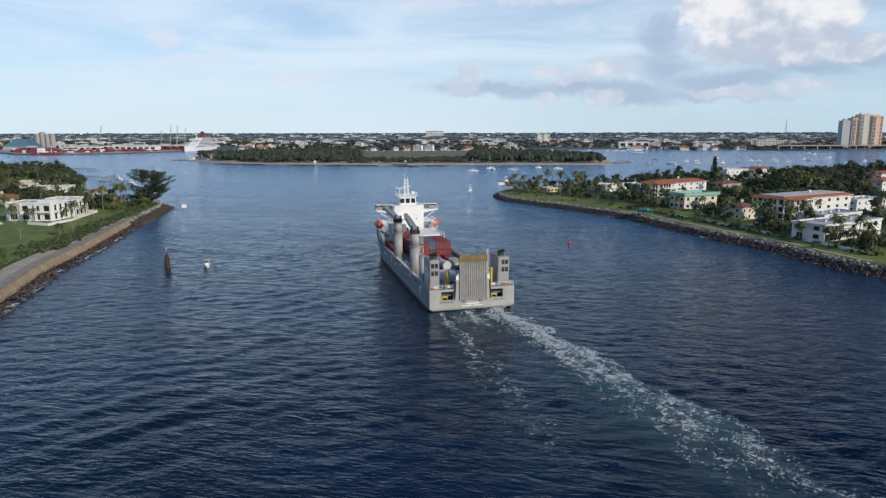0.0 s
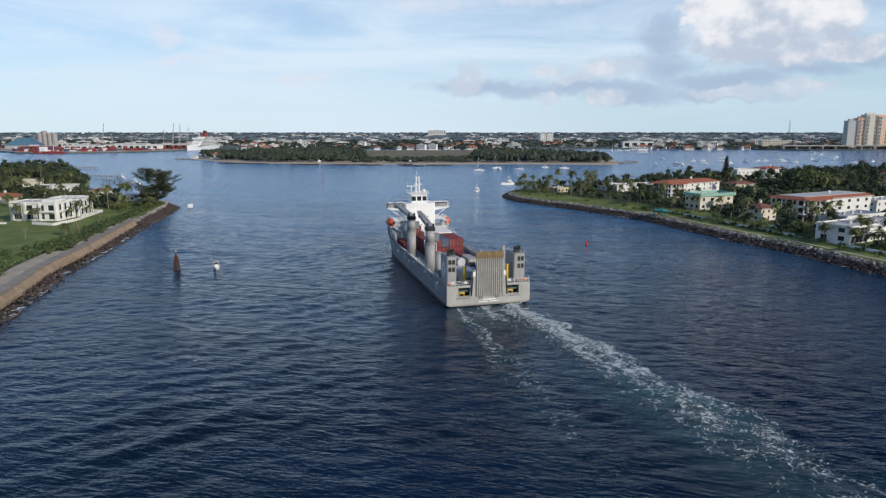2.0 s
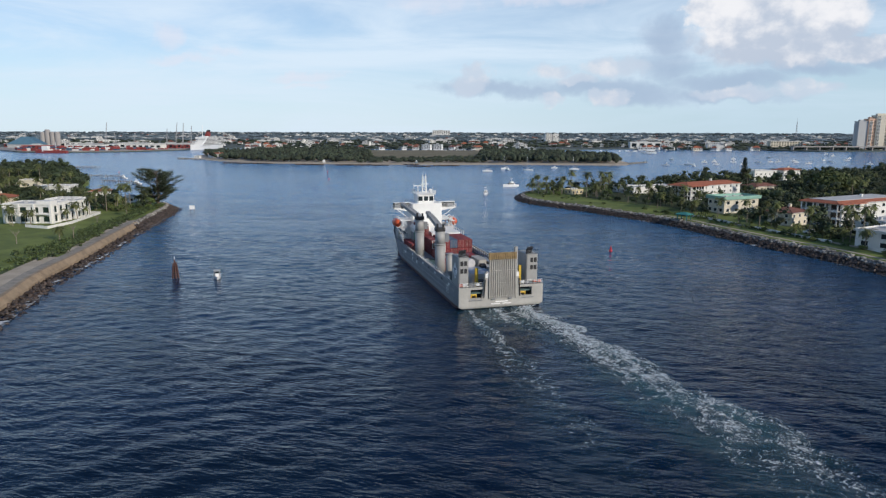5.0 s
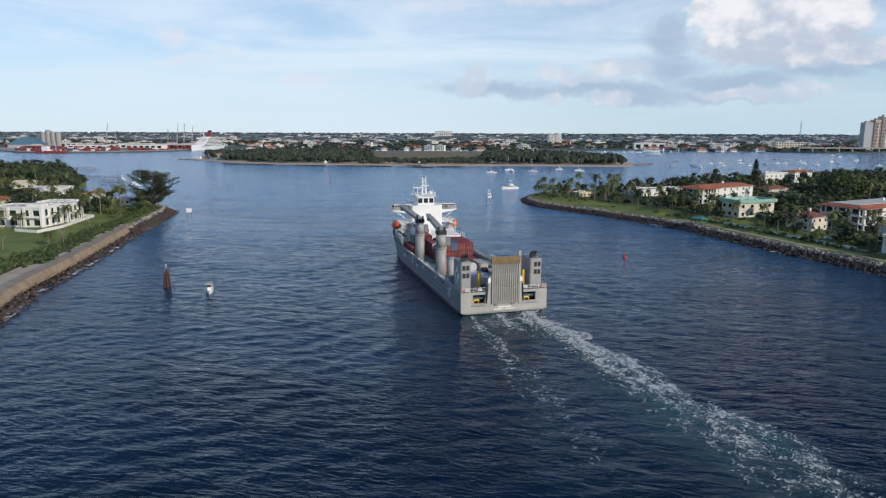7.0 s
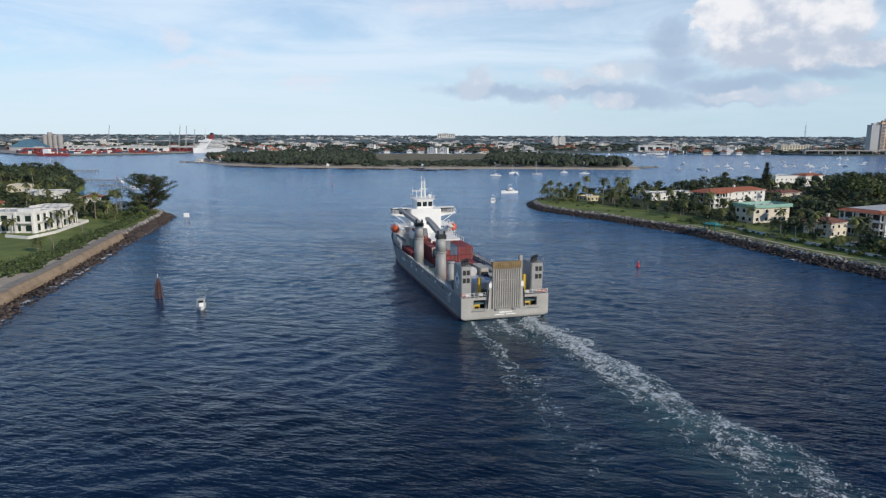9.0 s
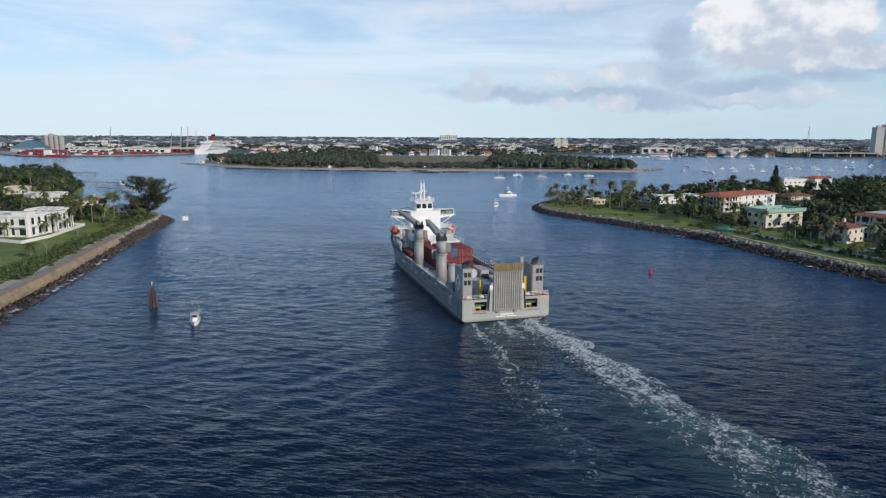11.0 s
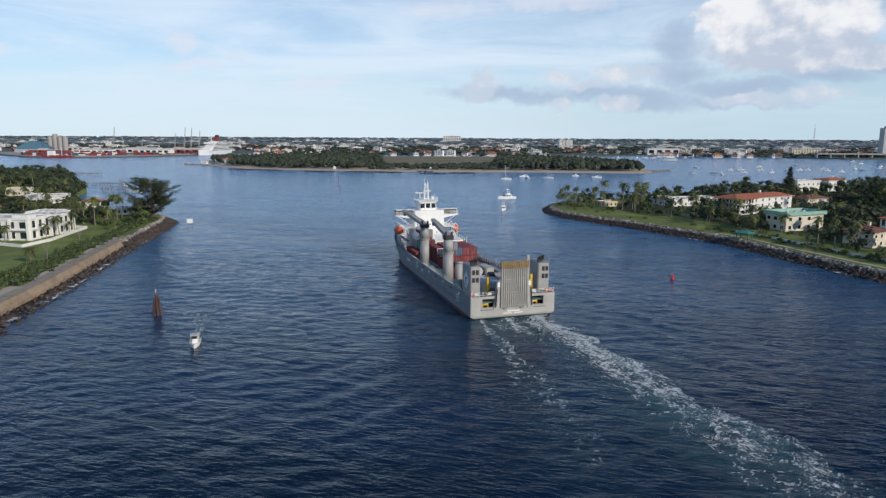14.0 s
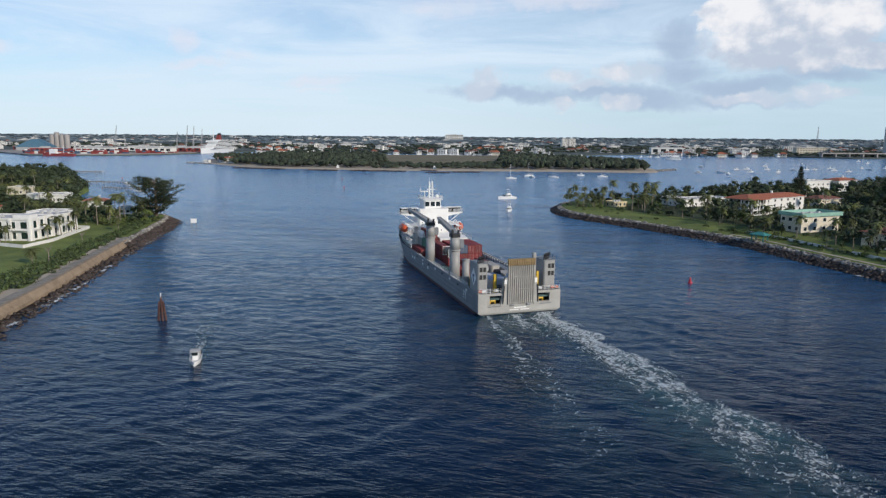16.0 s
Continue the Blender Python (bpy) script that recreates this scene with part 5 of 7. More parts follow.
def parked_car(label, x, y, a, paint):
    t = thing("parked_car", label, "car", pose(x, y, 3.08, 0, 0, a), "parked cars")
    body = M().loft([[(-0.9 * w, q, 0.35), (0.9 * w, q, 0.35), (0.92 * w, q, h), (-0.92 * w, q, h)] for q, w, h in ((-2.4, 0.9, 0.85), (-2.0, 1.0, 1.0), (0.9, 1.0, 1.05), (2.1, 0.97, 0.9), (2.4, 0.88, 0.7))])
    part("body", body, paint, t)
    part("cabin", M().loft([[(-0.85, -1.9, 1.0), (0.85, -1.9, 1.0), (0.85, 1.1, 1.0), (-0.85, 1.1, 1.0)], [(-0.7, -1.5, 1.55), (0.7, -1.5, 1.55), (0.7, 0.4, 1.55), (-0.7, 0.4, 1.55)]]), GLASS, t)
    part("roof", M().box(-0.7, 0.7, -1.5, 0.4, 1.552, 1.62, 0.15), paint, t)
    for x_ in (-0.92, 0.72):
        for y_ in (-1.5, 1.5):
            part("wheel", M().tube((x_, y_, 0.33), (x_ + 0.2, y_, 0.33), 0.33, n=12), BLACK, t)


for k, (x, y, a, paint, lab) in enumerate(((139, 268, 80, WHITE, "white parked car on the drive"), (145, 269.5, 78, WHITE, "white parked car on the drive"), (150, 271, 82, BLACK, "black parked car on the drive"))):
    parked_car(lab, x, y, a, paint)
# behind the seawall
house("white two-storey modern villa with large green windows", (-202.5, 288), (-181, 287.6), 13, 2, 4.0, STUCCO, "flat", 0, (4, 2), z0=3.3, glass=GREEN_GLASS, win=(4.0, 2.7))
house("white two-storey wing of the modern villa", (-195, 304.0), (-180.0, 303.8), 11, 2, 3.8, STUCCO, "flat", 0, (3, 2), z0=3.3, glass=GREEN_GLASS, win=(3.2, 2.3))
house("white end wing of the modern villa", (-202, 317.5), (-189.2, 317.3), 11, 2, 3.5, STUCCO, "flat", 0, (3, 2), z0=3.3, glass=GREEN_GLASS, win=(2.8, 2.0))
house("house with a low tan roof among trees", (-319, 470), (-304, 471), 12, 1, 4.6, CREAM, "flat", 0, (4, 2))
house("white flat-roofed house among trees", (-273, 421), (-253, 424), 14, 1, 4.6, STUCCO, "flat", 0, (5, 2))
house("house with a red hipped tile roof", (-268, 358), (-250, 360), 12, 1, 3.6, CREAM, "hip", 0, (4, 2))
house("small house with a red tile roof and white chimney", (-227, 400), (-216, 402), 9, 1, 3.4, STUCCO, "hip", 0, (3, 2))
house("small white pavilion under trees", (-192, 372), (-186, 373), 5, 1, 3.2, STUCCO, "flat", 0, (2, 1))


def villa_sides():
    """The windows of the villa's flank, which looks to the channel, and its terrace walls."""
    for o in [q for q in scene.objects if q.get("category") == "house" and "modern villa" in q["label"]]:
        L, D, sh = (21.5, 13, 4.0) if "large green" in o["label"] else ((15.0, 11, 3.8) if "two-storey wing" in o["label"] else (12.8, 11, 3.5))
        for k in range(2):
            for i in range(3):
                window(o, "right", 1.2 + (D - 1.0) * i / 3, 0.35 + k * sh, 2.3, sh - 1.05, L, D, 0, GREEN_GLASS)
        for i in range(4):
            y = (D - 0.7) * i / 3
            part("pier", M().box(L + 0.004, L + 0.75, y, y + 0.7, -0.5, 2 * sh + 0.1), STUCCO, o)
        part("flank_canopy", M().box(L + 0.004, L + 1.1, 0.72, D - 0.72, sh - 0.3, sh - 0.05), STUCCO, o)
        for x in (-0.1, L * 0.30, L * 0.62, L - 0.8):
            part("pier", M().box(x, x + 0.9, -0.9, -0.004, -0.5, 2 * sh + 0.25), STUCCO, o)
        part("canopy", M().box(0.9, L * 0.3 - 0.1, -1.5, -0.004, sh - 0.28, sh - 0.05), STUCCO, o)
        part("canopy", M().box(L * 0.62 + 1.0, L - 0.9, -1.5, -0.004, sh - 0.28, sh - 0.05), STUCCO, o)
        if "large green" in o["label"]:
            part("roof_lantern", M().box(L * 0.66, L - 1.0, 1.0, 6.0, 2 * sh + 0.06, 2 * sh + 1.5), STUCCO, o)
    for a, b in (((-186, 276.6), (-174, 272.3)), ((-174, 272.3), (-172.6, 287)), ((-172.6, 287), (-178.5, 322)), ((-178.5, 322), (-186, 323))):
        d = Vector((b[0] - a[0], b[1] - a[1], 0))
        w = M().box(0, d.length, -0.2, 0.2, -0.6, 0.95)
        o = solid("terrace_wall", w, STUCCO, "low white rendered terrace wall", "wall", "structure")
        o.matrix_world = frame_at(a, b, 3.2)
    o = solid("terrace_wall", M().box(0, 8, -0.25, 0.25, -0.6, 0.6), STUCCO, "low white rendered terrace wall", "wall", "structure")
    o.matrix_world = pose(-206, 277.0, 3.2, 0, 0, 0)


villa_sides()


def cabana():
    c = thing("cabana", "small teal open beach pavilion on the bank", "pavilion", pose(99.5, 309, 3.0, 0, 0, -50))
    for x in (0, 4.6):
        for y in (0, 3.6):
            part("post", M().box(x, x + 0.35, y, y + 0.35, 0, 2.5), CABANA, c)
    part("roof", M().loft([[(-0.7, -0.7, 2.5), (5.7, -0.7, 2.5), (5.7, 4.7, 2.5), (-0.7, 4.7, 2.5)], [(-0.7, -0.7, 2.7), (5.7, -0.7, 2.7), (5.7, 4.7, 2.7), (-0.7, 4.7, 2.7)], [(1.6, 1.8, 3.7), (3.4, 1.8, 3.7), (3.4, 2.2, 3.7), (1.6, 2.2, 3.7)]]), CABANA, c)
    part("bench", M().box(0.5, 4.4, 3.0, 3.5, 0.35, 0.5).box(0.6, 0.75, 3.0, 3.5, 0, 0.35).box(4.2, 4.35, 3.0, 3.5, 0, 0.35), TIMBER, c)


cabana()
GARDEN = [p for p in zip(inset(RIGHT, 17.5), inset(RIGHT, 18.0)) if 196 < p[0].y < 330]
for k in range(0, len(GARDEN) - 2, 2):
    a, b = GARDEN[k][0], GARDEN[k + 2][0]
    o = solid("garden_wall", M().box(0, (b - a).length, -0.15, 0.15, -0.3, 1.0 if k % 8 < 5 else 0.6), STUCCO if k % 8 < 5 else PAVING, "low pale garden wall behind the bank", "wall", "structure")
    o.matrix_world = frame_at(a, b, 3.0)
strip("bank_path", RIGHT, 7.4, 3.05, 9.0, 3.06, 0.2, SAND, "narrow worn path along the bank", (190, 330), "path")


# ---- trees ----
def leaf_card(b, c, n, s, rng):
    q = Vector(n).to_track_quat("Z", "Y")
    a = rng.uniform(0, 6.28)
    u = q @ Vector((math.cos(a), math.sin(a), 0)) * s
    v = q @ Vector((-math.sin(a), math.cos(a), 0)) * s * 0.62
    c = Vector(c)
    b.add([c - u, c + v * 0.9, c + u, c - v], [(0, 1, 2, 3)])


def clump(b, core, c, r, leaves, size, rng, flat=0.8):
    core.blob(c, (r * 0.6, r * 0.6, r * 0.6 * flat), rng, 0.3)
    for _ in range(leaves):
        n = Vector((rng.gauss(0, 1), rng.gauss(0, 1), rng.gauss(0.25, 1))).normalized()
        k = r * rng.uniform(0.6, 1.2)
        p = (c[0] + n.x * k, c[1] + n.y * k, c[2] + n.z * k * flat)
        leaf_card(b, p, (n + Vector((rng.gauss(0, 0.5), rng.gauss(0, 0.5), rng.gauss(0, 0.5)))).normalized(), size * rng.uniform(0.7, 1.3), rng)


def broad_tree(seed, h, spread, label, leaf, loose=1.0, clumps=16):
    rng = random.Random(seed)
    t = thing("tree", label, "tree")
    w = M().path([(0, 0, -0.3), (0.15, 0.1, h * 0.25), (0.1, -0.1, h * 0.5)], [0.045 * h, 0.033 * h, 0.022 * h], 7)
    b = M()
    for i in range(clumps):
        a = 2.4 * i + rng.uniform(-0.5, 0.5)
        d = spread * math.sqrt((i + 0.5) / clumps) * rng.uniform(0.75, 1.05)
        z = h * (0.86 - 0.38 * (d / spread) ** 2 * rng.uniform(0.7, 1.2))
        c = (d * math.cos(a), d * math.sin(a), z)
        r = spread * rng.uniform(0.26, 0.40)
        clump(b, b, c, r, int(62 * loose), 0.2 * spread ** 0.6, rng)
        if i % 2 == 0:
            w.path([(0.1, 0, h * 0.3), (c[0] * 0.5, c[1] * 0.5, h * 0.5), (c[0] * 0.9, c[1] * 0.9, z)], [0.017 * h, 0.011 * h, 0.004 * h], 5)
    part("trunk", w, BARK, t)
    part("crown", b, leaf, t)
    return t


def palm(seed, h, label):
    rng = random.Random(seed)
    t = thing("palm_tree", label, "palm tree")
    lean = rng.uniform(-0.8, 0.8)
    w = M().path([(0, 0, -0.3), (lean * 0.2, 0.1, h * 0.33), (lean * 0.6, 0, h * 0.7), (lean, 0, h)], [0.26, 0.19, 0.16, 0.15], 7)
    part("trunk", w, PALM_BARK, t)
    b = M()
    for i in range(18):
        a = 2.4 * i + rng.uniform(-0.3, 0.3)
        up = rng.uniform(-0.35, 1.15) if i > 3 else rng.uniform(-1.0, -0.2)
        n, L = 8, rng.uniform(2.9, 3.9)
        prev = Vector((lean, 0, h))
        d = Vector((math.cos(a), math.sin(a), up)).normalized()
        side = Vector((-math.sin(a), math.cos(a), 0))
        pts = [prev.copy()]
        for k in range(n):
            d = (d + Vector((0, 0, -0.16))).normalized()
            prev = prev + d * (L / n)
            pts.append(prev.copy())
        for k in range(n):
            f = (k + 0.5) / n
            ll = 0.95 * math.sin(math.pi * (0.12 + 0.82 * f)) + 0.1
            p, q = pts[k], pts[k + 1]
            for s in (-1, 1):
                for m in (0, 0.5):
                    a0, a1 = p.lerp(q, m), p.lerp(q, m + 0.5)
                    tip = a1 + side * s * ll + Vector((0, 0, -0.42 * ll)) + (q - p).normalized() * ll * 0.35
                    b.add([a0, a1, tip], [(0, 1, 2)])
    part("crown", b, FROND, t)
    return t


def casuarina():
    rng = random.Random(77)
    t = thing("tree", "tall dark feathery casuarina tree at the point", "tree", pose(-165.5, 357, 3.0))
    w, b = M(), M()
    w.path([(0, 0, -0.5), (0.6, 0, 6), (0.2, 0, 13), (1.0, 0, 20)], [0.9, 0.65, 0.4, 0.12], 8)
    for i in range(66):
        z = rng.uniform(1.8, 19)
        a = rng.uniform(0, 6.28)
        reach = 10.5 * (1 - ((z - 8) / 14) ** 2) * rng.uniform(0.35, 1.15)
        reach = max(2, reach)
        e = Vector((reach * math.cos(a) * 1.15, reach * math.sin(a), z + reach * 0.42))
        mid = Vector((e.x * 0.5, e.y * 0.5, z + reach * 0.12))
        w.path([(0.4, 0, z), mid, e], [0.18, 0.1, 0.03], 5)
        for k in range(9):
            f = 0.35 + 0.65 * k / 8
            c = Vector((0.4, 0, z)).lerp(mid, f * 2) if f < 0.5 else mid.lerp(e, f * 2 - 1)
            for _ in range(22):
                n = Vector((rng.gauss(0, 1), rng.gauss(0, 1), rng.gauss(0, 0.55)))
                p = c + n * 0.75
                q = p + Vector((e.x, e.y, 0)).normalized() * rng.uniform(0.5, 1.1) + Vector((rng.gauss(0, 0.3), rng.gauss(0, 0.3), rng.uniform(-0.1, 0.7)))
                s = Vector((rng.gauss(0, 1), rng.gauss(0, 1), rng.gauss(0, 1))).normalized() * 0.17
                b.add([p - s, p + s, q], [(0, 1, 2)])
    part("trunk", w, BARK, t)
    part("crown", b, LEAF_DARK, t)


def norfolk_pine():
    rng = random.Random(5)
    t = thing("tree", "tall slender conical pine above the roofs", "tree", pose(214, 500, 3.0))
    w, b = M(), M()
    w.path([(0, 0, -0.5), (0, 0, 12), (0, 0, 22)], [0.5, 0.3, 0.08], 7)
    for k in range(15):
        z = 3.5 + k * 1.22
        R = 4.3 * (1 - k / 16) + 0.3
        for i in range(9):
            a = 6.283 * i / 9 + k
            e = Vector((R * math.cos(a), R * math.sin(a), z + 0.4))
            w.tube((0, 0, z), e, 0.07, 0.03, 4)
            for _ in range(14):
                f = rng.uniform(0.15, 1)
                leaf_card(b, (e.x * f + rng.gauss(0, 0.25), e.y * f + rng.gauss(0, 0.25), z + 0.4 * f + rng.gauss(0, 0.25)), (rng.gauss(0, 0.6), rng.gauss(0, 0.6), 1), 0.5, rng)
    part("trunk", w, BARK, t)
    part("crown", b, LEAF_DARK, t)


casuarina()
norfolk_pine()
BROAD = [broad_tree(21, 8.5, 5.0, "dense dark green broadleaf tree", LEAF), broad_tree(22, 10.5, 5.6, "tall dark green broadleaf tree", LEAF),
         broad_tree(23, 6.5, 4.4, "low spreading green tree", LEAF), broad_tree(24, 7.5, 4.0, "light green broadleaf tree", LEAF_LIGHT)]
PALMS = [palm(31, 8.5, "slim palm with drooping fronds"), palm(32, 10.5, "tall slim palm tree"), palm(33, 6.5, "young palm with full crown"), palm(34, 5.0, "short palm with full crown")]
BIG = broad_tree(25, 15, 13, "huge round light green fig tree", LEAF_LIGHT, 2.6, 34)
BIG.matrix_world = pose(232, 420, 3.0)
BUSH = broad_tree(26, 2.4, 1.9, "rounded green garden shrub", LEAF_LIGHT, 0.7, 7)
for b_ in BUSH.children:
    if b_.name.startswith("trunk"):
        b_.name = "stem"
BUSH.name, BUSH["category"] = "shrub", "shrub"

HOUSES = [(o.matrix_world.translation.copy(), o) for o in scene.objects if o.get("category") in ("house", "pavilion")]
SPOTS = []
for p, o in HOUSES:
    m = o.matrix_world
    L = max((v[0] for ch in o.children if ch.name.startswith("wall") for v in ch.bound_box), default=5)
    D = max((v[1] for ch in o.children if ch.name.startswith("wall") for v in ch.bound_box), default=5)
    for fx in (0.0, 0.25, 0.5, 0.75, 1.0):
        for fy in (0.1, 0.6, 1.0):
            c = m @ Vector((L * fx, D * fy, 0))
            SPOTS.append((c.x, c.y, 6.5))
        c = m @ Vector((L * fx, 0, 0))
        for step in ((7, 14, 21) if p.y < 330 else (7, 14, 21, 28, 36, 45)):
            back = Vector((-6, 20, 0)) - Vector((c.x, c.y, 0))
            back.normalize()
            SPOTS.append((c.x + back.x * step, c.y + back.y * step, 4.5))


SPOTS += [(92, 362, 9.5), (84, 376, 9.5), (103, 345, 8.5), (76, 392, 8.5), (97, 371, 8.2)]   # the open lawn by the bank


def free(x, y, r=0.0):
    return all((x - a) ** 2 + (y - b) ** 2 > (s + r) ** 2 for a, b, s in SPOTS)


USED = set()


def plant(proto, x, y, z, rng, s0=0.8, s1=1.2, group=""):
    s = rng.uniform(s0, s1)
    m = Matrix.LocRotScale((x, y, z), Euler((0, 0, rng.uniform(0, 6.28))), (s, s, s * rng.uniform(0.9, 1.12)))
    if proto.name not in USED:
        USED.add(proto.name)
        proto.matrix_world = m
        o = proto
    else:
        o = copy_thing(proto, m)
    if group:
        o["group"] = group
    return o


def grove():
    rng = random.Random(8)
    east = [(p.x, p.y) for p in inset(RIGHT, 19)] + RIGHT_CLOSE
    west = [(p.x, p.y) for p in inset(LEFT, 12)] + LEFT_CLOSE
    rest = []

    def fill(poly, y0, y1, x_of, broad, palms, share, gap, tip_of):
        nb = np_ = 0
        tries = [(rng.uniform(y0, y1), rng.random()) for _ in range(12000)]
        for y, f in tries:
            x = x_of(y, f)
            if not inside((x, y), poly) or (x < 0 and y > 440 and x > -0.567 * y):
                continue
            open_ = free(x, y, 0.3)
            if not open_ and not (rng.random() < 0.12 and y < 470 and all((x - a) ** 2 + (y - b) ** 2 > (36 if s < 8 else s * s) for a, b, s in SPOTS if s > 5)):
                continue
            if any((x - a) ** 2 + (y - b) ** 2 < gap ** 2 for a, b in grove.got):
                continue
            far = y > 520
            tip = tip_of(x, y)
            if not far and (not open_ or rng.random() < (0.85 if tip else share)):
                if np_ >= palms:
                    continue
                np_ += 1
                plant(rng.choice(PALMS[:3] if tip else PALMS), x, y, 2.9, rng, 0.95 if tip else 0.75, 1.25 if tip else 1.1, "garden palms")
            elif not far and nb < broad:
                nb += 1
                plant(rng.choice(BROAD), x, y, 2.9, rng, 0.5, 0.95 if y > 330 else 0.75, "garden trees")
            else:
                rest.append((x, y))
            grove.got.append((x, y))

    fill(east, 205, 640, lambda y, f: 45 + (y * 0.74 - 45) * f, 150, 150, 0.45, 3.9, lambda x, y: x < 112 and y > 372)
    fill(west, 336, 690, lambda y, f: -y * 0.74 + (y * 0.74 - 158) * f, 125, 90, 0.33, 4.1, lambda x, y: False)
    # low shrubs between the houses
    b = M()
    made = 0
    while made < 1500:
        if made % 3:
            y = rng.uniform(200, 520)
            x = rng.uniform(45, y * 0.74)
            ok = inside((x, y), [(p.x, p.y) for p in SHRUB_EAST] + RIGHT_CLOSE)
        else:
            y = rng.uniform(338, 560)
            x = rng.uniform(-y * 0.74, -160)
            ok = inside((x, y), west)
        made += 1
        if not ok or any((x - a) ** 2 + (y - c) ** 2 < (30 if s < 8 else s * s) for a, c, s in SPOTS if s > 5) or noise.noise(Vector((x * 0.035, y * 0.035, 3))) < -0.12:
            continue
        r = rng.uniform(0.9, 2.0)
        clump(b, b, (x, y, 3.0 + r * 0.5), r, 26, 0.4, rng, 0.8)
    solid("garden_shrubs", b, HEDGE, "mixed green garden shrubs between the houses", "shrubs", "stuff")
    b = M()
    for x, y in rest:
        s = rng.uniform(0.6, 1.25) * (1.5 if rng.random() < 0.15 else 1)
        for _ in range(3):
            c = (x + rng.uniform(-2.4, 2.4), y + rng.uniform(-2.4, 2.4), 3 + s * rng.uniform(3.0, 6.6))
            clump(b, b, c, s * rng.uniform(1.5, 2.4), 20, 0.6, rng)
        b.path([(x, y, 2.5), (x + 0.3, y, 3 + s * 3.5)], [0.22, 0.12], 5)
    for p in inset(LEFT, 7):
        if 420 < p.y < 720:
            for _ in range(3):
                r = rng.uniform(1.6, 2.8)
                clump(b, b, (p.x + rng.uniform(-9, 3), p.y + rng.uniform(-3, 3), 3.0 + r * rng.uniform(0.5, 1.3)), r, 22, 0.6, rng)
    solid("grove", b, HEDGE_DARK, "dark green trees crowding the gardens farther back", "trees", "stuff")
    # palms standing in front of the houses and along the lawns
    for x, y, k in ((128, 300, 1), (133, 283, 1), (137, 262, 0), (142, 246, 1), (139, 232, 0), (147, 220, 1), (151, 213, 0), (156, 206, 1), (160, 214, 2), (116, 330, 0), (112, 340, 2), (122, 318, 0), (105, 356, 0), (98, 372, 2),
                    (150, 228, 2), (166, 222, 1), (156, 240, 0), (143, 222, 0), (149, 219, 2), (153, 219, 1), (163, 214, 0), (158, 222, 0), (141, 236, 2), (170, 230, 1), (160, 205, 1), (165, 207, 0), (137, 250, 2), (52, 440, 1), (55, 433, 0), (58, 446, 1), (49, 448, 0), (62, 438, 2), (66, 430, 0), (46, 441, 2), (69, 446, 1), (60, 425, 2), (48, 436, 2), (51, 430, 3), (54, 440, 2), (57, 436, 3), (53, 447, 2), (61, 444, 2), (64, 434, 3), (50, 443, 0), (56, 428, 0), (63, 449, 0), (67, 437, 2), (72, 441, 0), (75, 447, 2), (78, 438, 3), (83, 443, 0), (88, 436, 2), (92, 445, 0), (97, 438, 2), (103, 430, 0), (86, 428, 3), (109, 424, 2), (118, 416, 0), (124, 408, 2), (116, 402, 3), (122, 396, 0), (110, 410, 2), (128, 384, 0), (124, 374, 2), (120, 362, 0), (117, 352, 2), (126, 348, 0),
                    (-205, 283, 0), (-197, 283, 0), (-190, 283, 2), (-193, 279, 0), (-186, 280, 0), (-177.5, 292, 2), (-176.5, 299, 0), (-176.5, 306, 2), (-178, 312, 0), (-181, 333, 1), (-188, 336, 1), (-196, 337, 0), (-205, 336, 1), (-213, 334, 0), (-177, 336, 0), (-184, 299, 0), (-182, 308, 2), (-186, 315, 0), (-162.5, 316, 2), (-175, 346, 1), (-171, 352, 0), (-180, 340, 0), (-152, 244, 3)):
        plant(PALMS[k], x, y, 2.9, rng, 0.8, 1.05, "palms by the lawn")
    for k in range(90):
        i = rng.randrange(len(RIGHT) - 1)
        d = rng.uniform(9, 19)
        p = inset(RIGHT, d)[i]
        if 190 < p.y < 440 and free(p.x, p.y, -3):
            plant(BUSH, p.x, p.y, 2.85, rng, 0.6, 1.2, "shrubs on the bank")
    for x, y in ((-170, 334), (-168, 338), (-164, 342), (-160, 346), (-172, 342), (-176, 338), (-180, 335), (-174, 331)):
        plant(BUSH, x, y, 2.85, rng, 1.2, 2.2, "shrubs on the bank")


grove.got = []
SHRUB_EAST = inset(RIGHT, 15)
grove()


def hedge_bank():
    """The sea-grape thicket between the lawn and the path."""
    rng = random.Random(15)
    b = M()
    line = inset(LEFT, 1)
    for _ in range(1900):
        i = rng.randrange(len(LEFT) - 2)
        p = LEFT[i]
        if not (120 < p.y < 352):
            continue
        lo = 13.5 if p.y < 212 else 10.2
        hi = 40 if p.y < 205 else (32 - (p.y - 205) * 0.42 if p.y < 240 else (17.5 if p.y < 300 else 14))
        d = rng.uniform(lo, hi)
        q = inset(LEFT, d)[i] + Vector((rng.uniform(-2, 2), rng.uniform(-2, 2)))
        r = rng.uniform(0.9, 1.7)
        clump(b, b, (q.x, q.y, 3.0 + r * 0.42), r, 44, 0.27, rng, 0.75)
    return solid("sea_grape_thicket", b, HEDGE, "dense green sea-grape thicket along the path", "shrubs", "stuff")


hedge_bank()


def green_hedge():
    rng = random.Random(16)
    b = M()
    for i, p in enumerate(inset(RIGHT, 16.2)):
        if 200 < p.y < 335:
            for _ in range(3):
                clump(b, b, (p.x + rng.uniform(-1.2, 1.2), p.y + rng.uniform(-2.5, 2.5), 3.5), rng.uniform(0.6, 1.0), 22, 0.3, rng, 0.8)
    return solid("clipped_hedge", b, HEDGE, "low dark green hedge behind the bank", "hedge", "stuff")


green_hedge()


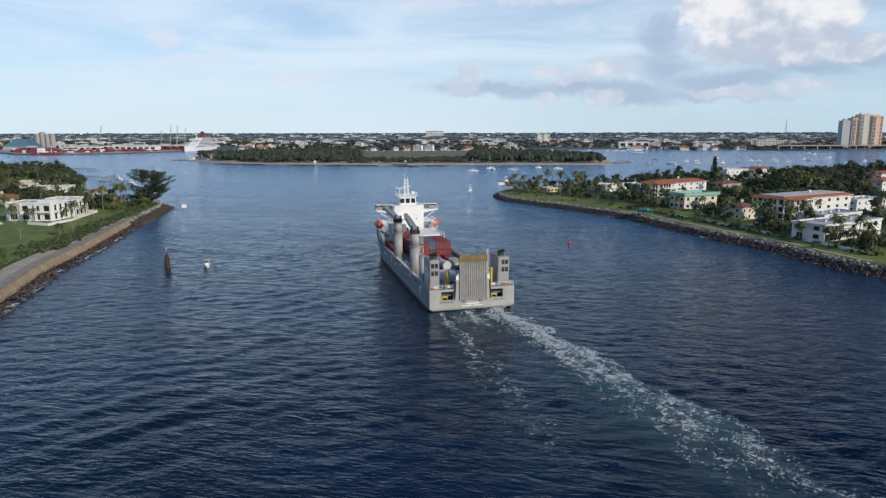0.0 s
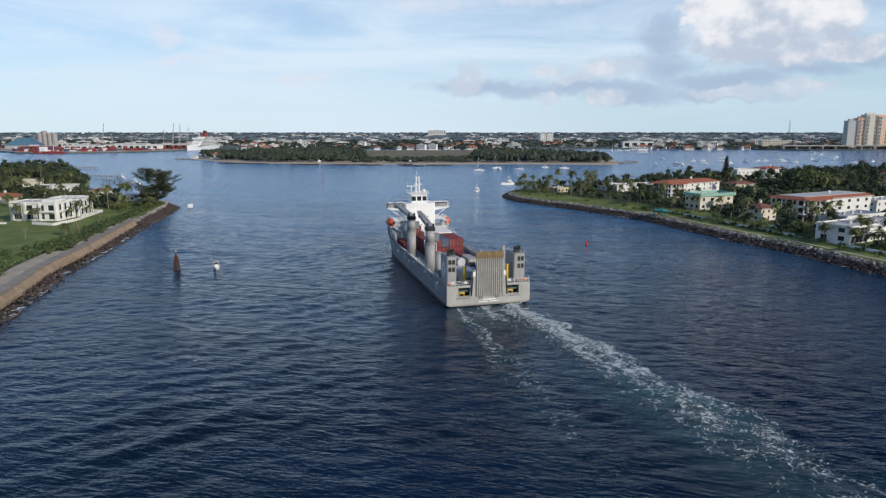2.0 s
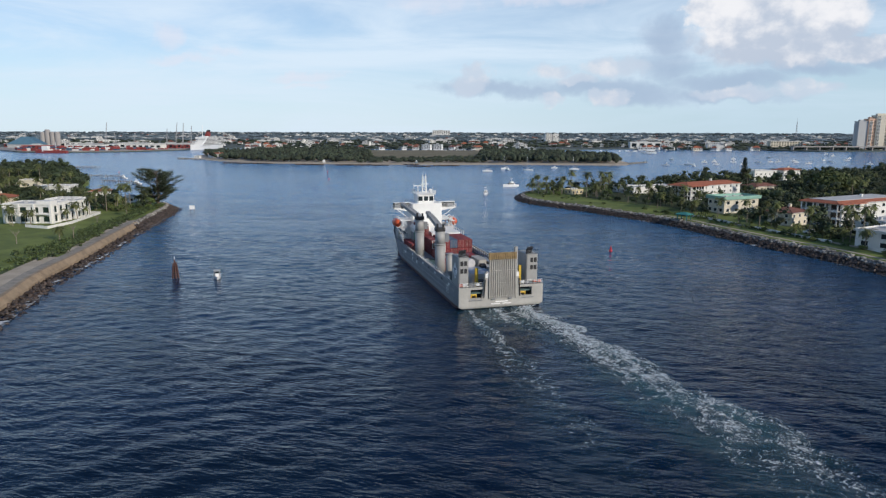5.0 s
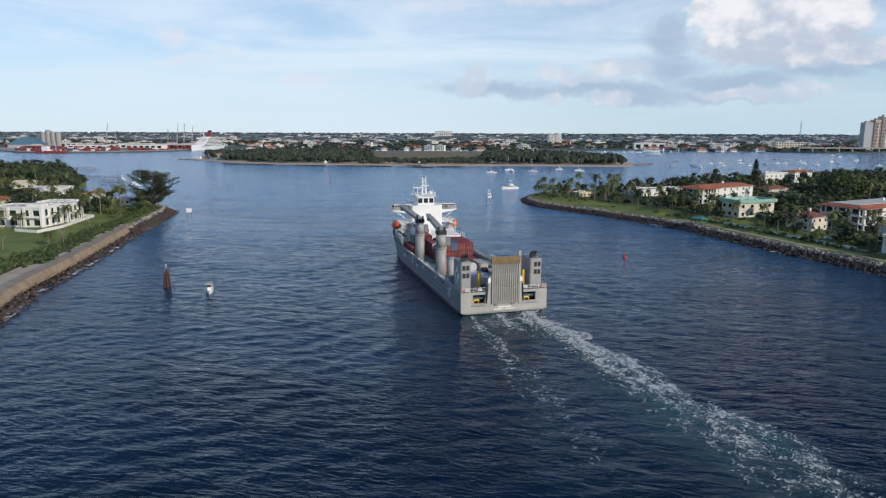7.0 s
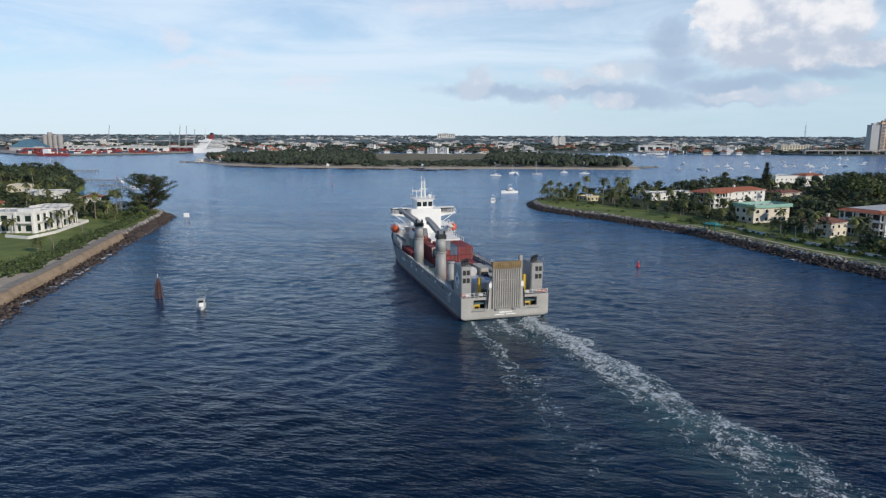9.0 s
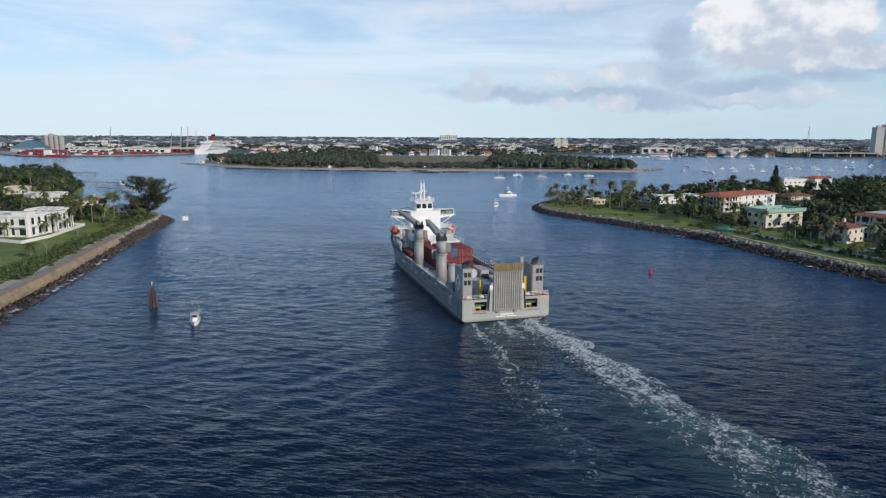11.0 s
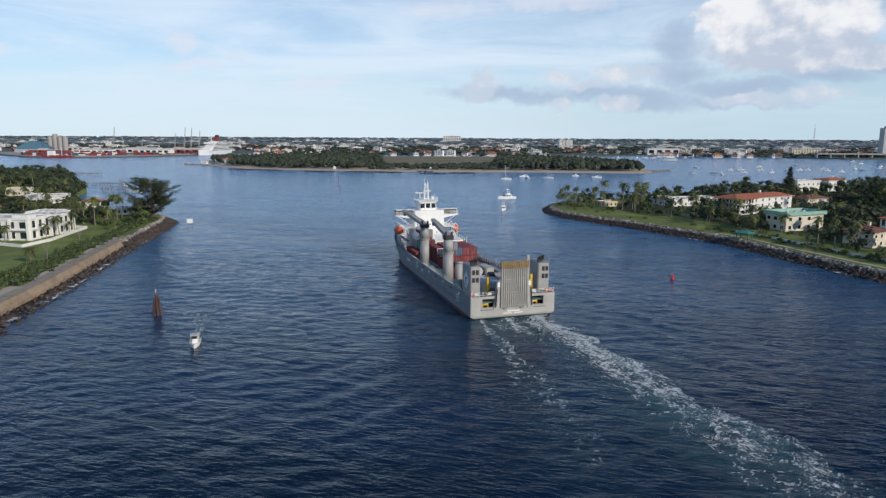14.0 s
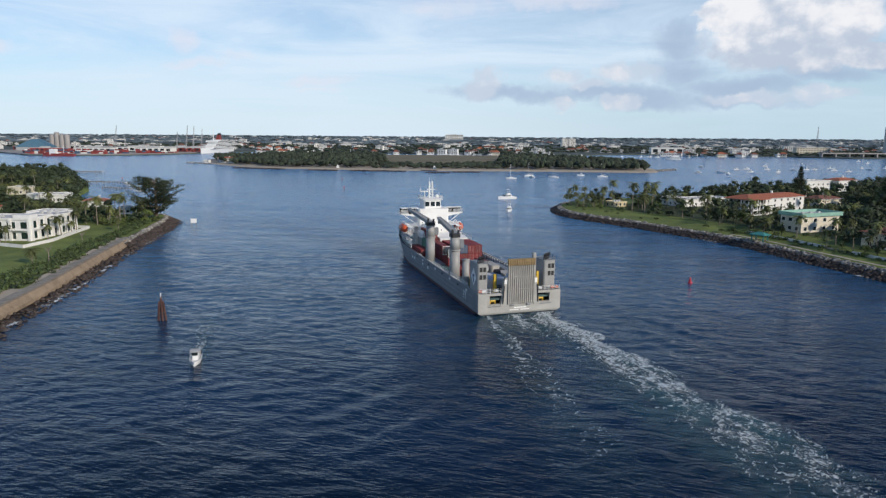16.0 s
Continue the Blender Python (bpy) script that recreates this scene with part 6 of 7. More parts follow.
def bare_tree(x, y, h):
    rng = random.Random(int(x * 7))
    t = thing("tree", "small leafless pale tree on the lawn", "tree", pose(x, y, 3.0))
    w = M().path([(0, 0, -0.2), (0.1, 0, h * 0.5), (0, 0.1, h * 0.62)], [0.16, 0.12, 0.1], 6)
    for k in range(9):
        a = 0.7 * k
        w.path([(0, 0.1, h * 0.55), (0.9 * math.cos(a), 0.9 * math.sin(a), h * 0.8), (1.6 * math.cos(a), 1.6 * math.sin(a), h * rng.uniform(0.9, 1.05))], [0.07, 0.045, 0.015], 4)
    part("trunk", w, PALM_BARK, t)


bare_tree(-148.5, 247, 6.0)
bare_tree(-163, 236, 5.0)
bare_tree(-160, 285, 4.5)


# ---- marks and craft on the water ----
def dolphin():
    d = thing("pile_dolphin", "weathered red timber pile cluster standing in the channel", "channel marker", pose(-88.3, 195.3, 0))
    for k in range(7):
        a = 6.283 * k / 6
        r = 0.0 if k == 6 else 1.0
        h = 5.6 if k == 6 else 4.3 + 0.35 * math.sin(k * 2.1)
        part("timber_post", M().tube((r * 1.15 * math.cos(a), r * 1.15 * math.sin(a), -2), (r * 0.5 * math.cos(a), r * 0.42 * math.sin(a), h), 0.3, 0.22, 8), RUST_WOOD, d)
    for z in (1.6, 3.6):
        part("band", M().tube((0, 0, z), (0, 0, z + 0.16), 1.15 - z * 0.13, n=14), BLACK, d)
    part("lamp_post", M().tube((0, 0, 5.6), (0, 0, 6.3), 0.07, n=6).box(-0.12, 0.12, -0.12, 0.12, 6.3, 6.5), ROOF_GREY, d, "small pale lantern on top")


def sign_post():
    s = thing("channel_sign", "white square board on piles in the water", "sign", pose(-144, 349.5, 0, 0, 0, 12))
    part("board", M().box(-1.35, 1.35, -0.12, 0, 2.0, 4.1), WHITE, s)
    for x in (-1.0, 1.0):
        part("pile", M().tube((x, 0.15, -1.5), (x, 0.15, 3.6), 0.17, n=8), TIMBER, s)


def buoy():
    b = thing("channel_buoy", "red conical channel buoy", "buoy", Matrix.LocRotScale((53, 243, 0), None, (0.66, 0.66, 0.66)))
    part("float", M().tube((0, 0, -0.4), (0, 0, 0.55), 1.05, 1.0, 16), BUOY_RED, b)
    part("cone", M().tube((0, 0, 0.55), (0, 0, 1.9), 0.62, 0.4, 12).tube((0, 0, 1.9), (0, 0, 2.9), 0.5, 0.05, 12), BUOY_RED, b)


def boat_hull(L, B, h):
    b = M()
    rings = []
    for f, w, k in ((0, 0.86, 0.0), (0.3, 1.0, 0.0), (0.6, 0.92, 0.03), (0.82, 0.58, 0.12), (1.0, 0.04, 0.3)):
        y = (f - 0.5) * L
        zt = h * (1 + 0.35 * f)
        rings.append([(0, y, -0.35 + k), (B / 2 * w * 0.8, y, -0.05 + k), (B / 2 * w, y, zt), (B / 2 * w - 0.12 * w, y, zt), (B / 2 * w * 0.7, y, zt * 0.55), (-B / 2 * w * 0.7, y, zt * 0.55), (-B / 2 * w + 0.12 * w, y, zt), (-B / 2 * w, y, zt), (-B / 2 * w * 0.8, y, -0.05 + k)])
    return b.loft(rings)


def console_boat(label):
    t = thing("motorboat", label, "boat")
    part("hull", boat_hull(5.8, 2.3, 0.7), WHITE, t)
    part("console", M().box(-0.6, 0.6, -0.6, 0.5, 0.5, 1.9, 0.15), WHITE, t)
    part("windscreen", M().box(-0.55, 0.55, 0.5, 0.56, 1.5, 2.1), GLASS, t)
    for x in (-0.9, 0.9):
        for y in (-1.2, 0.5):
            part("post", M().tube((x, y, 0.5), (x * 0.9, y, 2.2), 0.05, n=5), ROOF_GREY, t)
    part("hard_top", M().box(-0.95, 0.95, -1.3, 0.7, 2.2, 2.32, 0.3), ROOF_GREY, t)
    part("cockpit_floor", M().box(-0.8, 0.8, -2.4, 1.6, 0.42, 0.5, 0.2), TARP, t)
    part("engine", M().box(-0.8, -0.15, -3.6, -2.94, -0.1, 1.2, 0.15), BLACK, t)
    part("engine", M().box(0.15, 0.8, -3.6, -2.94, -0.1, 1.2, 0.15), BLACK, t)
    part("seat", M().box(-0.7, 0.7, -1.5, -0.9, 0.5, 1.5, 0.1), TARP, t)
    return t


def fishing_yacht(label, L=16.0):
    t = thing("motor_yacht", label, "yacht")
    k = L / 16
    part("hull", boat_hull(L, 4.8 * k, 1.9 * k), WHITE, t)
    part("deckhouse", M().loft([[(-2.0 * k, -3.4 * k, z), (2.0 * k, -3.4 * k, z), (2.0 * k * f, 3.6 * k * f2, z), (-2.0 * k * f, 3.6 * k * f2, z)] for z, f, f2 in ((1.4 * k, 0.9, 1.0), (3.7 * k, 0.85, 0.45))]), WHITE, t)
    part("windscreen", M().loft([[(-2.03 * k, -2.6 * k, z), (2.03 * k, -2.6 * k, z), (1.9 * k * f, 2.9 * k * f2, z), (-1.9 * k * f, 2.9 * k * f2, z)] for z, f, f2 in ((2.4 * k, 0.97, 0.98), (3.2 * k, 0.95, 0.76))]), GLASS, t)
    part("flybridge", M().box(-1.6 * k, 1.6 * k, -2.6 * k, 0.6 * k, 3.7 * k, 4.7 * k, 0.3), WHITE, t)
    tw = M()
    for x in (-1.3, 1.3):
        for y in (-2.0, 0.0):
            tw.tube((x * k, y * k, 4.6 * k), (x * 0.6 * k, y * 0.7 * k, 7.6 * k), 0.06, n=5)
    part("tower", tw, WHITE, t)
    part("tower_top", M().box(-1.0 * k, 1.0 * k, -1.7 * k, 0.3 * k, 7.6 * k, 7.8 * k), WHITE, t)
    part("cockpit", M().box(-1.7 * k, 1.7 * k, -7.2 * k, -3.6 * k, 1.0 * k, 1.15 * k), TARP, t)
    return t


def craft_wake(label, L, W, mt):
    w = M()
    nx, ny = 4, 30
    vs = [(-W + 2 * W * i / nx, -L * j / ny, 0.12) for j in range(ny + 1) for i in range(nx + 1)]
    w.add(vs, [(j * (nx + 1) + i, (j + 1) * (nx + 1) + i, (j + 1) * (nx + 1) + i + 1, j * (nx + 1) + i + 1) for j in range(ny) for i in range(nx)])
    return solid("boat_wake", w, mt, label, "wake", "stuff")


dolphin(), sign_post(), buoy()
CONSOLE = console_boat("small white centre-console motorboat with a hard top")
YACHT = fishing_yacht("white sport-fishing yacht with a tower", 14)
CRUISER = fishing_yacht("white cabin cruiser heading out of the channel", 10)
CONSOLE_KEYS = [(0, -75.9, 197.0, 201), (4, -76.3, 197.0, 201), (6.5, -74.7, 191.2, 200), (9, -73.0, 185.5, 199), (11.5, -71.4, 179.8, 198), (14, -69.7, 172.8, 197), (16, -68.6, 166.8, 196)]
YACHT_KEYS = [(0, 53, 532, 118), (16, 14.5, 503, 118)]
CRUISER_KEYS = [(0, 21.2, 474, 168), (16, 10.8, 428, 168)]
SMALL_FOAM = foam_mat("foam_small", 1.5, 0.26, 2.4, 60, 0.5)
WAKES = [craft_wake("faint foam behind the motorboat", 34, 4.5, SMALL_FOAM), craft_wake("foam behind the sport-fishing yacht", 70, 4, SMALL_FOAM), craft_wake("foam behind the cabin cruiser", 50, 4, SMALL_FOAM)]
MOVERS = [(CONSOLE, CONSOLE_KEYS), (YACHT, YACHT_KEYS), (CRUISER, CRUISER_KEYS), (WAKES[0], CONSOLE_KEYS), (WAKES[1], YACHT_KEYS), (WAKES[2], CRUISER_KEYS)]


def pier(a, b, w):
    L = math.hypot(b[0] - a[0], b[1] - a[1])
    t = thing("pier", "grey timber pier on piles", "pier", frame_at(a, b, 0))
    part("deck", M().box(0, L, 0, w, 1.7, 2.0), TIMBER, t)
    n = max(3, int(L / 5))
    for k in range(n + 1):
        for y in (0.1, w - 0.1):
            part("pile", M().tube((L * k / n, y, -1.5), (L * k / n, y, 3.1), 0.22, n=7), TIMBER, t)
    return t


pier((-356, 608), (-308, 600), 3)
pier((-298, 548), (-270, 538), 2.5)
pier((-440, 746), (-408, 744), 6)


# ---- island ----
def sailboat(label, L=11):
    t = thing("sailboat", label, "sailboat")
    part("hull", boat_hull(L, 3.3, 1.1), WHITE, t)
    part("cabin", M().box(-0.9, 0.9, -1.5, 2.4, 0.8, 1.75, 0.3), WHITE, t)
    part("mast", M().tube((0, 1.0, 0.8), (0, 1.0, 15), 0.11, 0.07, 6), WHITE, t)
    part("boom", M().tube((0, 1.0, 2.6), (0, -3.6, 2.7), 0.2, 0.16, 6), TARP, t, "boom with furled sail")
    part("rigging", M().tube((0, 5.2, 1.3), (0, 1.0, 14.8), 0.03, n=4).tube((0, -5.0, 1.2), (0, 1.0, 14.8), 0.03, n=4), ROOF_GREY, t)
    return t


rng5 = random.Random(51)
SAIL = sailboat("white moored sailboat with bare mast")
SAIL.matrix_world = pose(33.5, 719, 0, 0, 0, 100)
for x, y, a in ((80.1, 742, 80), (135, 760, 95), (56, 765, 120), (305, 870, 60), (560, 1010, 140)):
    copy_thing(SAIL, pose(x, y, 0, 0, 0, a))["group"] = "boats at anchor"
SAIL["group"] = "boats at anchor"
MOORED = fishing_yacht("white motor cruiser at anchor", 8)
MOORED.matrix_world = pose(116, 784, 0, 0, 0, 100)
MOORED["group"] = "boats at anchor"
for x, y, a in ((-266, 541, 20), (-304, 596, 70), (-262, 534, 95), (272, 858, 60), (300, 837, 20), (353, 942, 100), (373, 957, 80), (347, 884, 95), (397, 948, 70), (384, 889, 110), (425, 934, 60), (453, 956, 95), (465, 958, 85), (503, 989, 100), (483, 942, 75), (485, 913, 100),
                (682, 1200, 90), (57, 742, 20), (540, 960, 80), (600, 1020, 95), (520, 1100, 60), (640, 1080, 100), (330, 1010, 80), (440, 1050, 95), (720, 1290, 95), (560, 900, 70), (610, 940, 100)):
    copy_thing(MOORED, pose(x, y, 0, 0, 0, a + rng5.uniform(-25, 25)))


def woods(name, spots, material, label, size, seed, base=None):
    """Far trees seen as one mass: many uneven clumps."""
    rng = random.Random(seed)
    b = M()
    for x, y, z, h in spots:
        r = size * rng.uniform(0.7, 1.3)
        for _ in range(2):
            b.blob((x + rng.uniform(-r, r) * 0.6, y + rng.uniform(-r, r) * 0.6, z + h * rng.uniform(0.40, 0.66)), (r * rng.uniform(0.7, 1.2), r * rng.uniform(0.7, 1.1), h * rng.uniform(0.22, 0.34)), rng, 0.3, base)
    return solid(name, b, material, label, "trees", "stuff")


def island():
    rng = random.Random(52)
    inner = [(p.x, p.y) for p in inset(ISLAND, 14)]
    clear = [(-210, 1424), (60, 1420), (45, 1085), (20, 1010), (-60, 960), (-120, 985), (-146, 1080), (-150, 1183)]
    spots = []
    while len(spots) < 2800:
        x, y = rng.uniform(-440, 250), rng.uniform(860, 1380)
        if inside((x, y), inner) and not inside((x, y), clear):
            edge = 1 if y < 960 else 0
            h = rng.uniform(8, 13) if x < -130 else rng.uniform(8.5, 13.5) if x > 40 else rng.uniform(4, 7)
            spots.append((x, y, 1.4, h))
    woods("island_woods", spots, WOODS, "dark green low woods covering the island", 3.4, 53)
    g = M()
    ring = [(x, y) for x, y in clear]
    g.prism(ring, 1.0, 2.2)
    solid("island_meadow", g, MEADOW, "brownish green meadow on the island", "meadow", "structure")
    for (x0, y0), (x1, y1) in (((-205, 846), (-169, 842)), ((-153, 842), (-85, 832)), ((-80, 862), (-48, 848)), ((-59, 814), (-30, 812)), ((-26, 828), (4, 827)), ((-310, 880), (-240, 862))):
        b = M()
        n = int(math.hypot(x1 - x0, y1 - y0) / 1.6)
        for k in range(n):
            f = k / n
            b.blob((x0 + (x1 - x0) * f + rng.uniform(-1, 1), y0 + (y1 - y0) * f + rng.uniform(-2, 2), 0.3), (1.8, 1.9, 1.1), rng, 0.3)
        solid("breakwater", b, DARK_ROCK_I, "low dark rock breakwater off the beach", "breakwater", "structure", group="breakwaters")
    b = M()
    for k in range(150):
        f = k / 150
        b.blob((205 + 62 * f + rng.uniform(-2, 2), 862 + 66 * f + rng.uniform(-4, 4), 0.4), (2.2, 2.2, 1.3), rng, 0.3)
    solid("jetty", b, ROCK_I, "grey rock jetty at the island's end", "jetty", "structure")
    b = M()
    for k in range(110):
        f = k / 110
        b.blob((-372 - 55 * f + rng.uniform(-2, 2), 985 + 30 * f + rng.uniform(-3, 3), 0.4), (2.0, 2.0, 1.2), rng, 0.3)
    solid("jetty", b, ROCK_I, "grey rock jetty at the island's end", "jetty", "structure")
    h = house("white island house with a red roof", (-376, 1000), (-351, 996), 10, 2, 3.2, STUCCO, "hip", 0, (6, 2), z0=1.8)
    house("small white island hut", (-398, 1003), (-390, 1002), 6, 1, 3.0, STUCCO, "flat", 0, (2, 1), z0=1.5)
    for x, y in ((-176, 880), (-52, 872), (-230, 905)):
        hut = thing("beach_hut", "small white hut on the island beach", "hut", pose(x, y, 1.0))
        part("wall", M().box(-1.6, 1.6, -1.6, 1.6, 0, 2.6), WHITE, hut)
        part("roof", M().loft([[(-2, -2, 2.6), (2, -2, 2.6), (2, 2, 2.6), (-2, 2, 2.6)], [(-0.2, -0.2, 4.4), (0.2, -0.2, 4.4), (0.2, 0.2, 4.4), (-0.2, 0.2, 4.4)]]), WHITE, hut)
    for x, y in ((-330, 640), (-130, 660), (-110, 560)):
        p = thing("channel_pile", "dark channel marker pile in the lagoon", "channel marker", pose(x, y, 0))
        part("post", M().tube((0, 0, -1), (0, 0, 3.4), 0.25, n=8), RUST_WOOD, p)
        part("board", M().box(-0.4, 0.4, -0.35, -0.25, 2.5, 3.4), BUOY_RED, p)


island()


# ---- far shore ----
def block(label, L, D, H, floors, bays, wall, category="building", flat=True):
    """A distant building: walls, roof, and a row of windows to each floor."""
    t = thing({"house": "cottage", "building": "warehouse" if floors == 1 else "apartment_block"}.get(category, category), label, category)
    part("wall", M().box(-L / 2, L / 2, 0, D, -2, H), wall, t)
    if flat:
        part("roof", M().box(-L / 2 - 0.4, L / 2 + 0.4, -0.4, D + 0.4, H, H + 0.7).box(-L * 0.2, L * 0.1, D * 0.3, D * 0.6, H + 0.7, H + 3), ROOF_GREY, t)
    else:
        part("roof", M().loft([[(-L / 2 - 1, -1, H), (L / 2 + 1, -1, H), (L / 2 + 1, D + 1, H), (-L / 2 - 1, D + 1, H)], [(-L / 2 + 4, D / 2, H + 4), (L / 2 - 4, D / 2, H + 4), (L / 2 - 4, D / 2 + 0.3, H + 4), (-L / 2 + 4, D / 2 + 0.3, H + 4)]]), TILE_BROWN if wall is not CREAM else TILE_RED, t)
    fh = H / floors
    for k in range(floors):
        w = M()
        for i in range(bays):
            x = -L / 2 + L * (i + 0.2) / bays
            w.box(x, x + L / bays * 0.6, -0.12, 0.02, fh * k + fh * 0.25, fh * k + fh * 0.8)
        tagged(part("glazing", w, GLASS, t), kind="stuff")
    return t


def far_shore():
    rng = random.Random(60)
    kinds = [block("low white warehouse on the far shore", 36, 22, 6, 1, 5, STUCCO), block("pale distant four-storey apartment block", 20, 12, 10, 4, 5, STUCCO), block("white distant house with tiled roof", 13, 9, 4.5, 2, 4, STUCCO, "house", False),
             block("cream distant house with red roof", 15, 9, 5, 2, 4, CREAM, "house", False), block("low grey distant storage shed", 44, 26, 6, 1, 6, GREY_WALL), block("small white distant house", 11, 8, 4, 1, 3, STUCCO, "house")]
    used = set()
    count = 0
    for _ in range(3000):
        y = 1480 + 2900 * rng.random() ** 2.0
        x = rng.uniform(-0.72, 0.78) * y
        if count > 500:
            break
        if y < 1680 and (x < -480 or x > 720):
            continue
        if y < 1640 and not (-480 < x < 180 or 420 < x < 700):
            continue
        k = rng.choice([kinds[j] for j in ((0, 0, 1, 2, 4, 5, 5) if y > 1900 else (1, 2, 2, 3, 5, 5, 5))])
        m = pose(x, y, main_z(y), 0, 0, math.degrees(-x / y) * 0.6 + rng.uniform(-25, 25))
        count += 1
        if k.name in used:
            copy_thing(k, m)["group"] = "buildings on the far shore"
        else:
            used.add(k.name)
            k.matrix_world = m
            k["group"] = "buildings on the far shore"
    spots = []
    for _ in range(9000):
        y = 1500 + 3400 * rng.random() ** 1.25
        x = rng.uniform(-0.80, 0.84) * y
        if y < 1640 and not (-520 < x < 190 or x > 430):
            continue
        if x < -480 and y < 1750:
            continue
        z = main_z(y)
        spots.append((x, y, z - 1, rng.uniform(5, 9) + (6 if y > 4200 else 0)))
    near = [s for s in spots if s[1] < 2300]
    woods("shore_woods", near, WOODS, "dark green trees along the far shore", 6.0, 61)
    woods("distant_woods", [s for s in spots if s[1] >= 2300], FAR_WOODS, "grey-green trees of the distant suburbs with haze in their colour", 14.0, 62)
    # marina craft along the far quays
    y_of = lambda x: 1500 + 40 * math.sin(x / 90)
    for k in range(46):
        x = rng.uniform(-330, 470)
        o = copy_thing(SAIL if k % 3 == 0 else MOORED, pose(x, y_of(x) - rng.uniform(0, 30), 0, 0, 0, rng.uniform(0, 360)))
        o["group"] = "craft in the far marina"
        o["label"] = "sailboat with bare mast in the far marina" if k % 3 == 0 else "white motor yacht in the far marina"
    t = block("large white boat shed with a blue side", 74, 40, 15, 1, 4, STUCCO)
    t.matrix_world = pose(470, 1625, 2, 0, 0, -8)
    t = block("tall twin white apartment block", 20, 16, 30, 9, 5, STUCCO)
    t.matrix_world = pose(316, 2197, 4, 0, 0, 10)
    copy_thing(t, pose(341, 2205, 4, 0, 0, 10))
    t = block("broad bright white building on the skyline", 95, 60, 22, 3, 8, STUCCO)
    t.matrix_world = pose(-62, 3600, 22, 0, 0, 0)
    t = block("white office block with dark windows", 46, 20, 14, 4, 9, STUCCO)
    t.matrix_world = pose(900, 1900, 4, 0, 0, -10)
    t = block("pale four-storey waterfront hotel", 80, 20, 17, 4, 12, CREAM)
    t.matrix_world = pose(830, 1660, 2, 0, 0, 0)
    f = thing("ferry", "small white two-deck ferry on the lagoon", "ferry", pose(383, 1306, 0, 0, 0, 80))
    part("hull", boat_hull(30, 9, 2.5), WHITE, f)
    part("deckhouse", M().box(-3.6, 3.6, -12, 7, 2, 5.2, 0.5), WHITE, f)
    part("upper_deck", M().box(-3.2, 3.2, -10, 4, 5.2, 8.0, 0.5), WHITE, f)
    part("windows", M().box(-3.65, 3.65, -11, 6, 3.3, 4.4), GLASS, f)
    m = thing("radio_mast", "thin lattice radio mast on the skyline", "mast", pose(1545, 3000, 12))
    b = M()
    for k in range(3):
        a = 2.094 * k
        b.tube((5 * math.cos(a), 5 * math.sin(a), 0), (0.8 * math.cos(a), 0.8 * math.sin(a), 76), 0.5, 0.35, 5)
        for j in range(9):
            r0, r1, a2 = 5 - 4.2 * j / 9, 5 - 4.2 * (j + 1) / 9, a + 2.094
            b.tube((r0 * math.cos(a), r0 * math.sin(a), 76 * j / 9), (r1 * math.cos(a2), r1 * math.sin(a2), 76 * (j + 1) / 9), 0.25, n=4)
    part("lattice", b, GREY_WALL, m)
    part("spire", M().tube((0, 0, 76), (0, 0, 92), 0.4, 0.15, 6), GREY_WALL, m)


far_shore()


def tower_block():
    t = thing("apartment_tower", "tall pink and cream apartment tower with stacked balconies", "apartment building", pose(940, 1556, 2, 0, 0, -6))
    # the first segment's grey puts the shade on a cream-white wall into its colour
    seg = [(0, 20, 64, ROOF_GREY), (20, 36, 70, PINK), (36, 62, 78, CREAM), (62, 86, 74, PINK)]
    for i, (x0, x1, h, m) in enumerate(seg):
        w = part("wall", M().box(x0, x1, -2 * i, 22, -3, h), m, t)
        part("roof", M().box(x0 - 0.5, x1 + 0.5, -2 * i - 0.5, 22.5, h, h + 1.2).box(x0 + 4, x1 - 4, 5, 14, h + 1.2, h + 5), m, t)
        if i == 0:
            continue
        for k in range(1, int(h / 3.2)):
            part("balcony", M().box(x0 + 1.5, x0 + 8.5, -2 * i - 1.6, -2 * i, 3.2 * k, 3.2 * k + 1.1), STUCCO, w)
            part("window", M().box(x0 + 1.8, x0 + 8.2, -2 * i - 0.1, -2 * i + 0.02, 3.2 * k + 1.1, 3.2 * k + 2.9), GLASS, w)
            part("window", M().box(x1 - 6.0, x1 - 2.0, -2 * i - 0.1, -2 * i + 0.02, 3.2 * k + 0.7, 3.2 * k + 2.4), GLASS, w)
    b = thing("road_bridge", "low grey road bridge over the lagoon", "bridge", pose(760, 1490, 0, 0, 0, 2))
    part("deck", M().box(0, 700, 0, 12, 9, 10.6), SILO, b)
    part("parapet", M().box(0, 700, -0.2, 0, 10.6, 11.6), SILO, b)
    for k in range(24):
        part("pier", M().box(k * 30, k * 30 + 2.2, 1, 11, -2, 9), SILO, b)


tower_block()


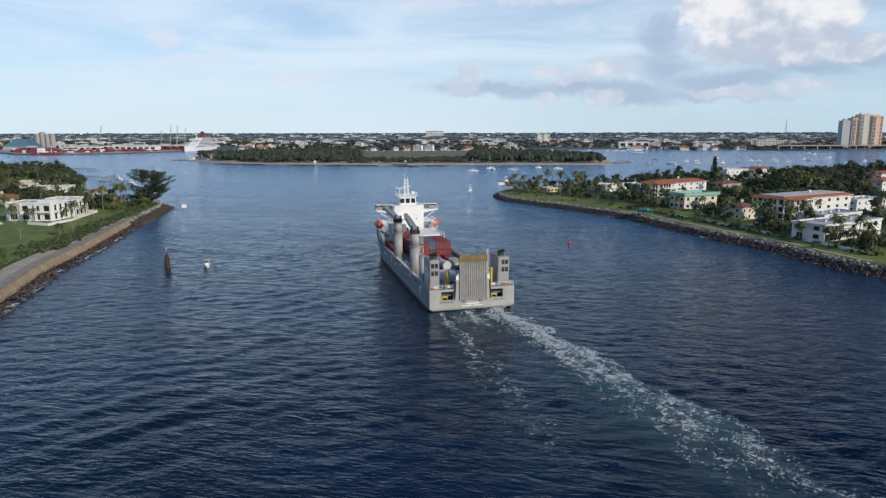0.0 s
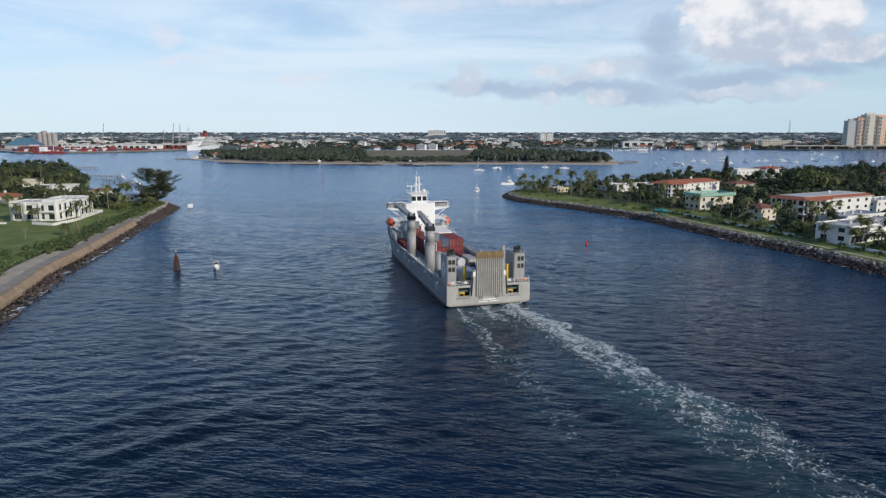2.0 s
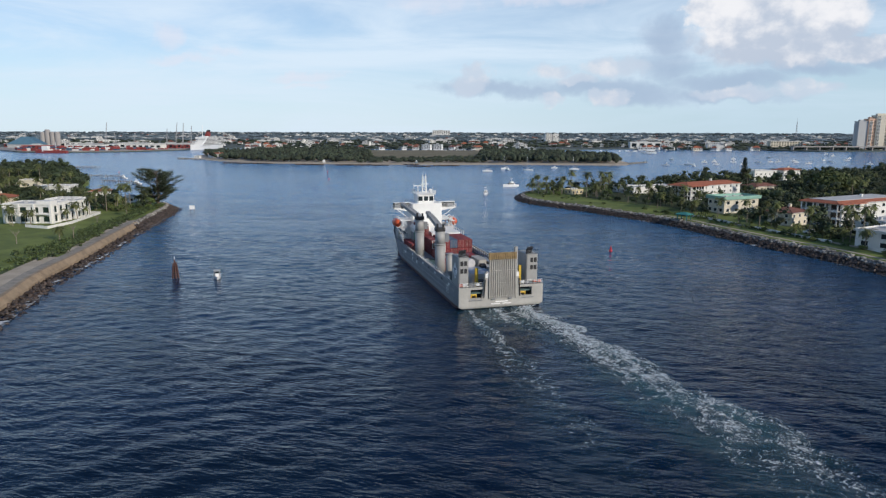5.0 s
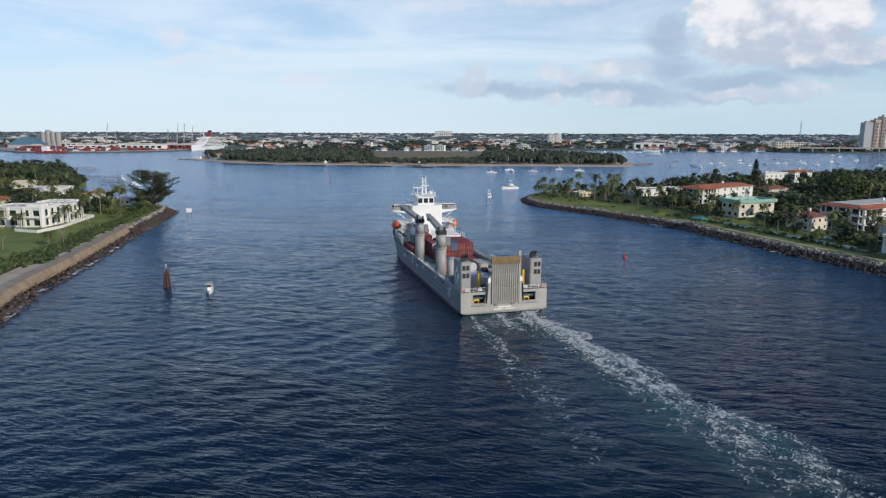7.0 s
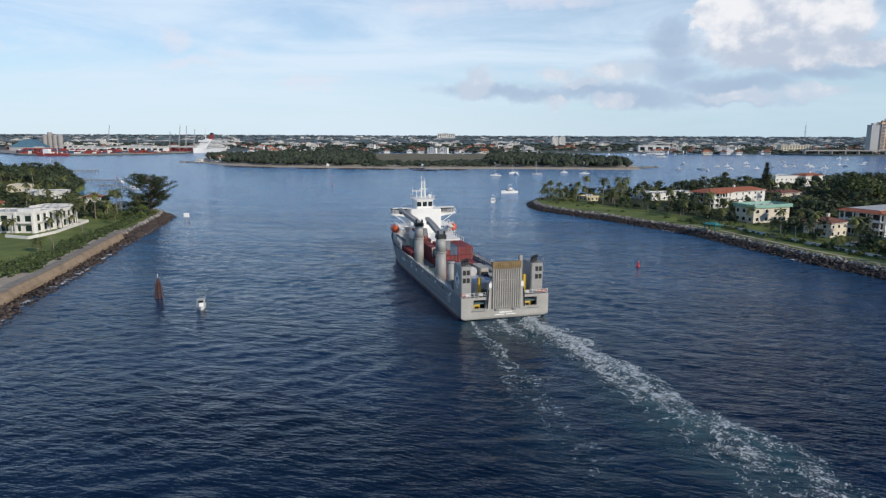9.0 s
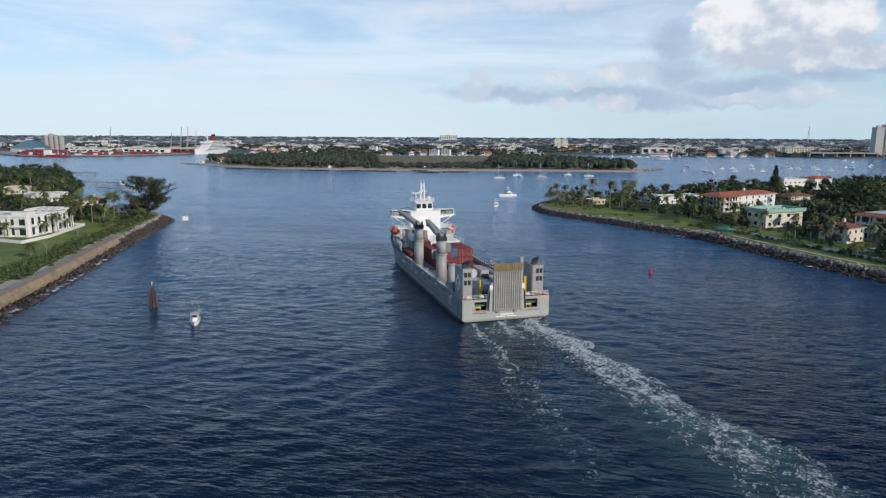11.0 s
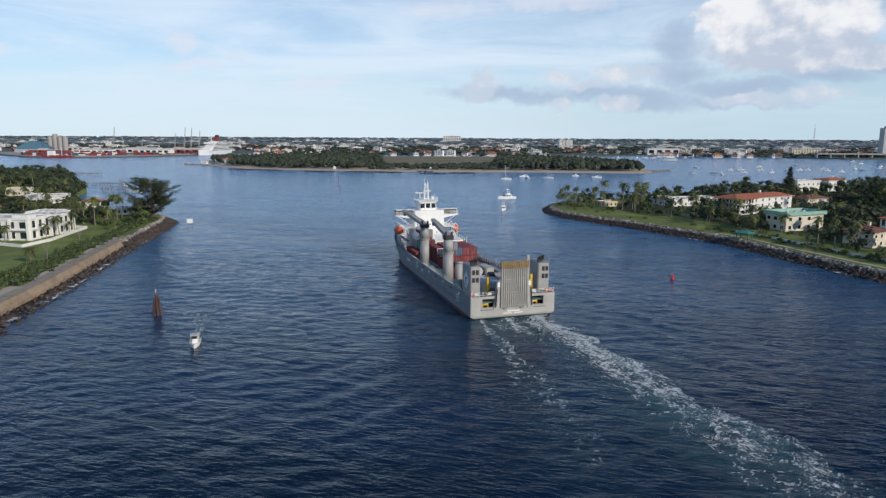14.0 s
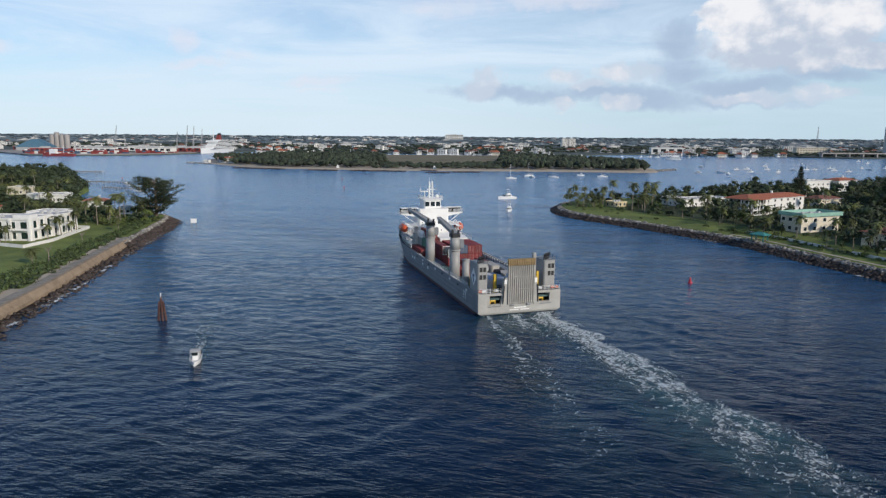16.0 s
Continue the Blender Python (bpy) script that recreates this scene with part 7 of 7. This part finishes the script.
def harbour():
    rng = random.Random(70)
    q = M().prism([(-1500, 1415), (-990, 1402), (-848, 1276), (-742, 1270), (-668, 1306), (-594, 1432), (-580, 1600), (-1500, 1700)], -0.5, 2.6)
    solid("harbour_apron", q, PORT_GROUND, "pale harbour quay and storage yard", "quay", "structure")
    # long sheds and stacks on the quays
    sh = [block("long low red harbour shed", 60, 24, 8, 1, 6, RED_STEEL), block("long pale harbour shed", 80, 26, 9, 1, 6, STUCCO), block("long grey harbour warehouse", 50, 24, 9, 1, 5, GREY_WALL)]
    spots = [(-905, 1420, 0), (-800, 1420, 1), (-690, 1460, 1), (-640, 1520, 0), (-760, 1520, 1), (-870, 1560, 2), (-1100, 1480, 2), (-1180, 1600, 1), (-680, 1580, 1), (-990, 1650, 1), (-800, 1640, 1), (-640, 1640, 1), (-1050, 1570, 0)]
    used = set()
    for x, y, k in spots:
        m = pose(x, y, 2.6, 0, 0, rng.uniform(-8, 8))
        if k in used:
            copy_thing(sh[k], m)["group"] = "sheds in the harbour"
        else:
            used.add(k)
            sh[k].matrix_world = m
            sh[k]["group"] = "sheds in the harbour"
    for k in range(120):
        x = rng.uniform(-900, -600)
        y = 1290 + rng.uniform(0, 150)
        if not inside((x, y), [(-990, 1412), (-846, 1284), (-742, 1280), (-670, 1315), (-602, 1440), (-600, 1600), (-990, 1600)]):
            continue
        n = rng.choice((1, 2, 2, 3))
        st = thing("container_stack", "stacked red and pale containers on the quay", "container stack", pose(x, y, 2.6, 0, 0, rng.choice((0, 90)) + rng.uniform(-6, 6)), "stacks on the quay")
        for j in range(n):
            part("container", M().box(-6, 6, -1.2, 1.2, j * 2.6, j * 2.6 + 2.55), rng.choice((RED_STEEL, RED_STEEL, RED_STEEL, STUCCO, BLUE_C)), st)
    w = thing("warehouse", "large warehouse with a blue pitched roof", "warehouse", pose(-985, 1500, 2.6, 0, 0, 8))
    part("wall", M().box(-34, 34, 0, 40, 0, 8), GREY_WALL, w)
    part("roof", M().loft([[(-36, -1, 8), (36, -1, 8), (36, 41, 8), (-36, 41, 8)], [(-6, 8, 25), (10, 8, 25), (10, 30, 25), (-6, 30, 25)]]), BLUE_ROOF, w)
    for k in range(4):
        s = thing("silo", "tall grey concrete silo in the harbour", "silo", pose(-1000 + 12 * k, 1600, 2.6), "silos")
        part("barrel", M().tube((0, 0, 0), (0, 0, 34 if k != 1 else 39), 6.2, 6.2, 16), SILO, s)
        part("cap", M().tube((0, 0, 34 if k != 1 else 39), (0, 0, 36 if k != 1 else 41.5), 6.4, 4, 16), SILO, s)
    for x, y, h, a in ((-817, 1540, 58, 20), (-634, 1500, 58, 60), (-655, 1500, 44, -30), (-614, 1490, 57, 75), (-770, 1500, 36, 160), (-720, 1480, 34, 30), (-600, 1500, 50, 65)):
        c = thing("harbour_crane", "slender lattice harbour crane", "crane", pose(x, y, 2.6, 0, 0, a), "cranes in the harbour")
        part("cabin", M().box(-3, 3, -3, 3, 0, 6, 0.4), RED_STEEL, c)
        b = M()
        tip = Vector((h * 0.12, 0, h))
        for o in ((-1, -1), (1, -1), (1, 1), (-1, 1)):
            b.tube((o[0], o[1], 5), tip + Vector((o[0] * 0.3, o[1] * 0.3, 0)), 0.35, 0.25, 4)
        for k in range(8):
            p = Vector((0, 0, 5)).lerp(tip, k / 8)
            b.box(p.x - 0.9, p.x + 0.9, -0.9, 0.9, p.z, p.z + 0.4)
        part("jib", b, GREY_WALL, c)
        part("stay", M().tube((-4, 0, 6), tip, 0.15, n=4), GREY_WALL, c)
    # berthed freighter with a red hull
    f = thing("freighter", "small red and white freighter at the quay", "ship", pose(-770, 1252, 0, 0, 0, 88))
    part("hull", boat_hull(62, 11, 4.0), RED_STEEL, f)
    part("superstructure", M().box(-4, 4, 4, 16, 3, 13, 0.5), WHITE, f)
    part("mast", M().tube((0, -10, 4), (0, -10, 20), 0.5, 0.3, 8), WHITE, f)
    # liner
    s = thing("cruise_ship", "large white cruise ship moored in the harbour", "cruise ship", pose(-574, 1520, 0, 0, 0, 176))
    L = 150
    part("hull", boat_hull(L, 25, 9), WHITE, s)
    for k in range(7):
        part("deck", M().box(-12 + 0.3 * k, 12 - 0.3 * k, -L * 0.47 + 5 * k, L * 0.28 - 6 * k, 9 + 3 * k, 11.7 + 3 * k, 2), WHITE, s)
        part("window_band", M().box(-12.1 + 0.3 * k, 12.1 - 0.3 * k, -L * 0.46 + 5 * k, L * 0.275 - 6 * k, 9.9 + 3 * k, 11.0 + 3 * k, 2), GLASS, s)
    part("bridge", M().box(-13, 13, L * 0.10, L * 0.15, 24, 28, 0.5), WHITE, s)
    part("funnel", M().loft([[(-4, -22, 29), (4, -22, 29), (4, -8, 29), (-4, -8, 29)], [(-3, -24, 40), (3, -24, 40), (3, -15, 40), (-3, -15, 40)]]), RED_STEEL, s, "red and dark funnel")
    part("funnel_top", M().loft([[(-3.1, -24.2, 40), (3.1, -24.2, 40), (3.1, -14.8, 40), (-3.1, -14.8, 40)], [(-2.6, -25, 44), (2.6, -25, 44), (2.6, -18, 44), (-2.6, -18, 44)]]), BLACK, s)
    part("mast", M().tube((0, 12, 27), (0, 9, 54), 1.0, 0.4, 8), WHITE, s)


harbour()

# ---- stones along the banks ----
rocks("rock_revetment", "grey boulder revetment along the channel bank", RIGHT, (120, 470), (150, 262), -0.8, 5.2, lambda f: -0.25 + 3.0 * f, 6000, 0.62, (ROCK, ROCK_I), 11, 0.7)
rocks("tide_rocks", "dark wet boulders at the foot of the seawall", LEFT, (60, 380), (120, 215), -2.4, 3.6, lambda f: -0.35 + 1.15 * f, 1700, 0.62, (DARK_ROCK, DARK_ROCK_I), 12)
# most head boulders take the dark rock, which carries their shade as colour
rocks("head_rocks", "grey boulders round the head of the bank", LEFT, (284, 384), (284, 312), -0.6, 5.6, lambda f: -0.2 + 3.3 * f, 1700, 0.62, (ROCK, ROCK_I), 13, 0.78)


# ---- motion ----
def motions():
    rows = [(t, pose(x, y, 0, 0, 0, a)) for t, x, y, a in SHIP_ROWS]
    walk(SHIP, rows)
    # the older foam lies on the ship's curved track, so the trail swings a little against her heading
    walk(WAKE, [(t, pose(x, y, 0, 0, 0, a + 3.0 - 5.8 * t / 16)) for t, x, y, a in SHIP_ROWS])
    for c in CARGO:
        walk(c, rows)
    for thing_, keys in MOVERS:
        walk(thing_, [(t, pose(x, y, 0, 0, 0, a)) for t, x, y, a in keys])


motions()
